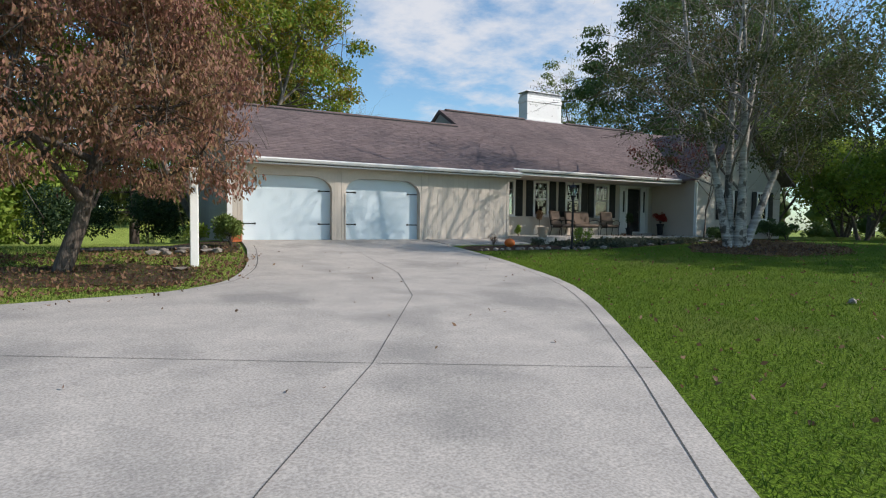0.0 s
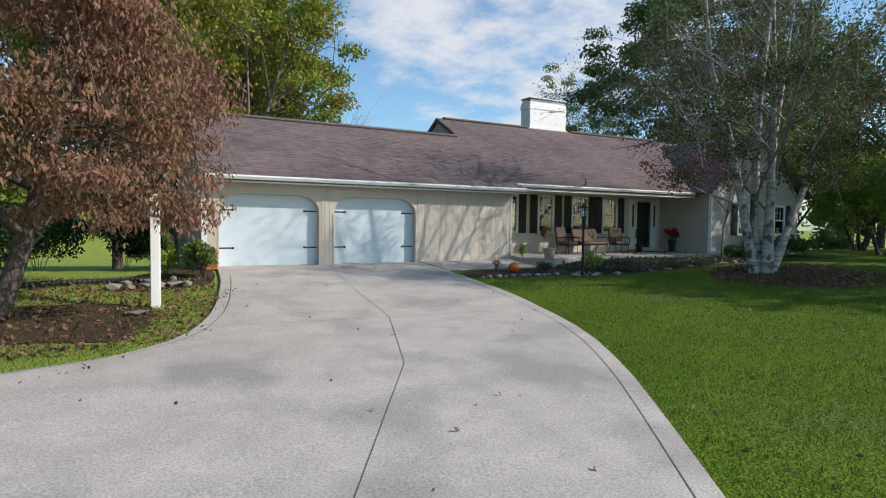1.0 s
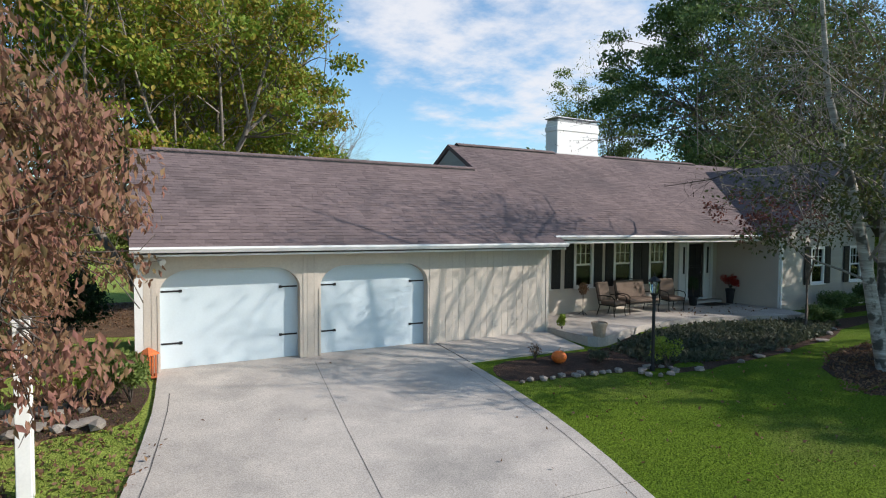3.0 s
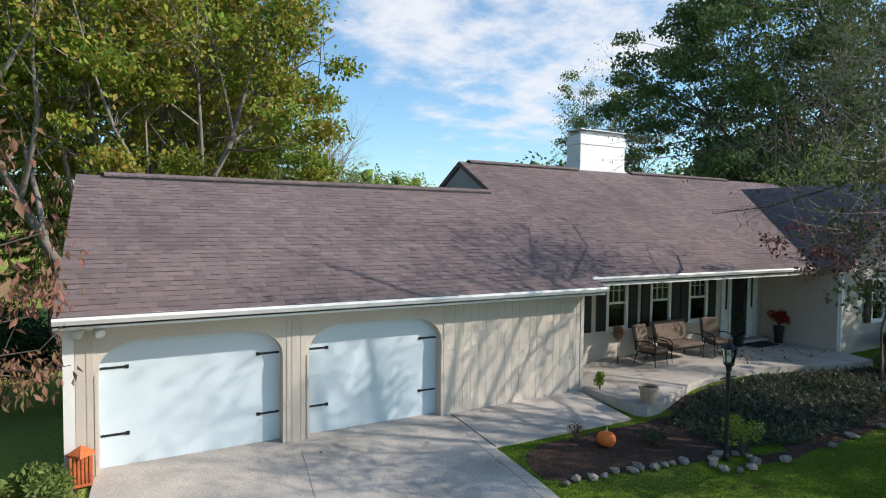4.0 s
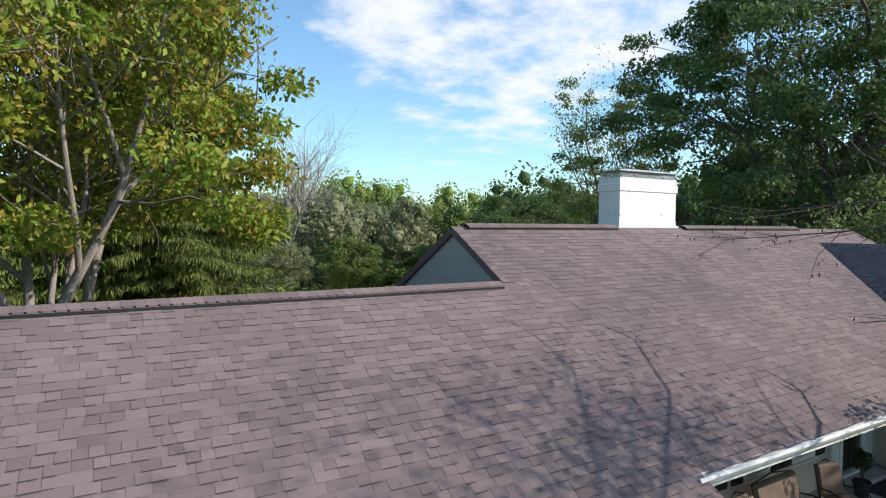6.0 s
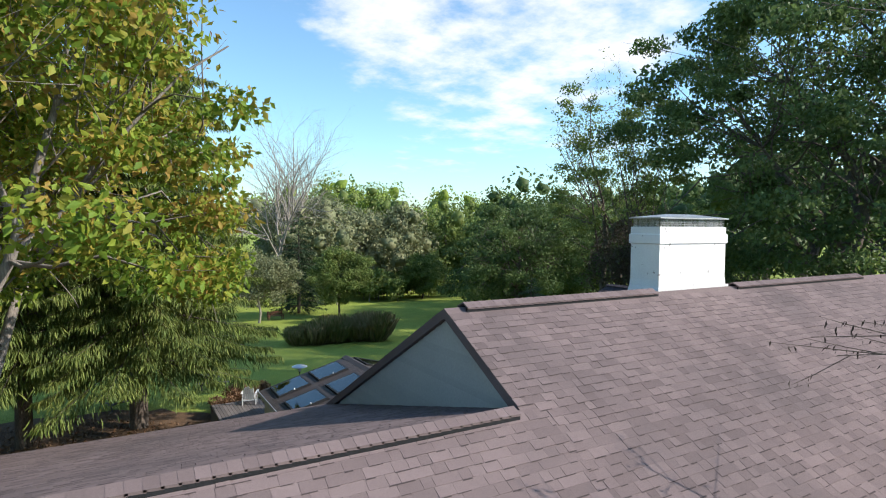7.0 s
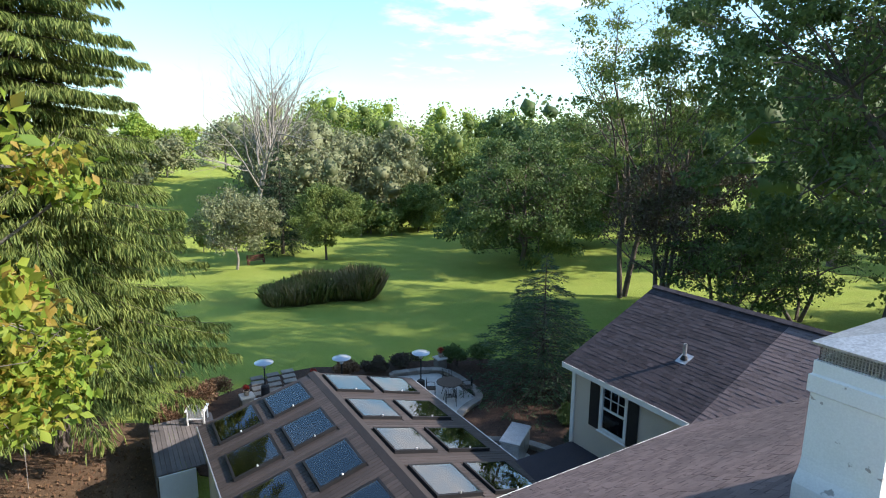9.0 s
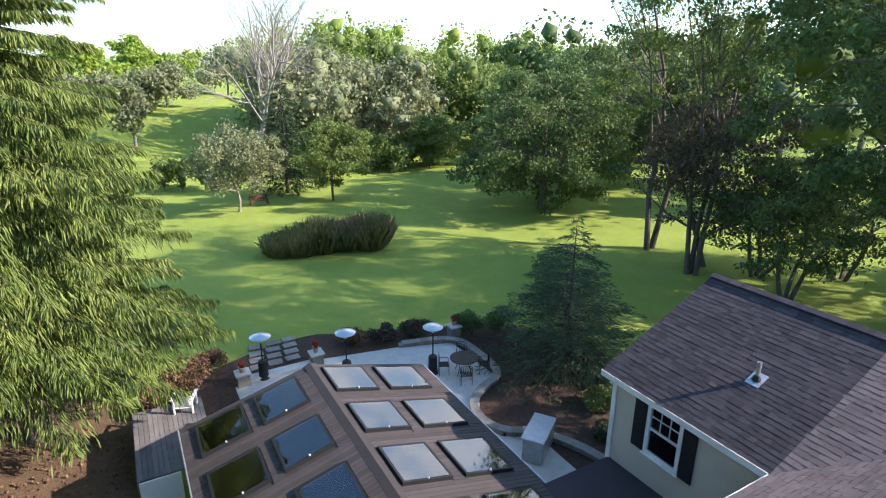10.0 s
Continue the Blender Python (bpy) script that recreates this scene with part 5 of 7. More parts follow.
def woods(name, seed, spots, leaf, label, size=0.9, per=1300):
    """Far trees: lumpy crowns of leaf sprays over thin trunks, all in one mesh."""
    rng = np.random.default_rng(seed)
    pts, trunks, hv, hf = [], [], [], []
    g = (1 + 5 ** .5) / 2
    ico = np.array([(-1, g, 0), (1, g, 0), (-1, -g, 0), (1, -g, 0), (0, -1, g), (0, 1, g), (0, -1, -g), (0, 1, -g), (g, 0, -1), (g, 0, 1), (-g, 0, -1), (-g, 0, 1)]) / math.hypot(1, g)
    sides = ((0, 11, 5), (0, 5, 1), (0, 1, 7), (0, 7, 10), (0, 10, 11), (1, 5, 9), (5, 11, 4), (11, 10, 2), (10, 7, 6), (7, 1, 8), (3, 9, 4), (3, 4, 2), (3, 2, 6), (3, 6, 8), (3, 8, 9), (4, 9, 5), (2, 4, 11), (6, 2, 10), (8, 6, 7), (9, 8, 1))
    for x, y, h, w in spots:
        z = float(ground(x, y))
        blobs = [(rng.normal(0, w * .30), rng.normal(0, w * .30), h * rng.uniform(.22, .78), w * rng.uniform(.24, .42)) for _ in range(11)] + [(0, 0, h * .6, w * .45)]
        n = per // len(blobs)
        for bx, by, bz, br in blobs:
            q = rng.normal(0, 1, (n, 3))
            q /= np.linalg.norm(q, axis=1, keepdims=True)
            q *= (br * rng.uniform(0.55, 1.08, n) ** 0.6)[:, None] * np.array([1, 1, .85])
            mid = np.array([x + bx, y + by, z + min(bz, h - br * .8)])
            pts.append(q + mid)
            # opaque lumpy core in each leaf mass, added to block sky between the leaves
            hf += [tuple(len(hv) + i for i in side) for side in sides]
            hv += [tuple(mid + p * br * rng.uniform(.25, .62)) for p in ico]
        trunks.append(([np.array([x, y, z - .2]), np.array([x + .2, y, z + h * .4]), np.array([x, y, z + h * .7])], [h * .02, h * .014, .05], 5))
    t = tagged(new(name), label, "woods", kind="stuff")
    limb_mesh("trunks", trunks, M["bark_grey"], t)
    leaf_mesh("leaves", np.concatenate(pts), size, rng, leaf, t, droop=0.3, slim=0.7)
    mesh_from("inner_leaves", hv, hf, leaf, t, smooth=True)


wr = random.Random(5)
def row(n, x0, x1, y0, y1, h0, h1):
    return [(wr.uniform(x0, x1), wr.uniform(y0, y1), wr.uniform(h0, h1 * 1.3), wr.uniform(h0, h1) * .62) for _ in range(n)]


woods("willow_woods", 71, row(14, 34, 58, 104, 122, 12, 16) + row(9, -4, 23, 112, 135, 6, 9) + row(5, 32, 60, 130, 150, 11, 15), M["l_willow"], "grey-green willows and scrub beyond the lawn", 0.52, 2300)
woods("edge_scrub", 75, row(16, 34, 64, 94, 101, 3, 5) + row(12, 0, 27, 91, 99, 2.2, 4) + row(8, 60, 84, 80, 94, 3.5, 6) + row(10, 56, 82, 22, 48, 3.5, 6), M["l_green"], "low green scrub along the edge of the lawn", 0.38, 800)
woods("green_woods", 72, row(14, 52, 84, 100, 130, 13, 17) + row(18, 44, 140, 135, 175, 14, 21) + row(8, 80, 130, 85, 120, 14, 20), M["l_green"], "green woods beyond the lawn", 0.62, 1700)
woods("bright_woods", 73, row(22, 46, 140, 150, 190, 17, 24) + row(8, -30, 24, 150, 175, 5, 8) + row(18, -50, 48, 175, 215, 7, 10), M["l_bright"], "yellow-green woods on the skyline", 0.75, 1300)
woods("dark_woods", 74, row(12, 60, 95, 66, 96, 13, 18) + row(18, 66, 150, 20, 80, 14, 21) + row(14, -70, -22, 40, 120, 12, 19) + row(8, 70, 110, -20, 20, 13, 18), M["l_oak"], "dark woods around the garden", 0.6, 1100)


# ---- garage doors ----
def garage_door(x0, x1):
    t = thing("garage_door", "closed white carriage-style garage door with black strap hinges", "garage door", ((x0 + x1) / 2, WALL_Y + .21, 0), "garage doors")
    w = (x1 - x0) / 2
    part("panel", prism(arch(-w + .002, w - .002, -.02, D_TOP - .002, 0.62), "y", 0, .05), M["door_white"], t)
    for sx in (-1, 1):
        for z in (0.52, 1.60):
            bm = bmesh.new()
            box(min(sx * (w - .02), sx * (w - .40)), -.012, z - .018, max(sx * (w - .02), sx * (w - .40)), -.001, z + .018, bm=bm)
            box(min(sx * (w - .36), sx * (w - .42)), -.014, z - .03, max(sx * (w - .36), sx * (w - .42)), -.001, z + .03, bm=bm)
            part("strap_hinge", bm, M["black"], t, "black iron strap hinge")
    return t


garage_door(*D1)
garage_door(*D2)


# ---- windows and doors ----
def window_unit(number, x0, x1, z0, z1, label, at, rz=0.0, shutters=True, gap=(.0, .0)):
    """A double-hung window: frame, sashes, panes, bars; a shutter on either side. Built facing -y at its own origin."""
    t = thing("window_%d" % number, label, "window", at, kind="structure", rz=rz)
    w, h = (x1 - x0) / 2, z1 - z0
    bm = bmesh.new()
    box(-w - .05, -.03, -.03, -w + .05, .08, h + .06, bm=bm); box(w - .05, -.03, -.03, w + .05, .08, h + .06, bm=bm)
    box(-w + .05, -.03, h - .04, w - .05, .08, h + .06, bm=bm); box(-w + .05, -.03, -.03, w - .05, .08, .05, bm=bm)
    part("window_frame", bm, M["white"], t)
    part("window_sill", box(-w - .08, -.09, -.07, w + .08, -.03, -.03, .008), M["white"], t)
    bm = bmesh.new()
    box(-w + .05, .0, h * .5 - .03, w - .05, .05, h * .5 + .03, bm=bm)
    for k in (1, 2):
        x = -w + .05 + k * (2 * w - .1) / 3
        box(x - .008, .01, h * .5 + .03, x + .008, .04, h - .04, bm=bm)
    box(-w + .05, .01, h * .745, w - .05, .04, h * .745 + .016, bm=bm)
    part("sash_bars", bm, M["white"], t)
    for lo, hi in ((.05, h * .5 - .03), (h * .5 + .03, h - .04)):
        p = part("pane", box(-w + .05, .022, lo, w - .05, .028, hi), M["glass"], t)
        p.visible_shadow = False
    bm = bmesh.new()
    n = 24
    for k in range(n):
        x0c, x1c = -w + .06 + k * (2 * w - .12) / n, -w + .06 + (k + 1) * (2 * w - .12) / n
        ya, yb = .13 + .015 * math.sin(k * 1.3), .13 + .015 * math.sin((k + 1) * 1.3)
        v = [bm.verts.new(c) for c in ((x0c, ya, .0), (x1c, yb, .0), (x1c, yb, h * .5), (x0c, ya, h * .5), (x0c, ya + .004, .0), (x1c, yb + .004, .0), (x1c, yb + .004, h * .5), (x0c, ya + .004, h * .5))]
        bm.faces.new(v[:4]); bm.faces.new(v[7:3:-1])
    part("curtain", bm, M["curtain"], t)
    # dark sheet close behind the panes, painted to stand in for the unlit room
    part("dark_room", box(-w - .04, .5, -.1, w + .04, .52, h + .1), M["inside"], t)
    if shutters:
        for s in (-1, 1):
            a, b = sorted((s * (w + .07), s * (w + .43)))
            sh = part("shutter", box(a, -.045, -.04, b, -.01, h + .06, .006), M["black"], t, "black louvred shutter")
            bm = bmesh.new()
            for k in range(22):
                z = .06 + k * (h - .14) / 21
                box(a + .05, -.058, z, b - .05, -.046, z + .035, bm=bm)
            part("louvre", bm, M["black"], sh)
    return t


for i, (a, b) in enumerate(WINDOWS):
    window_unit(i + 1, a, b, *WIN_Z, "white double-hung window with black shutters and curtains", ((a + b) / 2, W_Y, WIN_Z[0]))
window_unit(5, 0, 0.91, 1.2, 2.55, "white double-hung window with black shutters on the rear wing", (23.1, 32.385, 1.2), rz=-90)
window_unit(6, 0, 0.8, 0.9, 2.2, "white window in the clapboard end block", (24.6, 17.72, 0.95))
window_unit(7, 0, 0.8, 0.9, 2.2, "white window in the clapboard end block", (27.2, 17.72, 0.95))


def front_door():
    x0, x1, z0, z1 = FRONT_DOOR
    t = thing("door_1", "dark front door in a white surround with two narrow sidelights", "door", ((x0 + x1) / 2, W_Y, z0), kind="structure")
    w, h = (x1 - x0) / 2, z1 - z0
    leaf = part("door_leaf", box(-w + .03, .05, 0, w - .03, .10, h - .02, .004), M["door_dark"], t)
    for k, (lo, hi) in enumerate(((.12, .55), (.62, 1.15), (1.22, h - .15))):
        for s in (-1, 1):
            part("door_panel", box(min(s * .05, s * (w - .12)), .035, lo, max(s * .05, s * (w - .12)), .05, hi, .012), M["door_dark"], leaf)
    part("knob", lathe([(.012, -.0), (.028, .012), (.03, .03), (.015, .045)], 10), M["steel"], leaf).matrix_local = pose(w - .09, .05, .95, 90, 0, 0)
    for s in (-1, 1):
        a, b = sorted((s * w, s * (w + .12)))
        part("jamb", box(a, -.05, -.14, b, .06, h + .08, .006), M["white"], t)
        a, b = sorted((s * (w + .12), s * (w + .36)))
        part("side_panel", box(a, -.025, -.14, b, .0, h + .05, .004), M["white"], t)
        a, b = sorted((s * (w + .19), s * (w + .29)))
        part("sidelight", box(a, -.032, h * .45, b, -.026, h - .12), M["door_dark"], t, "dark narrow sidelight")
        a, b = sorted((s * (w + .36), s * (w + .52)))
        part("pilaster", box(a, -.06, -.14, b, .0, h + .05, .01), M["white"], t)
    part("lintel", box(-w - .56, -.07, h + .05, w + .56, .0, h + .16, .008), M["white"], t)
    part("threshold", box(-w - .1, -.14, -.05, w + .1, .05, 0.0, .006), M["white"], t)
    tagged(part("step", box(20.2, W_Y - .5, .14, 22.0, W_Y - .07, .24, .012), M["concrete"]), "pale concrete doorstep", "step", kind="structure")
    tagged(part("doormat", box(20.5, W_Y - 1.1, .142, 21.6, W_Y - .52, .16, .005), M["black"]), "dark doormat on the porch floor", "doormat")


front_door()


# ---- porch furniture ----
def porch_seat(name, width, at, rz, label, category):
    t = thing(name, label, category, at, "porch seats", rz=rz)
    w = width / 2
    part("seat", box(-w, -.30, .36, w, .28, .48, .04), M["cushion"], t, "tan seat cushion")
    bm = box(-w, -.06, 0, w, .06, .62, .04)
    b = part("backrest", bm, M["cushion"], t, "tan back cushion")
    b.matrix_local = pose(0, .32, .44, -14, 0, 0)
    for s in (-1, 1):
        part("armrest", tube([(s * (w + .02), .34, .62), (s * (w + .03), .1, .66), (s * (w + .03), -.2, .64), (s * (w + .02), -.3, .56)], .016), M["iron"], t)
        part("leg", tube([(s * (w - .01), -.28, 0), (s * (w - .02), -.25, .2), (s * (w + .02), -.29, .56)], .014), M["iron"], t)
        part("leg", tube([(s * (w - .01), .40, 0), (s * (w - .02), .30, .3), (s * (w + .02), .36, .70)], .014), M["iron"], t)
    part("seat_frame", box(-w, -.29, .33, w, .28, .36), M["iron"], t)
    part("back_frame", tube([(-w + .02, .34, .36), (-w + .02, .50, 1.02), (0, .52, 1.10), (w - .02, .50, 1.02), (w - .02, .34, .36)], .015), M["iron"], t)
    return t


porch_seat("porch_chair", 0.58, (15.75, 19.1, .14), 8, "tan cushioned porch chair with a thin dark metal frame", "chair")
porch_seat("porch_loveseat", 1.35, (17.05, 19.25, .14), 0, "tan cushioned porch loveseat with a thin dark metal frame", "loveseat")
porch_seat("porch_chair", 0.58, (18.5, 19.1, .14), -18, "tan cushioned porch chair with a thin dark metal frame, turned inward", "chair")


def leafy(name, seed, at, radius, height, leaf, label, count=900, size=0.07, category="bush", group="", slim=.55, droop=.1, stems=9):
    """A bush: thin stems from the foot and leaves on lumpy clumps."""
    rng = np.random.default_rng(seed)
    t = thing(name, label, category, at, group)
    tubes, pts = [], []
    for k in range(stems):
        a = rng.uniform(0, 6.28)
        r = radius * rng.uniform(.25, .8)
        end = np.array([np.cos(a) * r, np.sin(a) * r, height * rng.uniform(.5, .95)])
        tubes.append(([np.zeros(3), end * [.35, .35, .5], end], [.012, .009, .004], 3))
        n = count // stems
        q = rng.normal(0, 1, (n, 3))
        q /= np.linalg.norm(q, axis=1, keepdims=True)
        pts.append(end * .92 + q * (radius * .42 * rng.uniform(.3, 1.05, n) ** .5)[:, None] * [1, 1, min(1.2, height / radius * .6)])
    p = np.concatenate(pts)
    p[:, 2] = np.clip(p[:, 2], .02, None)
    limb_mesh("woody_stem", tubes, M["bark"], t)
    leaf_mesh("leaves", p, size, rng, leaf, t, droop, slim)
    return t


def gz(x, y):
    return float(ground(x, y))


def pot(name, at, r, h, mat, label, category="flowerpot"):
    t = thing(name, label, category, at)
    part("pot", lathe([(r * .72, 0), (r * .95, h * .82), (r * 1.06, h * .83), (r * 1.06, h), (r * .94, h), (r * .9, h * .86)], 18), mat, t, smooth=False)
    part("soil", lathe([(r * .89, h * .84), (r * .89, h * .87)], 14), M["mulch"], t)
    return t


pot("flowerpot", (12.95, 16.75, .12), .2, .38, M["terracotta"], "pale clay pot standing beside the porch floor")
pot("flowerpot", (20.15, 19.55, .14), .17, .34, M["black"], "dark pot beside the front door")
leafy("topiary", 81, (20.15, 19.55, .44), .22, .75, M["l_pine"], "dark clipped evergreen in the pot by the door", 1500, .05)
pot("flowerpot", (21.95, 19.35, .14), .16, .55, M["black"], "tall dark planter by the porch wall")
leafy("flower_bush", 82, (21.95, 19.35, .66), .32, .5, M["red_flower"], "red flowers spilling from the tall planter", 1300, .06)
leafy("bush", 83, (12.72, 17.95, .05), .16, .5, M["l_bright"], "yellow-green upright plant at the garage corner", 700, .06)


def torch_plant():
    t = thing("plant_stand", "thin dark metal stand with a round topiary head", "plant stand", (14.95, 19.6, .14))
    part("pole", tube([(0, 0, .02), (0, 0, .72)], .012), M["iron"], t)
    for k in range(3):
        a = k * 2.09
        part("foot", tube([(0, 0, .12), (.1 * math.cos(a), .1 * math.sin(a), .05), (.17 * math.cos(a), .17 * math.sin(a), 0)], .009), M["iron"], t)
    rng = np.random.default_rng(4)
    q = rng.normal(0, 1, (700, 3)); q /= np.linalg.norm(q, axis=1, keepdims=True)
    leaf_mesh("topiary_head", q * .14 * rng.uniform(.5, 1.1, (700, 1)) * [1, 1, 1.3] + [0, 0, .86], .06, rng, M["l_dry"], t)


torch_plant()


# ---- front garden ----
def lamp_post():
    x, y = 12.45, 14.55
    t = thing("lamp_post", "black iron garden lamp post with a glass lantern", "street lamp", (x, y, gz(x, y)))
    part("post", lathe([(.055, -.1), (.055, .1), (.038, .14), (.036, 1.62), (.05, 1.64), (.05, 1.68), (.03, 1.70)], 12), M["black"], t)
    part("ladder_bar", tube([(-.22, 0, 1.5), (.22, 0, 1.5)], .012), M["black"], t)
    lan = part("lantern_base", lathe([(.05, 1.69), (.09, 1.74), (.09, 1.76)], 6), M["black"], t)
    g = part("lantern_glass", lathe([(.075, 1.76), (.115, 2.02)], 6), M["glass"], t, "clear lantern glass")
    g.visible_shadow = False
    for k in range(6):
        a = k * math.pi / 3
        part("lantern_bar", tube([(.08 * math.cos(a), .08 * math.sin(a), 1.76), (.12 * math.cos(a), .12 * math.sin(a), 2.02)], .007, 4), M["black"], lan)
    part("lantern_cap", lathe([(.14, 2.02), (.14, 2.035), (.05, 2.11), (.015, 2.13), (.02, 2.16), (.004, 2.2)], 6), M["black"], t)
    part("bulb", lathe([(.01, 1.76), (.02, 1.8), (.03, 1.86), (.015, 1.9)], 8), M["white"], t)


lamp_post()


def pumpkin(at, r):
    t = thing("pumpkin", "round orange pumpkin lying on the dark mulch", "pumpkin", at)
    bm = bmesh.new()
    seg, rings = 24, 9
    rows = []
    for j in range(rings + 1):
        th = math.pi * j / rings
        rr = r * math.sin(th)
        rows.append([bm.verts.new(((rr * (1 - .08 * abs(math.cos(4 * 2 * math.pi * i / seg)))) * math.cos(2 * math.pi * i / seg), (rr * (1 - .08 * abs(math.cos(4 * 2 * math.pi * i / seg)))) * math.sin(2 * math.pi * i / seg), r * .78 - r * .78 * math.cos(th))) for i in range(seg)])
    for a, b in zip(rows[:-1], rows[1:]):
        for i in range(seg):
            bm.faces.new((a[i], a[(i + 1) % seg], b[(i + 1) % seg], b[i]))
    bmesh.ops.remove_doubles(bm, verts=bm.verts[:], dist=.0005)
    bmesh.ops.recalc_face_normals(bm, faces=bm.faces[:])
    part("flesh", bm, M["pumpkin"], t, smooth=True)
    part("stalk", tube([(0, 0, r * 1.5), (.01, 0, r * 1.75), (.04, .01, r * 1.95)], [.025, .018, .015]), M["terracotta"], t)


pumpkin((10.95, 15.95, gz(10.95, 15.95) + .01), .19)


def white_post():
    x, y = 1.05, 14.35
    t = thing("white_post", "peeling white painted timber post standing in the mulch bed", "post", (x, y, gz(x, y)))
    part("shaft", box(-.085, -.085, -.3, .085, .085, 2.22, .008), M["white"], t)
    part("top_board", box(-.1, -.1, 2.22, .1, .1, 2.25, .006), M["white"], t)
    part("side_strip", box(.085, -.05, -.05, .1, .05, 2.15, .003), M["white"], t)


white_post()


def stone_mesh(seed, size):
    """A worn rounded stone."""
    rng = random.Random(seed)
    bm = bmesh.new()
    bmesh.ops.create_icosphere(bm, subdivisions=1, radius=.5)
    for v in bm.verts:
        k = 1 + rng.uniform(-.22, .22)
        v.co = Vector((v.co.x * size[0] * k, v.co.y * size[1] * k, max(v.co.z * size[2] * k, -size[2] * .25)))
    me = bpy.data.meshes.new("stone")
    bm.to_mesh(me); bm.free()
    me.materials.append(M["stone"])
    return me


STONES = [stone_mesh(i, s) for i, s in enumerate(((.42, .28, .2), (.32, .26, .16), (.5, .34, .14), (.26, .22, .18), (.6, .4, .12)))]


def stone(k, x, y, rz, s=1.0, group="border stones", label="weathered pale stone edging the planting bed"):
    ob = new("stone", STONES[k % 5])
    ob.matrix_world = pose(x, y, gz(x, y) + .05, 0, 0, rz) @ Matrix.Scale(s, 4)
    tagged(ob, label, "stone", group)


sr = random.Random(8)
line = [(9.35, 15.2), (10.2, 15.12), (11.0, 15.0), (11.7, 14.85)]
for i in range(11):
    u = i / 10 * (len(line) - 1); j = min(int(u), len(line) - 2)
    stone(sr.randrange(4), line[j][0] + (line[j + 1][0] - line[j][0]) * (u - j) + sr.uniform(-.05, .05), line[j][1] + (line[j + 1][1] - line[j][1]) * (u - j) + sr.uniform(-.06, .06), sr.uniform(0, 180), sr.uniform(.5, .8))
for i in range(9):
    a = i * .7
    stone(sr.randrange(5), 12.45 + .42 * math.cos(a), 14.4 + .3 * math.sin(a), sr.uniform(0, 180), sr.uniform(.5, .8))
for i, (x, y) in enumerate(((13.3, 14.0), (14.6, 13.9), (15.4, 13.95), (16.4, 13.9), (18.2, 14.05), (19.6, 14.6), (20.6, 15.0))):
    stone(i, x, y, i * 40, .7)
for i, (x, y) in enumerate(((0.2, 16.6), (0.55, 16.4), (0.9, 16.5), (1.2, 16.25), (1.55, 16.3), (1.75, 16.1), (0.5, 16.95), (1.0, 17.0), (1.5, 16.9))):
    stone(i, x, y, i * 53, .95, "corner stones", "flat grey-brown stone piled at the garage corner")
stone(4, .75, 13.69, 20, .75, label="flat pale stone lying in the tree bed")
stone(3, 8.6 + 1.9, 5.2, 10, .7, label="pale stone lying in the lawn")

leafy("bush", 84, (2.2, 16.95, gz(2.2, 16.95)), .45, .85, M["l_green"], "leafy green bush at the garage corner", 2600, .085)
leafy("bush", 85, (1.35, 17.2, gz(1.35, 17.2)), .35, .7, M["l_bright"], "small yellow-green shrub beside the garage", 900, .08)
leafy("bush", 86, (10.55, 16.35, gz(10.55, 16.35)), .22, .42, M["l_dry"], "small thin shrub by the garage walk", 160, .05, stems=14)
leafy("bush", 87, (11.9, 15.6, gz(11.9, 15.6)), .3, .35, M["l_cover"], "low grey-green plant in the bed", 700, .05)
leafy("bush", 88, (12.9, 14.5, gz(12.9, 14.5)), .38, .7, M["l_bright"], "yellowing shrub at the foot of the lamp post", 900, .06)
leafy("bush", 89, (-6, 20.5, gz(-6, 20.5)), 1.5, 2.0, M["l_oak"], "dark shrub at the edge of the side lawn", 5000, .12)
leafy("bush", 90, (-2.2, 24.5, gz(-2.2, 24.5)), 1.6, 2.4, M["l_pine"], "dark shrub beside the house", 6000, .12)
leafy("bush", 91, (0.2, 25.5, gz(.2, 25.5)), 1.4, 2.6, M["l_pine"], "dark shrub beside the house", 5000, .12)
for i, (x, y, h) in enumerate(((23.6, 16.6, .9), (24.9, 16.9, .7), (26.3, 16.7, 1.0), (27.8, 16.8, .9), (21.6, 15.9, .6))):
    leafy("bush", 92 + i, (x, y, gz(x, y)), .6, h, M["l_oak"], "low dark shrub along the front of the house", 2200, .08, group="foundation shrubs")
for i, (x, y, h) in enumerate(((44, 11, 2.2), (47, 12, 2.6), (50, 13.5, 2.2), (46, 8, 2.4))):
    leafy("bush", 101 + i, (x, y, gz(x, y)), 2.2, h, M["l_pine"], "dark dense hedge shrub", 4500, .16, group="hedge")


def drain_hose():
    pts = [(-1.6 + i * .05, 17.1 + .25 * math.sin(i * .055), 0) for i in range(58)]
    bm = bmesh.new()
    path = [(x, y, gz(x, y) + .07) for x, y, _ in pts]
    tube(path, [.055 if i % 2 else .066 for i in range(len(path))], 10, bm)
    tagged(part("drain_hose", bm, M["hose"]), "black ribbed drain hose lying across the side lawn", "hose")


drain_hose()


def flood_light():
    t = thing("flood_light", "twin white flood lamps under the garage eaves", "flood light", (2.62, WALL_Y - .02, 2.2))
    part("bracket", box(-.06, -.04, .06, .06, .02, .16, .008), M["white"], t)
    for s in (-1, 1):
        b = part("lamp_head", lathe([(.03, 0), (.05, .03), (.075, .12), (.07, .15), (.01, .165)], 12), M["white"], t)
        b.matrix_local = pose(s * .09, -.06, .08, 115, 0, s * 30)


flood_light()


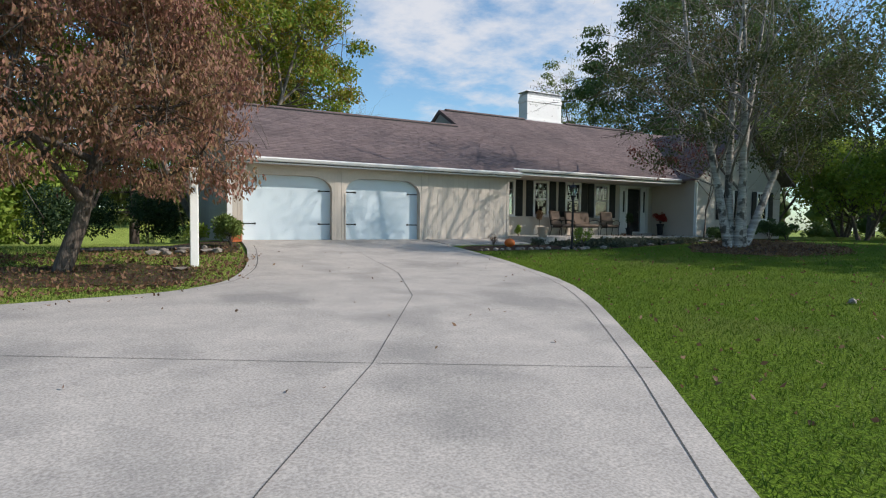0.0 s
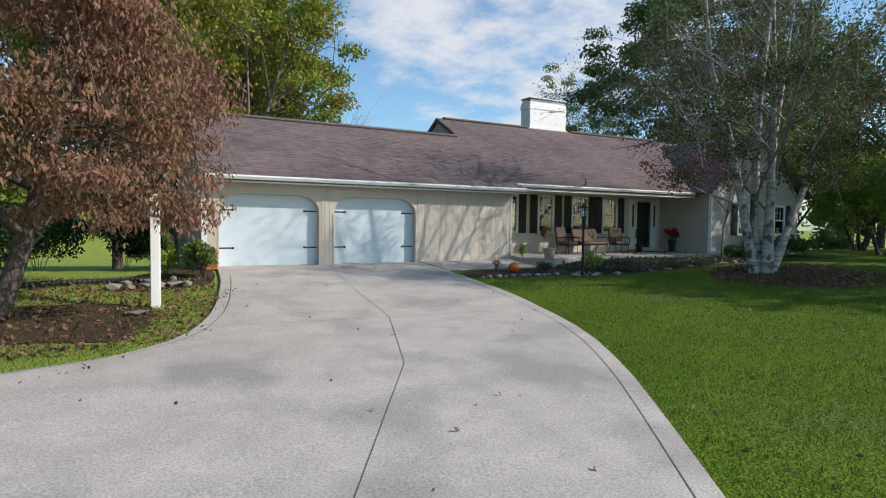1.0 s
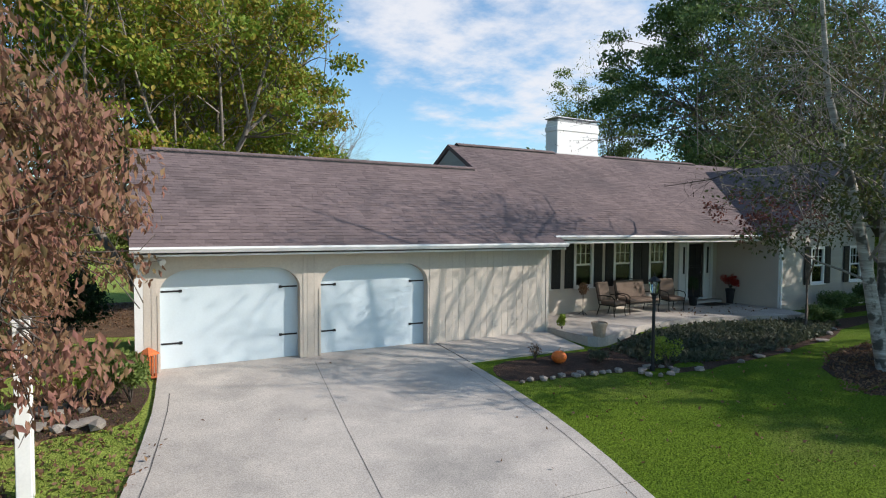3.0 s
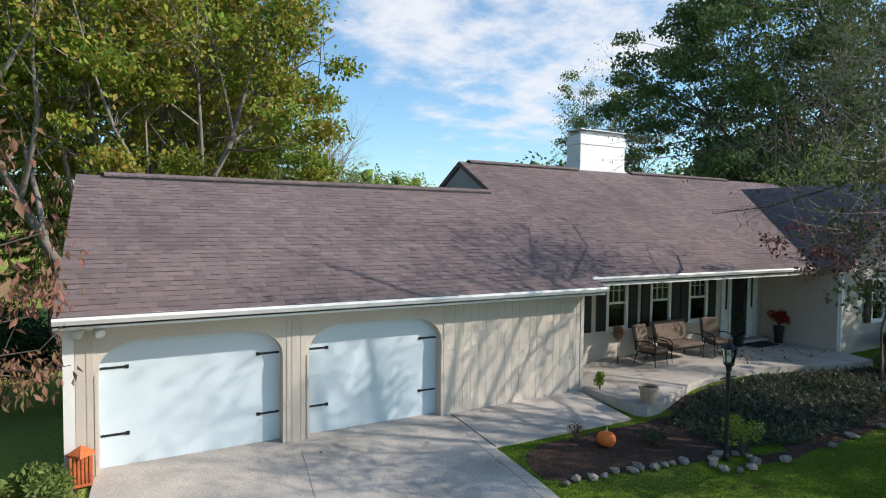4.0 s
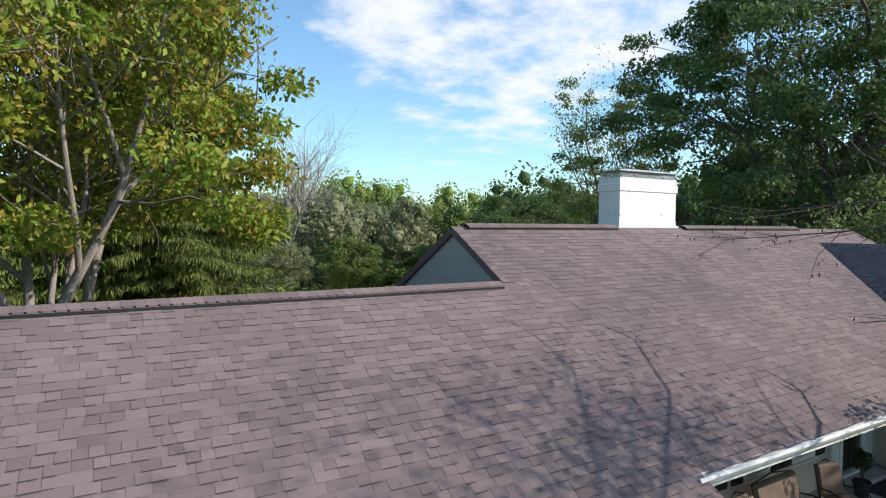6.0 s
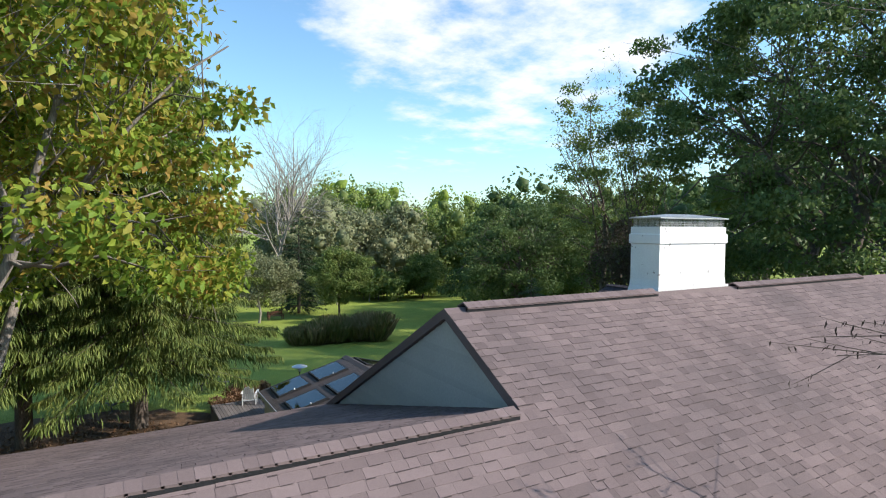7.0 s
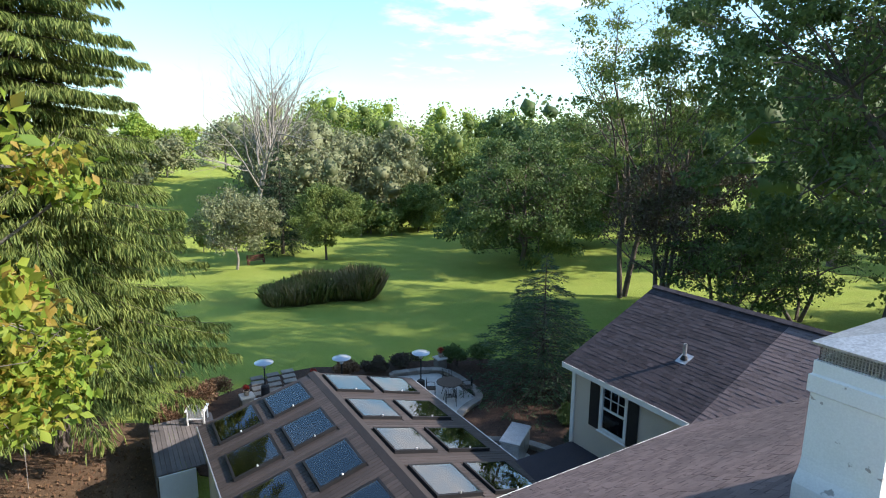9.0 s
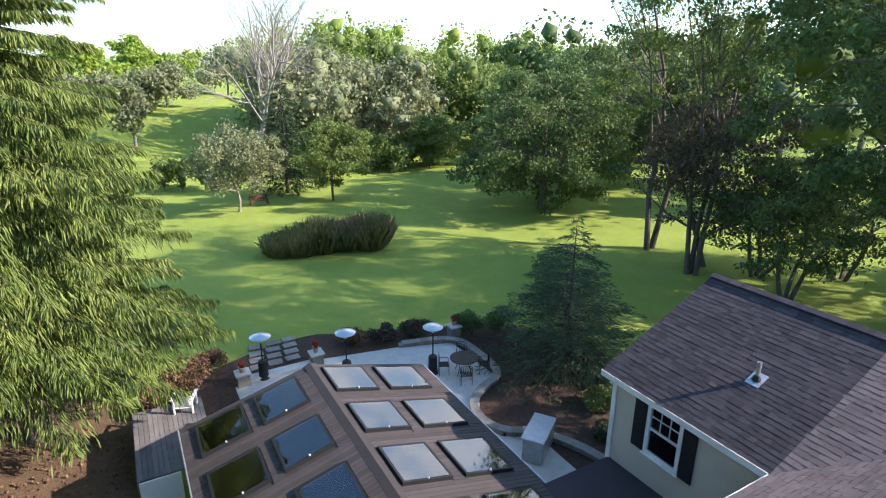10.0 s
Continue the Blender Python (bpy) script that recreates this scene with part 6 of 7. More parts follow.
def downspout(x, y, z0, z1):
    t = part("downspout", box(x - .04, y - .06, z0, x + .04, y, z1, .008), M["white"])
    tagged(t, "white metal downspout on the wall corner", "downspout")


downspout(22.36, 17.72, .05, 2.55)


def slat_lantern():
    t = thing("garden_lantern", "orange slatted lantern standing by the garage door", "lantern", (2.5, 18.16, gz(2.5, 18.16)))
    part("base", box(-.15, -.12, 0, .15, .12, .05, .01), M["orange_cloth"], t)
    for k in range(6):
        x = -.14 + k * .05
        for y in (-.115, .095):
            part("slat", box(x, y, .05, x + .035, y + .02, .46), M["orange_cloth"], t)
    for s in (-1, 1):
        part("side_panel", box(min(s * .145, s * .125), -.095, .05, max(s * .145, s * .125), .095, .46), M["orange_cloth"], t)
    part("roof", lathe([(.2, .46), (.19, .49), (.05, .58), (.01, .6)], 4), M["orange_cloth"], t)


slat_lantern()


def bough(points, radii, seed, twigs, pods):
    """A bare limb of the birch reaching over the roof, with twigs and hanging seed pods."""
    rng = np.random.default_rng(seed)
    base = np.array(birch.matrix_world.translation)
    pts = [np.array(p) - base for p in points]
    tubes = [(pts, radii, 5)]
    ends = []
    for k in range(twigs):
        u = rng.uniform(.25, 1) * (len(pts) - 1)
        j = min(int(u), len(pts) - 2)
        q = pts[j] + (pts[j + 1] - pts[j]) * (u - j)
        d = (pts[j + 1] - pts[j]); d = d / np.linalg.norm(d) + rng.normal(0, .5, 3)
        l = rng.uniform(.4, 1.0)
        line = [q, q + d * l * .5 + rng.normal(0, .05, 3), q + d * l + rng.normal(0, .08, 3)]
        tubes.append((line, [.008, .006, .003], 3))
        ends.append(line)
    limb_mesh("bough", tubes, M["bark"], birch)
    p = scatter(rng, ends, pods, .05, .4)
    leaf_mesh("seed_pod", p, .085, rng, M["pod"], birch, droop=2.5, slim=.28)["kind"] = "stuff"


bough([(18.6, 14.6, 5.6), (18.9, 16.2, 5.0), (18.3, 17.6, 4.5), (17.4, 18.6, 4.3)], [.04, .032, .02, .008], 301, 16, 26)
bough([(17.2, 14.2, 6.6), (17.4, 16.6, 6.2), (16.6, 18.6, 5.9), (15.3, 19.8, 5.75)], [.03, .024, .014, .005], 302, 16, 60)
bough([(16.6, 14.6, 6.9), (15.8, 17.4, 6.4), (14.3, 19.6, 6.1)], [.02, .014, .004], 303, 10, 60)

# red-leaved branch reaching over the porch roof, part of a small maple by the block
tree(110, (20.2, 15.6), 5.0, M["l_red"], M["bark"], "slim red-leaved tree in the front bed", leaves=600, size=.11, radius=.05, spread=(55, 50, 45), kids=(9, 5, 4), puff=.16, split_from=.4, shape=(-.6, .6, 3.5, 2.0, 1.6, 1.2), fill=(20, 650, .34, .7, 2.5), fill_shape=(-1.5, 1.1, 3.5, 1.5, .9, .8))

# ---- ground cover, grass and fallen leaves ----
def in_poly(px, py, poly):
    ins = np.zeros(len(px), bool)
    n = len(poly)
    for i in range(n):
        (x0, y0), (x1, y1) = poly[i], poly[(i + 1) % n]
        c = (y0 > py) != (y1 > py)
        ins ^= c & (px < (x1 - x0) * (py - y0) / ((y1 - y0) or 1e-9) + x0)
    return ins


def carpet(name, seed, poly, count, size, leaf, label, lift=.05, spread_z=.05, droop=-.3, slim=.5, category="ground cover", avoid=(), near=None):
    rng = np.random.default_rng(seed)
    xs, ys = [p[0] for p in poly], [p[1] for p in poly]
    px, py = rng.uniform(min(xs), max(xs), count * 2), rng.uniform(min(ys), max(ys), count * 2)
    ok = in_poly(px, py, poly)
    for a in avoid:
        ok &= ~in_poly(px, py, a)
    if near:
        cx, cy, r0, r1 = near
        ok &= rng.uniform(0, 1, len(px)) < np.clip((r1 - np.hypot(px - cx, py - cy)) / (r1 - r0), 0, 1)
    px, py = px[ok][:count], py[ok][:count]
    pz = ground(px, py) + lift + np.abs(rng.normal(0, spread_z, len(px)))
    holder = tagged(new(name), label, category, kind="stuff")
    leaf_mesh("leaves", np.stack([px, py, pz], 1), size, rng, leaf, holder, droop, slim)


BED = [(12.9, 16.3), (12.9, 14.9), (14.2, 14.3), (16.5, 14.2), (19, 14.5), (22.0, 15.6), (21.5, 16.4), (19.5, 16.9), (17.5, 17.3), (15.5, 17.2), (14, 16.7)]
carpet("ground_cover", 120, BED, 17000, .12, M["l_cover"], "low dark leafy ground cover filling the bed", .01, .05, -.1)
LAWN_NEAR = [(9.0, 15.1), (8.87, 13.3), (8.47, 11.3), (7.67, 9.0), (6.62, 7.1), (5.62, 5.6), (4.37, 3.8), (3.42, 2.55), (2.82, 1.75), (1.7, 0.2), (9, -2), (22, 3), (24, 9.0), (20.0, 9.5), (17, 9.0), (15.4, 9.8), (14.4, 11.7), (15, 13.2), (14.2, 13.6), (12.6, 13.9), (11.8, 14.6)]
carpet("lawn_grass", 121, LAWN_NEAR, 100000, .05, M["blade"], "mown lawn grass beside the drive", -.005, .012, -1.1, .16, "grass", near=(5.5, 5.0, 5.0, 15.0))
LEFT_LAWN = [(2.5, 18), (2.35, 15.3), (2.12, 13.8), (1.82, 12.5), (1.32, 11.35), (.5, 10.6), (-.6, 10.2), (-3, 9.5), (-7, 11), (-7, 19)]
carpet("side_grass", 123, LEFT_LAWN, 24000, .055, M["blade"], "thin lawn grass beside the tree bed", -.02, .012, -1.0, .16, "grass")
carpet("fallen_leaves", 124, [(-6, 9.9), (1.6, 11.4), (2.3, 14.5), (2.3, 17), (-1, 17.5), (-6, 16)], 5200, .09, M["l_dry"], "dead brown leaves littering the tree bed", .005, .012, .0, .6, "leaf litter")
carpet("fallen_leaves", 125, [(3.5, 2.6), (9, 0), (22, 4), (24, 13), (14, 13.9), (9.2, 15.0), (8.6, 11.3), (6.6, 7.1)], 1000, .07, M["l_dry"], "scattered brown leaves on the lawn", .03, .012, .0, .6, "leaf litter")
carpet("fallen_leaves", 126, [(14.6, 11.7), (15.5, 9.4), (17.5, 8.6), (20, 10.3), (20.6, 12.3), (19, 13.3), (16.5, 13.2)], 4200, .085, M["l_dry"], "dead leaves round the foot of the birch", .005, .02, .0, .6, "leaf litter")
carpet("fallen_leaves", 127, [(-2, 5), (2.8, 3), (8.3, 11), (8.9, 18), (2.7, 18), (1.8, 12), (-2, 9)], 60, .06, M["l_dry"], "a few dry leaves on the drive", .036, .004, .0, .6, "leaf litter")
carpet("fallen_leaves", 128, [(-2.2, 9.8), (-1.0, 9.5), (1.4, 10.8), (2.5, 15.2), (2.8, 15.2), (1.7, 11.2), (0.0, 9.6), (-2, 8.6)], 420, .07, M["l_dry"], "dry leaves blown along the edge of the drive", .036, .006, .0, .6, "leaf litter")
carpet("fallen_leaves", 130, [(-3, 39), (8, 38.5), (12.5, 41), (12.5, 45), (6, 50), (-3, 49)], 7000, .12, M["l_dry"], "brown leaves under the spruces", .01, .02, .0, .6, "leaf litter")
rng = np.random.default_rng(129)
n = 130
holder = tagged(new("fallen_leaves"), "dry leaves blown across the porch floor", "leaf litter", kind="stuff")
leaf_mesh("leaves", np.stack([rng.uniform(17.5, 21.8, n), rng.uniform(17.6, 19.2, n), np.full(n, .146)], 1), .08, rng, M["l_dry"], holder, 0.0, .6)


# ---- sunroom skylights ----
def skylight(x0, x1, y0, y1):
    cx, cy = (x0 + x1) / 2, (y0 + y1) / 2
    slope = math.degrees(math.atan((S_RZ - S_EZ) / (S_X1 - S_R))) * (1 if cx > S_R else -1)
    t = thing("skylight", "glazed skylight with a dark metal kerb in the board roof", "skylight", (0, 0, 0), "sunroom skylights")
    t.matrix_world = pose(cx, cy, sun_z(cx), 0, slope, 0)
    w, h = (x1 - x0) / 2 / math.cos(radians(slope)), (y1 - y0) / 2
    bm = bmesh.new()
    box(-w - .03, -h - .03, -.14, -w + .035, h + .03, .10, bm=bm); box(w - .035, -h - .03, -.14, w + .03, h + .03, .10, bm=bm)
    box(-w + .035, -h - .03, -.14, w - .035, -h + .035, .10, bm=bm); box(-w + .035, h - .035, -.14, w - .035, h + .03, .10, bm=bm)
    part("kerb", bm, M["black"], t)
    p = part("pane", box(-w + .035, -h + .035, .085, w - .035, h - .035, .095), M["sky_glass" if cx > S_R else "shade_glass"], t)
    p.visible_shadow = False
    bm = bmesh.new()
    for a, b, c, d in ((-w + .035, -h + .035, -w + .055, h - .035), (w - .055, -h + .035, w - .035, h - .035), (-w + .055, -h + .035, w - .055, -h + .055), (-w + .055, h - .055, w - .055, h - .035)):
        box(a, b, -.45, c, d, .08, bm=bm)
    part("light_shaft", bm, M["white"], t, "white painted light shaft")
    # made-up pale panel that lightens the dark west panes
    if cx < S_R:
        part("blind", box(-w + .056, -h + .056, -.30, w - .056, h - .056, -.29), M["blind"], t, "pale grey-green panel added below the glass to brighten it")
    part("latch", lathe([(.025, .095), (.03, .13), (.012, .16)], 8, centre=(0, -h + .0)), M["galv"], t)
    return t


for cols in (SKY_EAST, SKY_WEST):
    for x0, x1 in cols:
        for y0, y1 in SKY_ROWS:
            skylight(min(x0, x1), max(x0, x1), y0, y1)

# boards laid across the sunroom slopes, and the ridge board
k = 0
for roof, xa, xb in ((sun_east, S_R + .16, S_X1), (sun_west, S_X0, S_R - .16)):
    slope = math.atan((S_RZ - S_EZ) / (S_X1 - S_R)) * (1 if xa > S_R - 1 and roof is sun_east else -1)
    cols = SKY_EAST if roof is sun_east else SKY_WEST
    y = S_Y0 + .05
    cuts = sorted([v for c in cols for v in (min(c) - .05, max(c) + .05)])
    while y < S_Y1 - .1:
        blocked = any(a - .16 < y < b + .02 for a, b in SKY_ROWS)
        spans = [(xa, xb)] if not blocked else [(xa, cuts[0]), (cuts[1], cuts[2]), (cuts[3], xb)]
        for a, b in spans:
            if b - a < .06:
                continue
            v = [(x, yy, sun_z(x) + dz) for dz in (.004, .026) for x, yy in ((a, y), (b, y), (b, y + .128), (a, y + .128))]
            if k < 290:
                mesh_from("board", v, [(3, 2, 1, 0), (4, 5, 6, 7), (0, 1, 5, 4), (1, 2, 6, 5), (2, 3, 7, 6), (3, 0, 4, 7)], M["roof_board"], roof)
            k += 1
        y += .142
tagged(part("sunroom_ridge", prism([(S_R - .2, sun_z(S_R - .2) + .03), (S_R, S_RZ + .06), (S_R + .2, sun_z(S_R + .2) + .03), (S_R + .2, sun_z(S_R + .2)), (S_R, S_RZ + .01), (S_R - .2, sun_z(S_R - .2))], "y", S_Y0, S_Y1 + .02), M["roof_board"]), "dark ridge board of the sunroom", "trim", kind="structure")
for x in (S_X0 - .03, S_X1 - .01):
    tagged(part("sunroom_gutter", box(x, S_Y0, S_EZ - .14, x + .04, S_Y1, S_EZ + .03, .006), M["galv"]), "pale metal edge of the sunroom roof", "trim", kind="structure")


# ---- patio ----
def heater(x, y, h):
    t = thing("patio_heater", "tall patio heater with a round reflector dish", "patio heater", (x, y, gz(x, y) + .03), "patio heaters")
    part("tank_cover", lathe([(.25, 0), (.25, .06), (.2, .08), (.19, .78), (.12, .84)], 16), M["black"], t)
    part("pole", lathe([(.03, .8), (.03, h - .35)], 10), M["black"], t)
    part("burner", lathe([(.05, h - .36), (.085, h - .33), (.085, h - .08), (.05, h - .05)], 12), M["galv"], t)
    part("reflector", lathe([(.42, h - .1), (.425, h - .085), (.3, h - .03), (.12, h + .01), (.02, h + .02)], 28), M["steel"], t, "polished reflector dish")


for x, y, h in ((23.2, 43.95, 2.25), (19.85, 45.3, 2.2), (16.8, 47.0, 2.0)):
    heater(x, y, h)


def stone_block(l, w, h):
    bm = box(-l / 2, -w / 2, 0, l / 2, w / 2, h, .012)
    me = bpy.data.meshes.new("block")
    bm.to_mesh(me); bm.free()
    me.materials.append(M["stone"])
    return me


def retaining_wall():
    line = smooth_outline([(22.9, 46.75), (25.5, 46.15), (25.75, 44.5), (25.6, 42.2), (24.2, 41.75), (23.25, 40.9), (23.05, 39.9), (23.4, 38.95), (24.5, 38.4), (25.4, 36.6), (25.5, 34.4)], False, 2)
    t = thing("retaining_wall", "low curved garden wall of tan stone blocks round the patio", "garden wall", (0, 0, 0))
    # walk along the line and lay blocks in courses
    d = [0.0]
    for a, b in zip(line[:-1], line[1:]):
        d.append(d[-1] + math.dist(a, b))
    xs, ys = [p[0] for p in line], [p[1] for p in line]
    block, cap = stone_block(.40, .28, .155), stone_block(.46, .36, .07)
    for course in range(2):
        s = .2 * (course % 2)
        while s + .4 < d[-1]:
            x, y = float(np.interp(s + .2, d, xs)), float(np.interp(s + .2, d, ys))
            x2, y2 = float(np.interp(s + .3, d, xs)), float(np.interp(s + .3, d, ys))
            x1, y1 = float(np.interp(s + .1, d, xs)), float(np.interp(s + .1, d, ys))
            top = course == 1
            ob = new("capstone" if top else "block", cap if top else block)
            ob.parent = t
            ob.matrix_world = pose(x, y, gz(x, y) + .02 + course * .156, 0, 0, math.degrees(math.atan2(y2 - y1, x2 - x1)))
            s += .42
    return t


retaining_wall()


def pier(x, y, seed):
    t = thing("stone_pier", "square tan stone pier carrying a flower pot", "pier", (x, y, gz(x, y)), "patio piers")
    part("base", box(-.26, -.26, 0, .26, .26, .52, .015), M["stone"], t)
    part("capstone", box(-.31, -.31, .52, .31, .31, .6, .012), M["paver"], t)
    z = gz(x, y) + .6
    pot("flowerpot", (x, y, z), .13, .24, M["terracotta"], "brown clay pot on the stone pier")
    leafy("flower_bush", seed, (x, y, z + .2), .2, .32, M["red_flower"], "red autumn flowers in the pot on the pier", 500, .05)


for i, (x, y) in enumerate(((15.95, 46.9), (19.1, 47.1), (25.75, 46.5))):
    pier(x, y, 140 + i)
paver_me = stone_block(.62, .42, .06)
path = thing("stepping_stones", "pale square stepping stones set in the dark bed", "paving", (0, 0, 0))
for r in range(4):
    for c in range(3):
        ob = new("slab", paver_me)
        ob.parent = path
        x, y = 16.75 + c * .78 + r * .10, 48.0 + r * .62 + c * .05
        ob.matrix_world = pose(x, y, gz(x, y) + .015, 0, 0, sr.uniform(-5, 5))
tagged(part("patio_step", box(15.9, 46.85, -2.48, 19.2, 47.35, -2.33, .02), M["paver"]), "pale stone step at the edge of the patio", "step", kind="structure")


def patio_chair(at, rz):
    t = thing("patio_chair", "black wrought-iron patio chair", "chair", at, "patio chairs", rz=rz)
    bm = bmesh.new()
    for i in range(7):
        box(-.21 + i * .065, -.2, .43, -.17 + i * .065, .2, .445, bm=bm)
    part("seat", bm, M["iron"], t)
    bm = bmesh.new()
    for i in range(5):
        box(-.16 + i * .075, .2, .48, -.145 + i * .075, .215, .86, bm=bm)
    part("backrest", bm, M["iron"], t)
    for sx in (-1, 1):
        for y, h in ((-.2, .62), (.21, .9)):
            part("leg", tube([(sx * .23, y, 0), (sx * .22, y, h)], .011), M["iron"], t)
        part("armrest", tube([(sx * .22, -.2, .62), (sx * .23, .0, .65), (sx * .22, .21, .64)], .012), M["iron"], t)
    part("top_rail", tube([(-.22, .21, .9), (0, .22, .93), (.22, .21, .9)], .011), M["iron"], t)


def patio_table(at):
    t = thing("patio_table", "round dark metal patio table", "table", at)
    part("tabletop", lathe([(.58, .70), (.6, .71), (.6, .73), (.57, .735)], 28), M["iron"], t)
    for k in range(4):
        a = k * math.pi / 2 + .4
        part("leg", tube([(.45 * math.cos(a), .45 * math.sin(a), 0), (.3 * math.cos(a), .3 * math.sin(a), .4), (.4 * math.cos(a), .4 * math.sin(a), .7)], .014), M["iron"], t)


TX, TY = 24.35, 43.3
patio_table((TX, TY, gz(TX, TY) + .03))
for k in range(4):
    a = k * 90 + 25
    patio_chair((TX + .85 * math.sin(radians(-a)) * -1, TY + .85 * math.cos(radians(a)), gz(TX, TY) + .03), -a)


def storage_box():
    t = thing("grill_cabinet", "grey covered grill cabinet on the patio", "grill", (23.9, 37.7, gz(23.9, 37.7) + .03), rz=35)
    part("body", box(-.75, -.35, 0, .75, .35, .85, .03), M["galv"], t)
    part("lid", box(-.8, -.4, .85, .8, .4, .93, .02), M["galv"], t)
    for s in (-1, 1):
        part("door", box(min(s * .04, s * .7), -.365, .06, max(s * .04, s * .7), -.35, .8, .006), M["galv"], t)


storage_box()


def side_deck():
    t = thing("side_deck", "grey weathered timber deck with a pale skirt", "deck", (0, 0, 0))
    z = -1.35
    for i in range(15):
        x = 11.95 + i * .148
        part("board", box(x, 41.1, z - .035, x + .138, 44.9, z, .004), M["wood_grey"], t)
    part("skirt", box(11.97, 41.02, gz(12.5, 41), 13.1, 41.08, z - .036, .006), M["white"], t, "pale painted skirt board")
    part("skirt", box(11.92, 41.08, gz(12.5, 42), 11.95, 44.9, z - .036, .006), M["wood_grey"], t)
    for y in (41.3, 44.7):
        for x in (12.1, 13.9):
            part("post", box(x - .06, y - .06, gz(x, y), x + .06, y + .06, z - .036), M["wood_grey"], t)
    return z


deck_z = side_deck()


def adirondack(at, rz):
    t = thing("adirondack_chair", "pale slatted garden chair on the deck", "chair", at, rz=rz)
    for i in range(5):
        b = part("back_slat", box(-.045, -.012, 0, .045, .012, .75 - .05 * abs(i - 2), .01), M["white"], t)
        b.matrix_local = pose(-.2 + i * .1, .25, .28, -22, 0, 0)
        part("seat_slat", box(-.27, -.3 + i * .12, .34 - i * .03, .27, -.2 + i * .12, .36 - i * .03, .004), M["white"], t)
    for s in (-1, 1):
        part("arm", box(s * .33 - .06, -.38, .55, s * .33 + .06, .3, .575, .008), M["white"], t)
        part("leg", box(s * .3 - .02, -.36, 0, s * .3 + .02, -.27, .55), M["white"], t)
        part("leg", box(s * .3 - .02, .2, 0, s * .3 + .02, .29, .55), M["white"], t)


adirondack((13.6, 44.3, deck_z), 160)


# ---- garden beyond ----
def reed_clump(x, y, rx, ry, h, n, seed, label):
    rng = np.random.default_rng(seed)
    t = thing("grass_clump", label, "ornamental grass", (x, y, gz(x, y)), "ornamental grasses")
    a, r = rng.uniform(0, 6.283, n), rng.uniform(0, 1, n) ** .5
    c = np.stack([np.cos(a) * r * rx, np.sin(a) * r * ry, np.zeros(n)], 1)
    lean = np.stack([np.cos(a) * r * .35, np.sin(a) * r * .35, np.ones(n)], 1)
    leaf_mesh("foliage", c, h, rng, M["l_reed"], t, droop=0.0, slim=.022, along=lean * 1.0)
    leaf_mesh("seed_head", c[: n // 2] + lean[: n // 2] * h * .85 + rng.normal(0, .14, (n // 2, 3)), .32, rng, M["l_reed"], t, droop=-.5, slim=.25)


for i, (x, y, rx, ry, h) in enumerate(((21.7, 63.4, .9, 1.0, 1.2), (23.0, 62.9, 1.0, 1.1, 1.5), (24.6, 63.0, 1.1, 1.2, 1.8), (26.2, 62.6, 1.0, 1.1, 1.6), (27.7, 61.8, 1.0, 1.1, 2.0))):
    reed_clump(x, y, rx, ry, h, 2600, 150 + i, "tall clump of fading ornamental grass on the lawn")
tagged(sheet("grass_bed", smooth_outline([(20.4, 63.5), (22, 61.6), (27, 60.6), (29.4, 61), (29.2, 63.8), (25, 65), (21.5, 65)]), .004, M["lawn"], 1.0), "rough grass under the ornamental grasses", "planting bed", kind="structure")
for i, (x, y, r, h, m) in enumerate(((13.9, 47.6, 1.0, 1.1, "l_dry"), (14.9, 48.4, .9, 1.0, "l_dry"), (12.9, 46.6, .9, .9, "l_dry"), (21.2, 48.2, .7, .7, "l_dry"), (22.5, 47.7, .7, .7, "l_plum"), (24.2, 47.4, .8, .8, "l_plum"), (26.6, 46.2, .8, 1.0, "l_oak"), (27.5, 45.3, 1.0, 1.4, "l_oak"),
                                     (27.8, 38.6, .9, .7, "l_oak"), (29.8, 39.2, .9, .9, "l_oak"), (26.5, 37.2, .6, .5, "l_cover"), (31.0, 45.8, 1.3, 2.0, "l_oak"), (33.5, 48.5, 1.6, 2.6, "l_oak"))):
    leafy("bush", 160 + i, (x, y, gz(x, y)), r, h, M[m], "low shrub in the bed behind the house", 2600, .11, group="rear shrubs")


def garden_bench(at, rz):
    t = thing("garden_bench", "dark red wooden bench at the edge of the lawn", "bench", at, rz=rz)
    for i in range(4):
        part("seat_slat", box(-.9, -.25 + i * .12, .42, .9, -.15 + i * .12, .45, .004), M["red_wood"], t)
        part("back_slat", box(-.9, .26, .5 + i * .11, .9, .29, .58 + i * .11, .004), M["red_wood"], t)
    for s in (-1, 1):
        part("leg", box(s * .82 - .04, -.24, 0, s * .82 + .04, -.16, .6), M["red_wood"], t)
        part("leg", box(s * .82 - .04, .22, 0, s * .82 + .04, .3, .95), M["red_wood"], t)


garden_bench((24.3, 82.0, gz(24.3, 82)), 5)


def picnic_table(at, rz):
    t = thing("picnic_table", "weathered grey picnic table under the spruces", "table", at, "picnic tables", rz=rz)
    for i in range(5):
        part("top_board", box(-.9, -.36 + i * .145, .72, .9, -.225 + i * .145, .76, .004), M["wood_grey"], t)
    for s in (-1, 1):
        part("bench_board", box(-.9, s * .7 - .13, .42, .9, s * .7 + .13, .46, .004), M["wood_grey"], t)
        for e in (-1, 1):
            part("leg", tube([(e * .65, s * .6, 0), (e * .65, s * .2, .72)], .045, 4), M["wood_grey"], t)
        part("cross_beam", box(s * .65 - .02, -.75, .36, s * .65 + .02, .75, .42), M["wood_grey"], t)


picnic_table((8.2, 50.8, gz(8.2, 50.8)), 30)
picnic_table((13.2, 52.5, gz(13.2, 52.5)), -10)


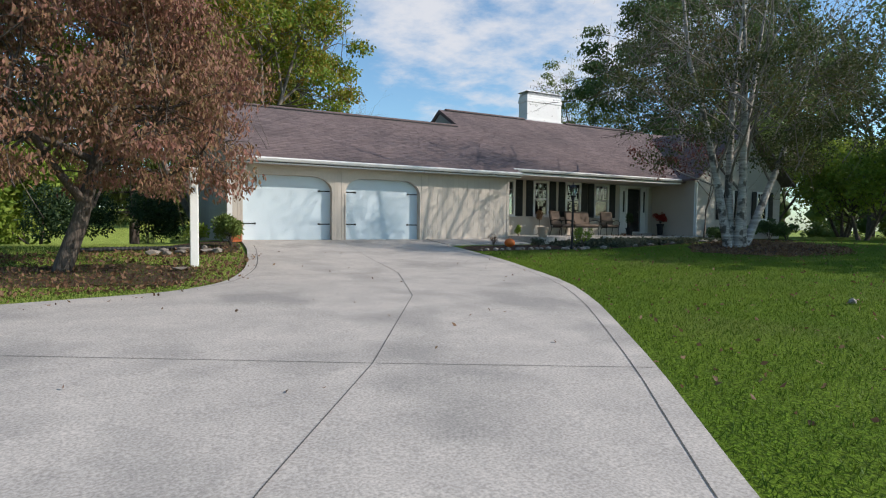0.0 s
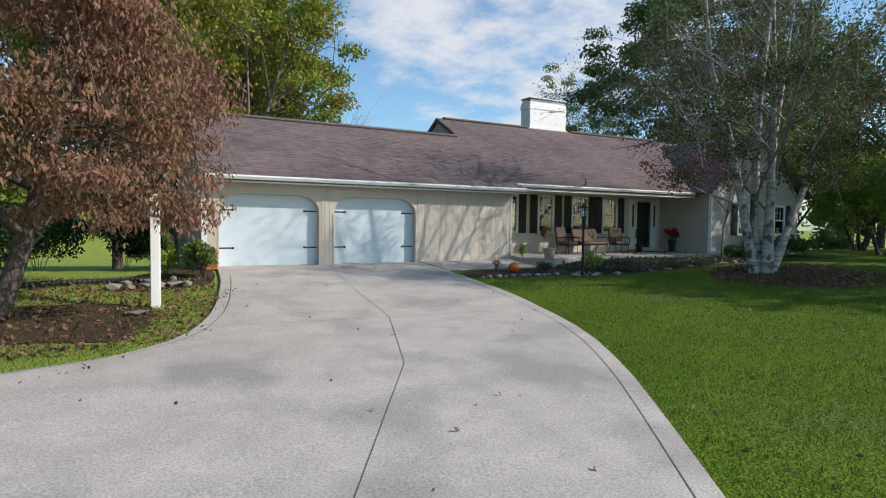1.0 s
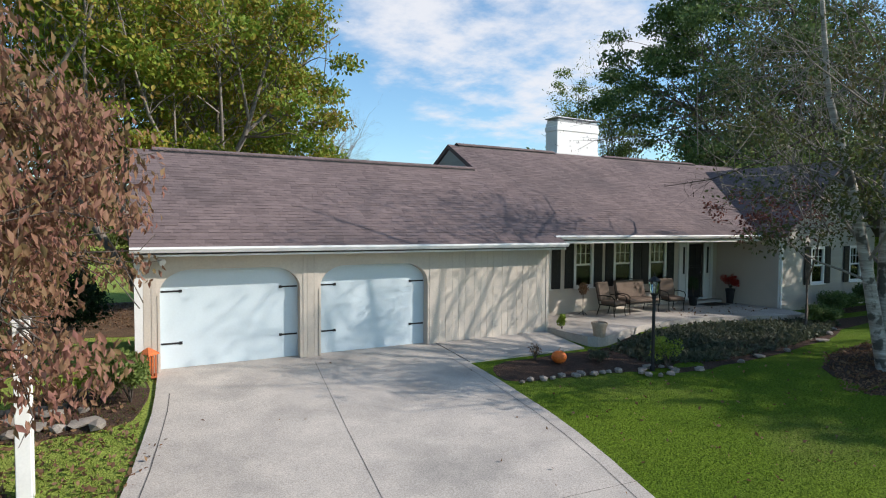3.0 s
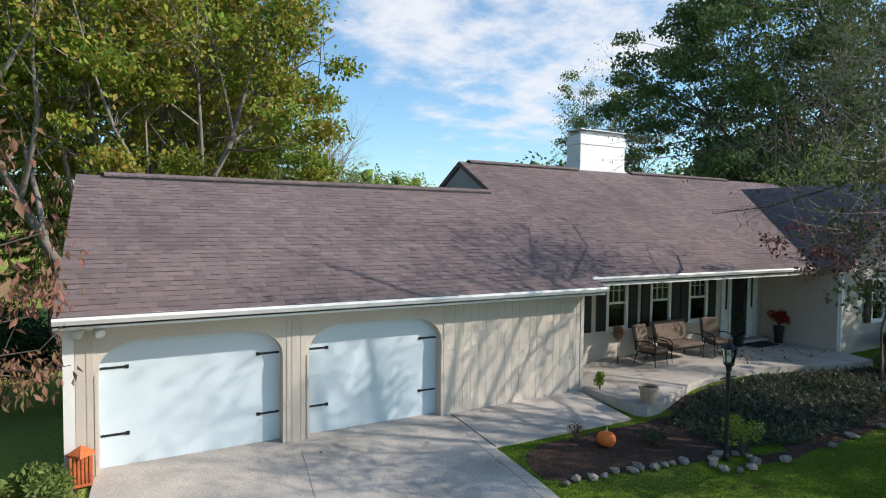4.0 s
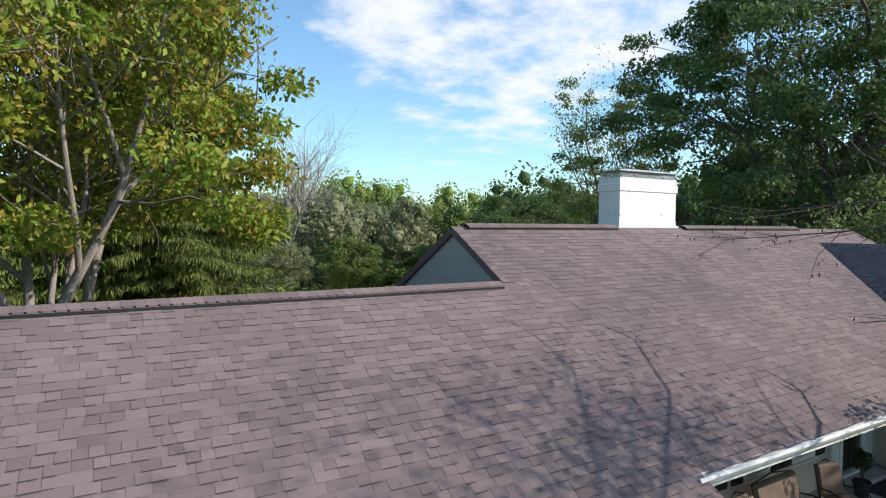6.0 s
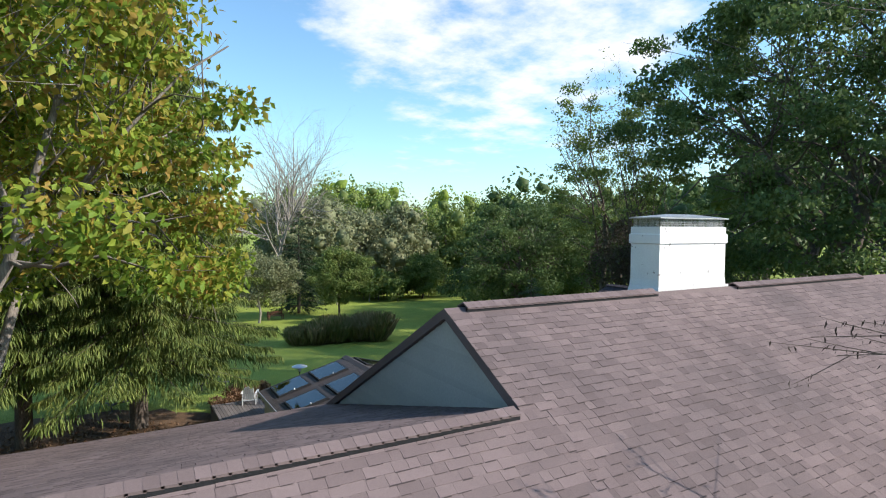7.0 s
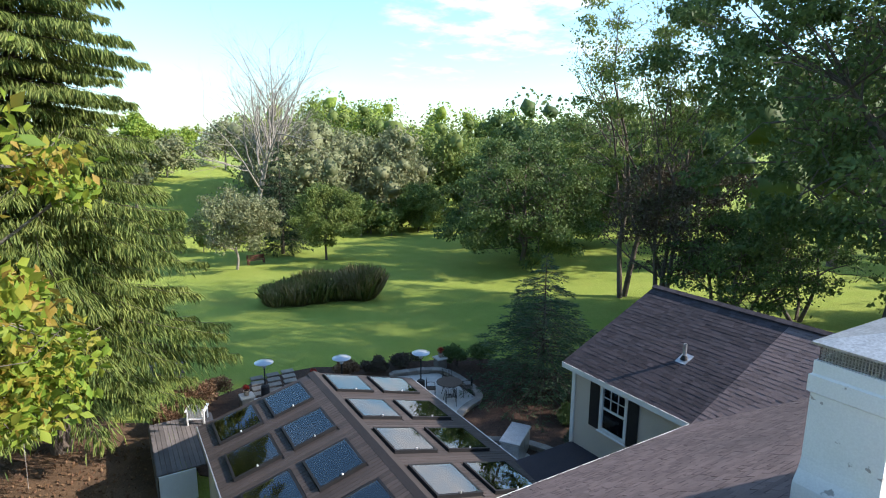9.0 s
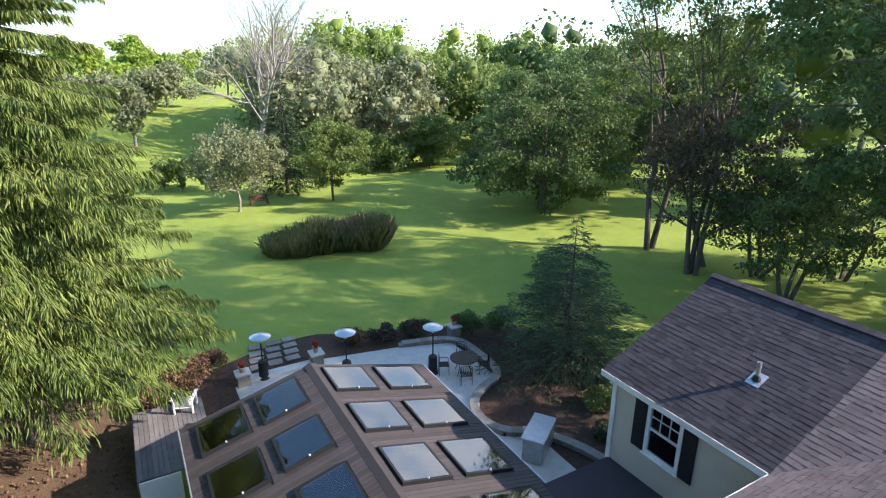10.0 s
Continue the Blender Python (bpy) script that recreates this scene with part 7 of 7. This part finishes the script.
# ---- roof fittings ----
def vent_pipe(x, y, z, h, r=.05):
    t = thing("vent_pipe", "metal plumbing vent with a pale flashing on the roof", "vent pipe", (x, y, z), "roof vents")
    part("pipe", lathe([(r, -.1), (r, h), (r * .8, h), (r * .8, h - .1)], 14), M["galv"], t)
    part("collar", lathe([(r * 2.2, -.02), (r * 1.5, .06), (r * 1.1, .1)], 14), M["black"], t)
    return t


def wing_z(x):
    return W_EAVE_Z + W_PITCH * (x - W_X0)


vp = vent_pipe(24.5, 31.3, wing_z(24.5) + .02, .42)
part("flashing", box(-.2, -.16, -.015, .2, .16, 0), M["galv"], vp).matrix_local = pose(0, 0, .0, 0, -math.degrees(math.atan(W_PITCH)), 0)
vent_pipe(13.9, 25.6, rear_z(25.6) + .02, .32)
box_vent = thing("roof_vent", "low square metal roof vent on the rear slope", "roof vent", (0, 0, 0))
box_vent.matrix_world = pose(15.9, 25.35, rear_z(25.35), -math.degrees(math.atan(PITCH)), 0, 0)
part("hood", box(-.2, -.2, .05, .2, .2, .12, .015), M["galv"], box_vent)
part("throat", box(-.15, -.15, -.02, .15, .15, .05), M["black"], box_vent)


# ---- shingles: laminated tabs, row by row ----
def shingle_slope(roof, origin, along, upslope, length, rows, seed, mat, piece_mat=None, keep=None, parts=None, exposure=0.142, band=None):
    """Tabs of uneven width with a raised lower edge. Those within `parts` (a test on the middle of the tab) are objects of their own."""
    rng = random.Random(seed)
    o, a, u = Vector(origin), Vector(along).normalized(), Vector(upslope).normalized()
    n = a.cross(u)
    if n.z < 0:
        n = -n
    v, f = [], []
    bv, bf = [], []
    shared = {}
    for r in range(rows):
        s = -rng.uniform(0, .3)
        while s < length:
            w = rng.choice((.14, .18, .22, .27, .33, .4))
            s0, s1 = max(s, 0), min(s + w, length)
            s += w
            if s1 - s0 < .04:
                continue
            mid = o + a * ((s0 + s1) / 2) + u * ((r + .5) * exposure)
            if keep and not keep(mid):
                continue
            lift = rng.choice((.006, .007, .009, .012))
            gap = .004
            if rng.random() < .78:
                # dark strip below some tabs: printed granule band, with the edge shade painted in
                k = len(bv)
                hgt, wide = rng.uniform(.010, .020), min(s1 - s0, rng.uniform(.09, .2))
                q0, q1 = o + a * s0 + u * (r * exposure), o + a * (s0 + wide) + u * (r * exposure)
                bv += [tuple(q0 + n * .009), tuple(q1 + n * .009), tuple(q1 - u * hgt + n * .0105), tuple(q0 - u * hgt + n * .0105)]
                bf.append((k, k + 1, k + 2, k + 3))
            if parts and parts(mid) and len(shared.setdefault("made", [])) < 300:
                key = (round(s1 - s0, 2), lift)
                if key not in shared:
                    l, e = key[0] / 2 - gap / 2, exposure
                    pts = [(-l, 0, .001), (l, 0, .001), (l, e, .001), (-l, e, .001), (-l, 0, lift), (l, 0, lift), (l, e + .02, .004), (-l, e + .02, .004)]
                    me = bpy.data.meshes.new("shingle")
                    me.from_pydata(pts, [], [(4, 5, 6, 7), (0, 1, 5, 4), (1, 2, 6, 5), (3, 0, 4, 7)])
                    me.materials.append(piece_mat)
                    shared[key] = me
                ob = new("shingle", shared[key])
                ob.parent = roof
                m = Matrix((a, u, n)).transposed().to_4x4()
                base = o + a * ((s0 + s1) / 2) + u * (r * exposure)
                ob.matrix_world = Matrix.Translation(base) @ m
                shared["made"].append(ob)
                continue
            k = len(v)
            p0, p1 = o + a * (s0 + gap / 2) + u * (r * exposure), o + a * (s1 - gap / 2) + u * (r * exposure)
            top = u * (exposure + .02) + n * .004
            v += [tuple(p0), tuple(p1), tuple(p0 + n * lift), tuple(p1 + n * lift), tuple(p1 + top), tuple(p0 + top)]
            f += [(k + 2, k + 3, k + 4, k + 5), (k, k + 1, k + 3, k + 2), (k, k + 2, k + 5), (k + 1, k + 4, k + 3)]
    ob = mesh_from("shingles", v, f, mat, roof)
    ob["kind"] = "stuff"
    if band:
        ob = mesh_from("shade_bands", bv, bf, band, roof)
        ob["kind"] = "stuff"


up_front = (0, 1, PITCH)
L1 = math.hypot(1, PITCH)
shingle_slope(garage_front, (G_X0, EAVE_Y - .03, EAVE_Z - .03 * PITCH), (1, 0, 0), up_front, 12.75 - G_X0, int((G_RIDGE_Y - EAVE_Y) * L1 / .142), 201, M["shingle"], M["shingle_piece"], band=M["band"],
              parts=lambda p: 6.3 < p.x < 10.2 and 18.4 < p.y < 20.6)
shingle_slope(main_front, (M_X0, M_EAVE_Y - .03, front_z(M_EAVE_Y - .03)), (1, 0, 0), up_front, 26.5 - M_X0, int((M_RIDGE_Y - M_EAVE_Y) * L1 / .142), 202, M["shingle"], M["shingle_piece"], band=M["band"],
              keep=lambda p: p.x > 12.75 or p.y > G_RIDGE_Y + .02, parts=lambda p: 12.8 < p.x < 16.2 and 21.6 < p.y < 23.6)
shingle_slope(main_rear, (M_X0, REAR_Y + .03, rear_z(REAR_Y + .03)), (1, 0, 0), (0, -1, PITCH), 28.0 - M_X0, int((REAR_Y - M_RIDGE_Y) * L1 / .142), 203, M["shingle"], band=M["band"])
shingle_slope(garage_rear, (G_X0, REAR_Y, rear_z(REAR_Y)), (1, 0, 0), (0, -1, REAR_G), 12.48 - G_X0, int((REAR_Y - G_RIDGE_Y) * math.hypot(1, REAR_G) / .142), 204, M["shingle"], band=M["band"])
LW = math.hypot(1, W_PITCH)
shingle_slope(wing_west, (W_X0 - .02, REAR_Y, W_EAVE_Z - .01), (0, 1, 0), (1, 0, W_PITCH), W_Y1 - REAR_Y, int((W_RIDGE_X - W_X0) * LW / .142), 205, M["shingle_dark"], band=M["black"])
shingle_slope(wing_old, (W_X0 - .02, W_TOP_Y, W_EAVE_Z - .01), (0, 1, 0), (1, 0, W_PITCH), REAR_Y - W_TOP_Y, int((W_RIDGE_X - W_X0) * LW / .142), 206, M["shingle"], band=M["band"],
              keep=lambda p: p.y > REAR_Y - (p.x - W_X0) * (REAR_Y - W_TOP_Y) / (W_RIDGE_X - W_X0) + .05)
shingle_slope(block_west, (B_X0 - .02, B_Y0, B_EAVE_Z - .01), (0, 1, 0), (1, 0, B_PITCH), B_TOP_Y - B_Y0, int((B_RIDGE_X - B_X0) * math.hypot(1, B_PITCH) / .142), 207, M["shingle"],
              keep=lambda p: p.y < M_EAVE_Y + (p.x - B_X0) * (B_TOP_Y - M_EAVE_Y) / (B_RIDGE_X - B_X0) - .05)


# ---- siding boards ----
def board_piece(parent, x0, y0, z0, x1, y1, z1, mat, store={}):
    """Boards of one size share a mesh."""
    key = (round(x1 - x0, 3), round(y1 - y0, 3), round(z1 - z0, 3), mat.name)
    if key not in store:
        bm = box(0, 0, 0, x1 - x0, y1 - y0, z1 - z0)
        me = bpy.data.meshes.new("board")
        bm.to_mesh(me); bm.free()
        me.materials.append(mat)
        store[key] = me
    ob = new("board", store[key])
    ob.parent = parent
    ob.matrix_world = pose(x0, y0, z0)


bw = random.Random(31)
x = D2[1] + .14
while x < 12.3:
    w = bw.choice((.19, .19, .29))
    board_piece(garage_wall, x, WALL_Y - .008, .0, min(x + w - .006, 12.42), WALL_Y - .001, 2.36, M["siding"])
    x += w
for x0, x1 in ((2.43, 2.56), (2.57, 2.66), (5.6, 5.68), (5.69, 5.84), (5.85, 5.93), (8.78, 8.87)):
    board_piece(garage_wall, x0, WALL_Y - .012, .0, x1, WALL_Y - .001, 2.36, M["siding"])
tagged(part("corner_board", box(12.43, WALL_Y - .02, .0, 12.53, WALL_Y + .02, 2.4), M["siding"]), "beige corner board", "trim", kind="structure")
for d0, d1 in (D1, D2):
    for xx in (d0 - .045, d1):
        tagged(part("door_trim", box(xx, WALL_Y - .022, -.02, xx + .045, WALL_Y - .013, 1.55), M["siding"]), "narrow trim beside the garage door", "trim", kind="structure")


def clapboards(wall, rows, mat):
    """Overlapping boards, each a wedge with its lower edge proud."""
    for kind, a, b, at, z, h in rows:
        if kind == "x":
            v = [(a, at - .016, z), (b, at - .016, z), (b, at - .003, z + h), (a, at - .003, z + h), (a, at - .001, z), (b, at - .001, z)]
        else:
            v = [(at - .016, a, z), (at - .016, b, z), (at - .003, b, z + h), (at - .003, a, z + h), (at - .001, a, z), (at - .001, b, z)]
        mesh_from("clapboard", v, [(0, 1, 2, 3), (4, 5, 1, 0), (0, 3, 4), (1, 5, 2)], mat, wall)


def named(n):
    return bpy.data.objects[n]


rows = []
for i in range(24):
    z = i * .112
    for a, b in ((22.47, 24.12), (25.08, 26.72), (27.68, 28.68)):
        rows.append(("x", a, b, 17.75, z, .118))
clapboards(named("wall_block_front"), rows, M["clapboard"])
rows = []
for i in range(26):
    z = 3.05 + i * .112
    lo = max(22.25, M_RIDGE_Y - (M_RIDGE_Z - .2 - z) / PITCH)
    hi = min(29.4, M_RIDGE_Y + (M_RIDGE_Z - .2 - z) / PITCH)
    # the shallow garage roof hides the foot of the gable
    if hi - lo > .15:
        rows.append(("y", lo, hi, 12.5, z, .118))
clapboards(named("wall_gable"), rows, M["gable_siding"])
rows = [("y", 18.7, 24.0, 2.3, -.2 + i * .112, .118) for i in range(25)]
clapboards(named("wall_garage_west"), rows, M["clapboard"])
